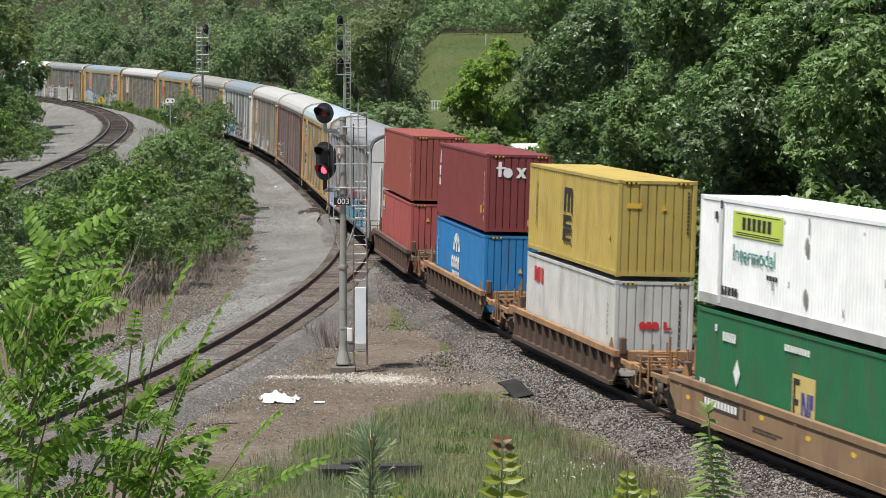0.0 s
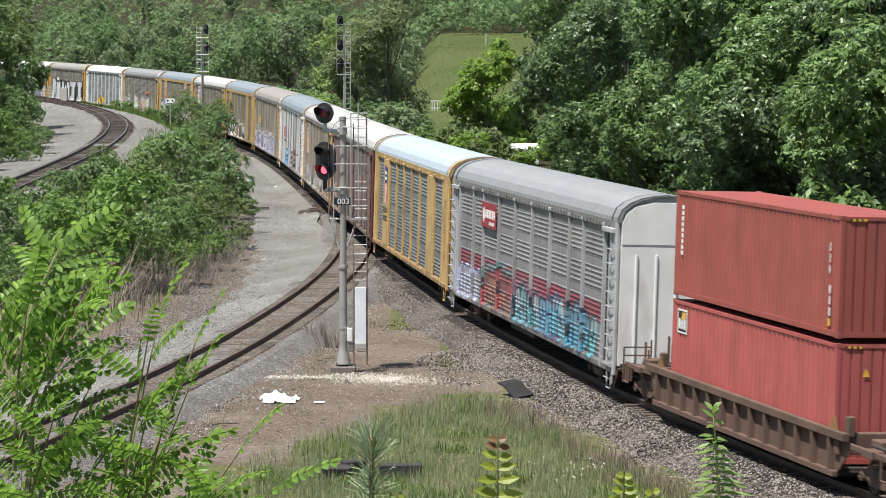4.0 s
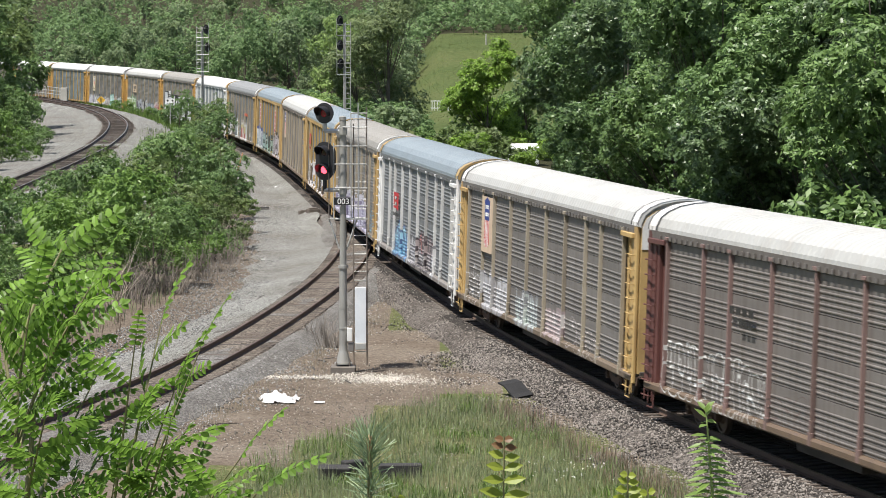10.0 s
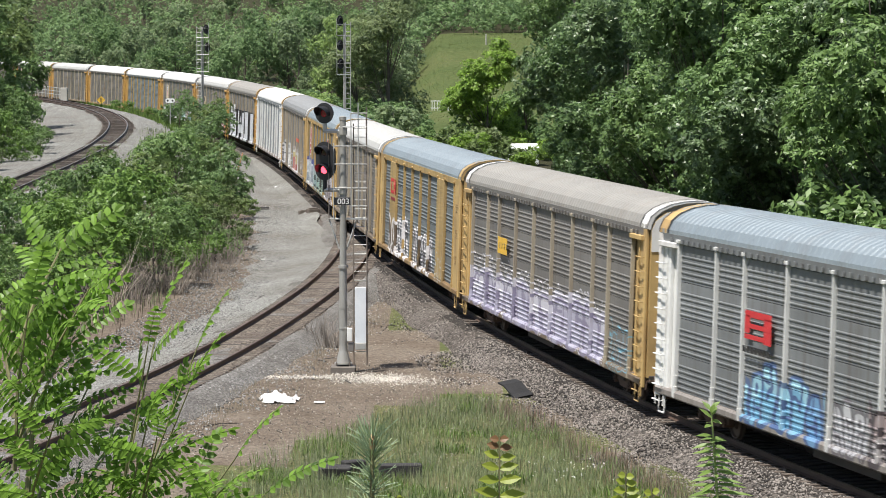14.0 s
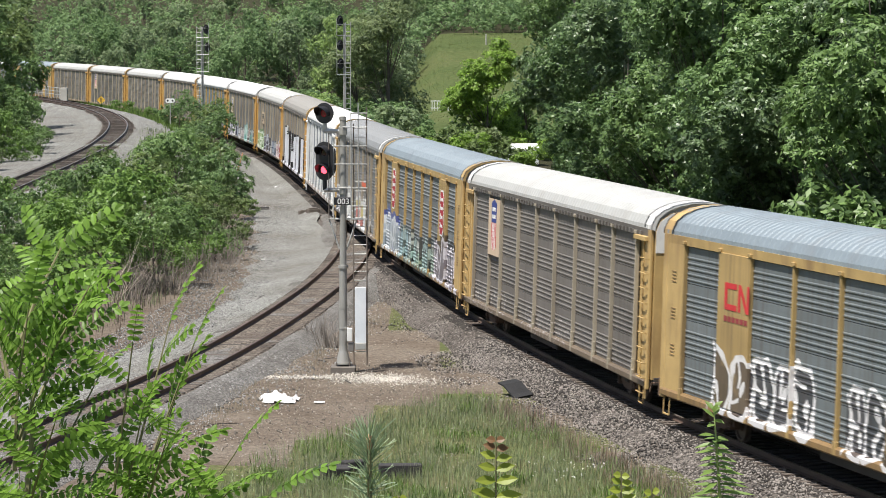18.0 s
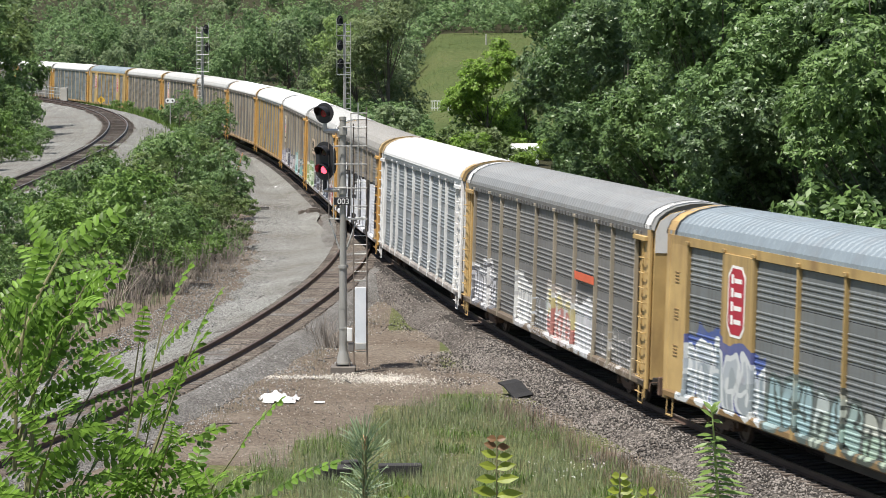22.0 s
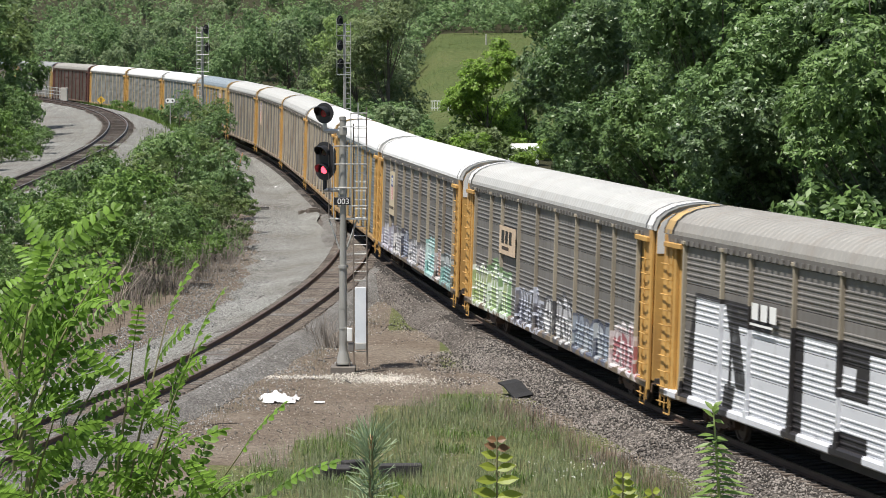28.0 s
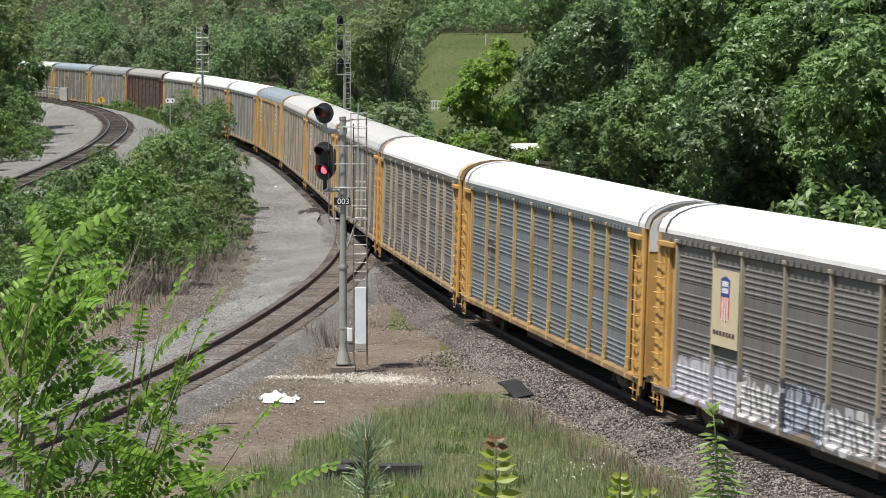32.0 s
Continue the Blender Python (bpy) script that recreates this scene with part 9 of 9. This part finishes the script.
def build_foreground():
    rg = random.Random(77)
    green = leaf_mat("locust_leaf", (0.165, 0.31, 0.056), 0.6, 0.52, 3.0)
    stem_m = shader("green_stem", (0.16, 0.15, 0.07), 0.7, 0, 0.2, 20, 0.1)
    tree = thing("locust_sapling", "young locust sapling with feathery bright green leaves", "sapling", m=pose(-1.30, 8.5, gz(-1.3, 8.5)))
    o = tree.matrix_basis.translation
    part("stem", tubes(((0, 0, -0.2), (-0.02, 0, 1.2), 0.022, 0.016), ((-0.02, 0, 1.2), (0.06, 0.02, 2.1), 0.016, 0.007), ((0.0, 0, 0.7), (0.33, 0.06, 1.5), 0.014, 0.008), n=7), stem_m, tree)
    meshes = []
    for k in range(5):
        bm = compound_leaf(9 if k else 7, 0.145 + 0.018 * k, 0.0245 + 0.0025 * k, 0.0155 + 0.0015 * k, rg.uniform(0.05, 0.45), rg)
        me = bpy.data.meshes.new("compound_leaf")
        bm.to_mesh(me)
        bm.free()
        meshes.append(me)
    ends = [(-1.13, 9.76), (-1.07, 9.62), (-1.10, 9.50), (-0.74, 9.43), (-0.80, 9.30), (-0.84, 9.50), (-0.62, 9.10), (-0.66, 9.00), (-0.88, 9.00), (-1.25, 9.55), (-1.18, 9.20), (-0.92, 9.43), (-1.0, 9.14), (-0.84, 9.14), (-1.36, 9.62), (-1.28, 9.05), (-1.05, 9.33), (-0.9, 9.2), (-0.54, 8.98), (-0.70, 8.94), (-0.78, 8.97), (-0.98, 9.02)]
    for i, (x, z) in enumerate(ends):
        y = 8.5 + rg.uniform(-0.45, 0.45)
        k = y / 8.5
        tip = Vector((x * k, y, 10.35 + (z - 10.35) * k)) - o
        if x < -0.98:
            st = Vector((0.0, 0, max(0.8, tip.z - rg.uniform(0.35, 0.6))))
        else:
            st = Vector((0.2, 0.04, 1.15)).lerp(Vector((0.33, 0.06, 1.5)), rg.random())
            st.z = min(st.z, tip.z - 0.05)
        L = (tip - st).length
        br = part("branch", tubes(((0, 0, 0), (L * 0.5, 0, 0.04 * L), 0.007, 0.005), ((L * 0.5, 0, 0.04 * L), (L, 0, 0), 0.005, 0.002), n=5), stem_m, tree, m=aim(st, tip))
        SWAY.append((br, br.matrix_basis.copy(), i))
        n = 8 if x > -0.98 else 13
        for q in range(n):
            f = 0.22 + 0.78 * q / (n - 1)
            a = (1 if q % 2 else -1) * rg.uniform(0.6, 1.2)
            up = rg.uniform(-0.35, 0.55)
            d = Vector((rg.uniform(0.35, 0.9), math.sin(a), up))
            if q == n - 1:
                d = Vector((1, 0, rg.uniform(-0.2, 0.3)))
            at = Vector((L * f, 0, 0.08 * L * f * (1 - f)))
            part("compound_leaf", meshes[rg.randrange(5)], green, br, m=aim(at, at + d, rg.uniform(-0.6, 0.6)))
    # pine seedling
    px, py = -0.182, 7.0
    pn = thing("pine_seedling", "young pine with long blue-green needles", "pine", m=pose(px, py, gz(px, py)))
    h = 9.36 - gz(px, py)
    part("stem", tubes(((0, 0, -0.1), (0, 0, h), 0.014, 0.006), n=6), stem_m, pn)
    needle = leaf_mat("pine_needle", (0.27, 0.37, 0.235), 0.3, 0.3)
    for z0, n, ln, name in ((h, 80, 0.088, "shoot"), (h - 0.08, 52, 0.08, "shoot"), (h - 0.17, 44, 0.075, "shoot"), (h - 0.26, 40, 0.075, "shoot")):
        bm = bmesh.new()
        for _ in range(n):
            a = rg.uniform(0, 2 * math.pi)
            e = rg.uniform(0.35, 1.3) if z0 > h - 0.05 else rg.uniform(0.05, 0.9)
            d = Vector((math.cos(a) * math.cos(e), math.sin(a) * math.cos(e), math.sin(e)))
            b = Vector((0, 0, z0 - rg.uniform(0, 0.07)))
            s = d.orthogonal().normalized() * 0.0017
            t = b + d * ln * rg.uniform(0.75, 1.1)
            v = [bm.verts.new(p) for p in (b - s, b + s, t + s * 0.6, t - s * 0.6)]
            bm.faces.new(v)
            s2 = d.cross(s).normalized() * 0.0017
            v = [bm.verts.new(p) for p in (b - s2, b + s2, t)]
            bm.faces.new(v)
        part(name, bm, needle, pn)
    part("bud", lathe(bmesh.new(), [(h - 0.03, 0.005), (h, 0.009), (h + 0.008, 0.006), (h + 0.014, 0.002)], "Z", 8), shader("bud_brown", (0.34, 0.22, 0.12), 0.7), pn, "brown bud")
    SWAY.append((pn, pn.matrix_basis.copy(), 31))
    # young ailanthus shoot: reddish at the tip
    for x, y, top, k, i0 in ((0.152, 7.0, 9.37, 1.0, 33), (0.525, 7.0, 9.235, 0.6, 34), (-0.10, 7.0, 9.215, 0.55, 35), (0.49, 7.4, 9.22, 0.5, 36)):
        sh = thing("tree_shoot", "young feathery shoot with reddish tip" if k == 1.0 else "low young shoot with pale green leaves", "shoot", m=pose(x, y, gz(x, y)))
        h = top - gz(x, y)
        part("stem", tubes(((0, 0.01, -0.1), (0, 0, h), 0.006, 0.0022), n=6), stem_m, sh)
        for j in range(6):
            zz = h - 0.012 - 0.0185 * j * (1 + 0.10 * j)
            ln = (0.026 + 0.0085 * j) * (1 if k == 1 else 0.9)
            mt = leaf_mat("shoot_leaf", (0.27, 0.34, 0.055), 0.35, 0.5) if j > 1 or k < 1 else leaf_mat("shoot_red_leaf", (0.17, 0.10, 0.05), 0.2, 0.4)
            for s in (-1, 1):
                bm = bmesh.new()
                al = Vector((s * 0.95, rg.uniform(-0.5, 0.2), rg.uniform(0.1, 0.5))).normalized()
                up = Vector((0, -0.85, 0.5)).normalized()
                leaflet(bm, (0, 0, zz + rg.uniform(-0.004, 0.004)), al, al.cross(up).normalized(), up, ln, 0.021 + 0.0015 * j, 4)
                part("leaf", bm, mt, sh)
        SWAY.append((sh, sh.matrix_basis.copy(), i0))
    # goldenrod-like weed
    wx, wy = 0.685, 7.0
    wd = thing("tall_weed", "upright weed with rows of narrow green leaves", "weed", m=pose(wx, wy, gz(wx, wy)))
    h = 9.44 - gz(wx, wy)
    part("stem", tubes(((0, 0, -0.1), (0.012, 0, h - 0.25), 0.006, 0.004), ((0.012, 0, h - 0.25), (-0.008, 0, h), 0.004, 0.002), n=6), shader("pale_stem", (0.28, 0.33, 0.12), 0.6), wd)
    wm = leaf_mat("weed_leaf", (0.19, 0.30, 0.085), 0.4, 0.45)
    for j in range(74):
        f = j / 73
        z = h - 0.02 - 0.30 * f if j > 7 else h - 0.006 * j
        a = j * 2.4
        ln = 0.036 if j < 5 else 0.036 + 0.052 * min(1, max(0, (f - 0.12)) * 1.6)
        if 7 < j < 12:
            continue
        bm = bmesh.new()
        al = Vector((math.cos(a), math.sin(a) * 0.9, 0.9 if j < 5 else 0.15 - 0.3 * ((j * 3) % 4) / 3)).normalized()
        up = Vector((0, -0.5, 0.8))
        up = (up - al * up.dot(al)).normalized()
        leaflet(bm, (-0.008 + 0.02 * f, 0, z), al, al.cross(up).normalized(), up, ln * (0.8 + 0.4 * ((j * 7) % 5) / 4), 0.0145, 4)
        part("leaf", bm, wm, wd)
    SWAY.append((wd, wd.matrix_basis.copy(), 37))
    # low bushy herbs at the bottom edge
    rgn = np.random.RandomState(3)
    for x, y, z, r in ((-0.55, 26, 6.07, 0.30), (-0.2, 26.5, 5.98, 0.34), (-0.95, 26, 5.95, 0.3), (-2.4, 28, 5.6, 0.5)):
        g0 = gz(x, y)
        hb = thing("flowering_herb", "low bushy herb with small pale flowers", "herb", "herbs on the slope", pose(x, y, g0))
        cl = [(rgn.normal() * r * 0.5, rgn.normal() * r * 0.5, z - g0 - 0.25 - abs(rgn.normal()) * 0.25, 0.13) for _ in range(26)]
        part("leaves", leaf_cloud("leaves", cl, 40, 0.028, rgn), LEAF["grey"], hb)
        part("flowers", leaf_cloud("flowers", [(a, b, c + 0.08, 0.1) for a, b, c, _ in cl], 10, 0.014, rgn), shader("pale_flower", (0.55, 0.55, 0.48), 0.7), hb)
        part("stems", tubes(*[((0, 0, 0), (a, b, c), 0.006, 0.003) for a, b, c, _ in cl[:14]], n=4), stem_m, hb)


def motions():
    """The train rolls along the main line, each car on its two bogies; wheels turn; plants close by sway."""
    times = [0.5 * i for i in range(65)]
    for ob, s, half, lift, wheels in TRAIN:
        walk(ob, [(t, car_pose(s + travel(t), half, lift)) for t in times])
        if not wheels:
            continue
        near = [i / 30 for i in range(0, 961) if -70 < s + travel(i / 30) < 62]
        ts = sorted(set([0.0, 32.0] + near))
        for w, ax in wheels:
            base = pose(ax, 0, 0.42)
            last = None
            rows = []
            for t in ts:
                d = travel(t) if -70 < s + travel(t) < 62 else None
                if d is None:
                    ref = near[0] if near and t < near[0] else (near[-1] if near else 0.0)
                    d = travel(ref)
                rows.append((t, base @ Matrix.Rotation(d / 0.455, 4, "Y")))
            walk(w, rows)
    for ob, m, i in SWAY:
        rows = []
        for k in range(65):
            t = 0.5 * k
            a = math.sin(1.9 * t + i * 1.7) * 0.9 + math.sin(0.7 * t + i) * 1.0
            b = math.sin(1.3 * t + i * 2.3) * 1.0
            g = 0.35 if ob.parent is None else 1.0
            rows.append((t, m @ pose(0, 0, 0, 0.5 * a * g, b * g, a * g)))
        walk(ob, rows)


build_ground()
build_lines()
build_racks()
build_containers()
build_wood()
build_left_bank()
build_grass()
build_brush()
build_stones()
build_small()
build_foreground()
motions()
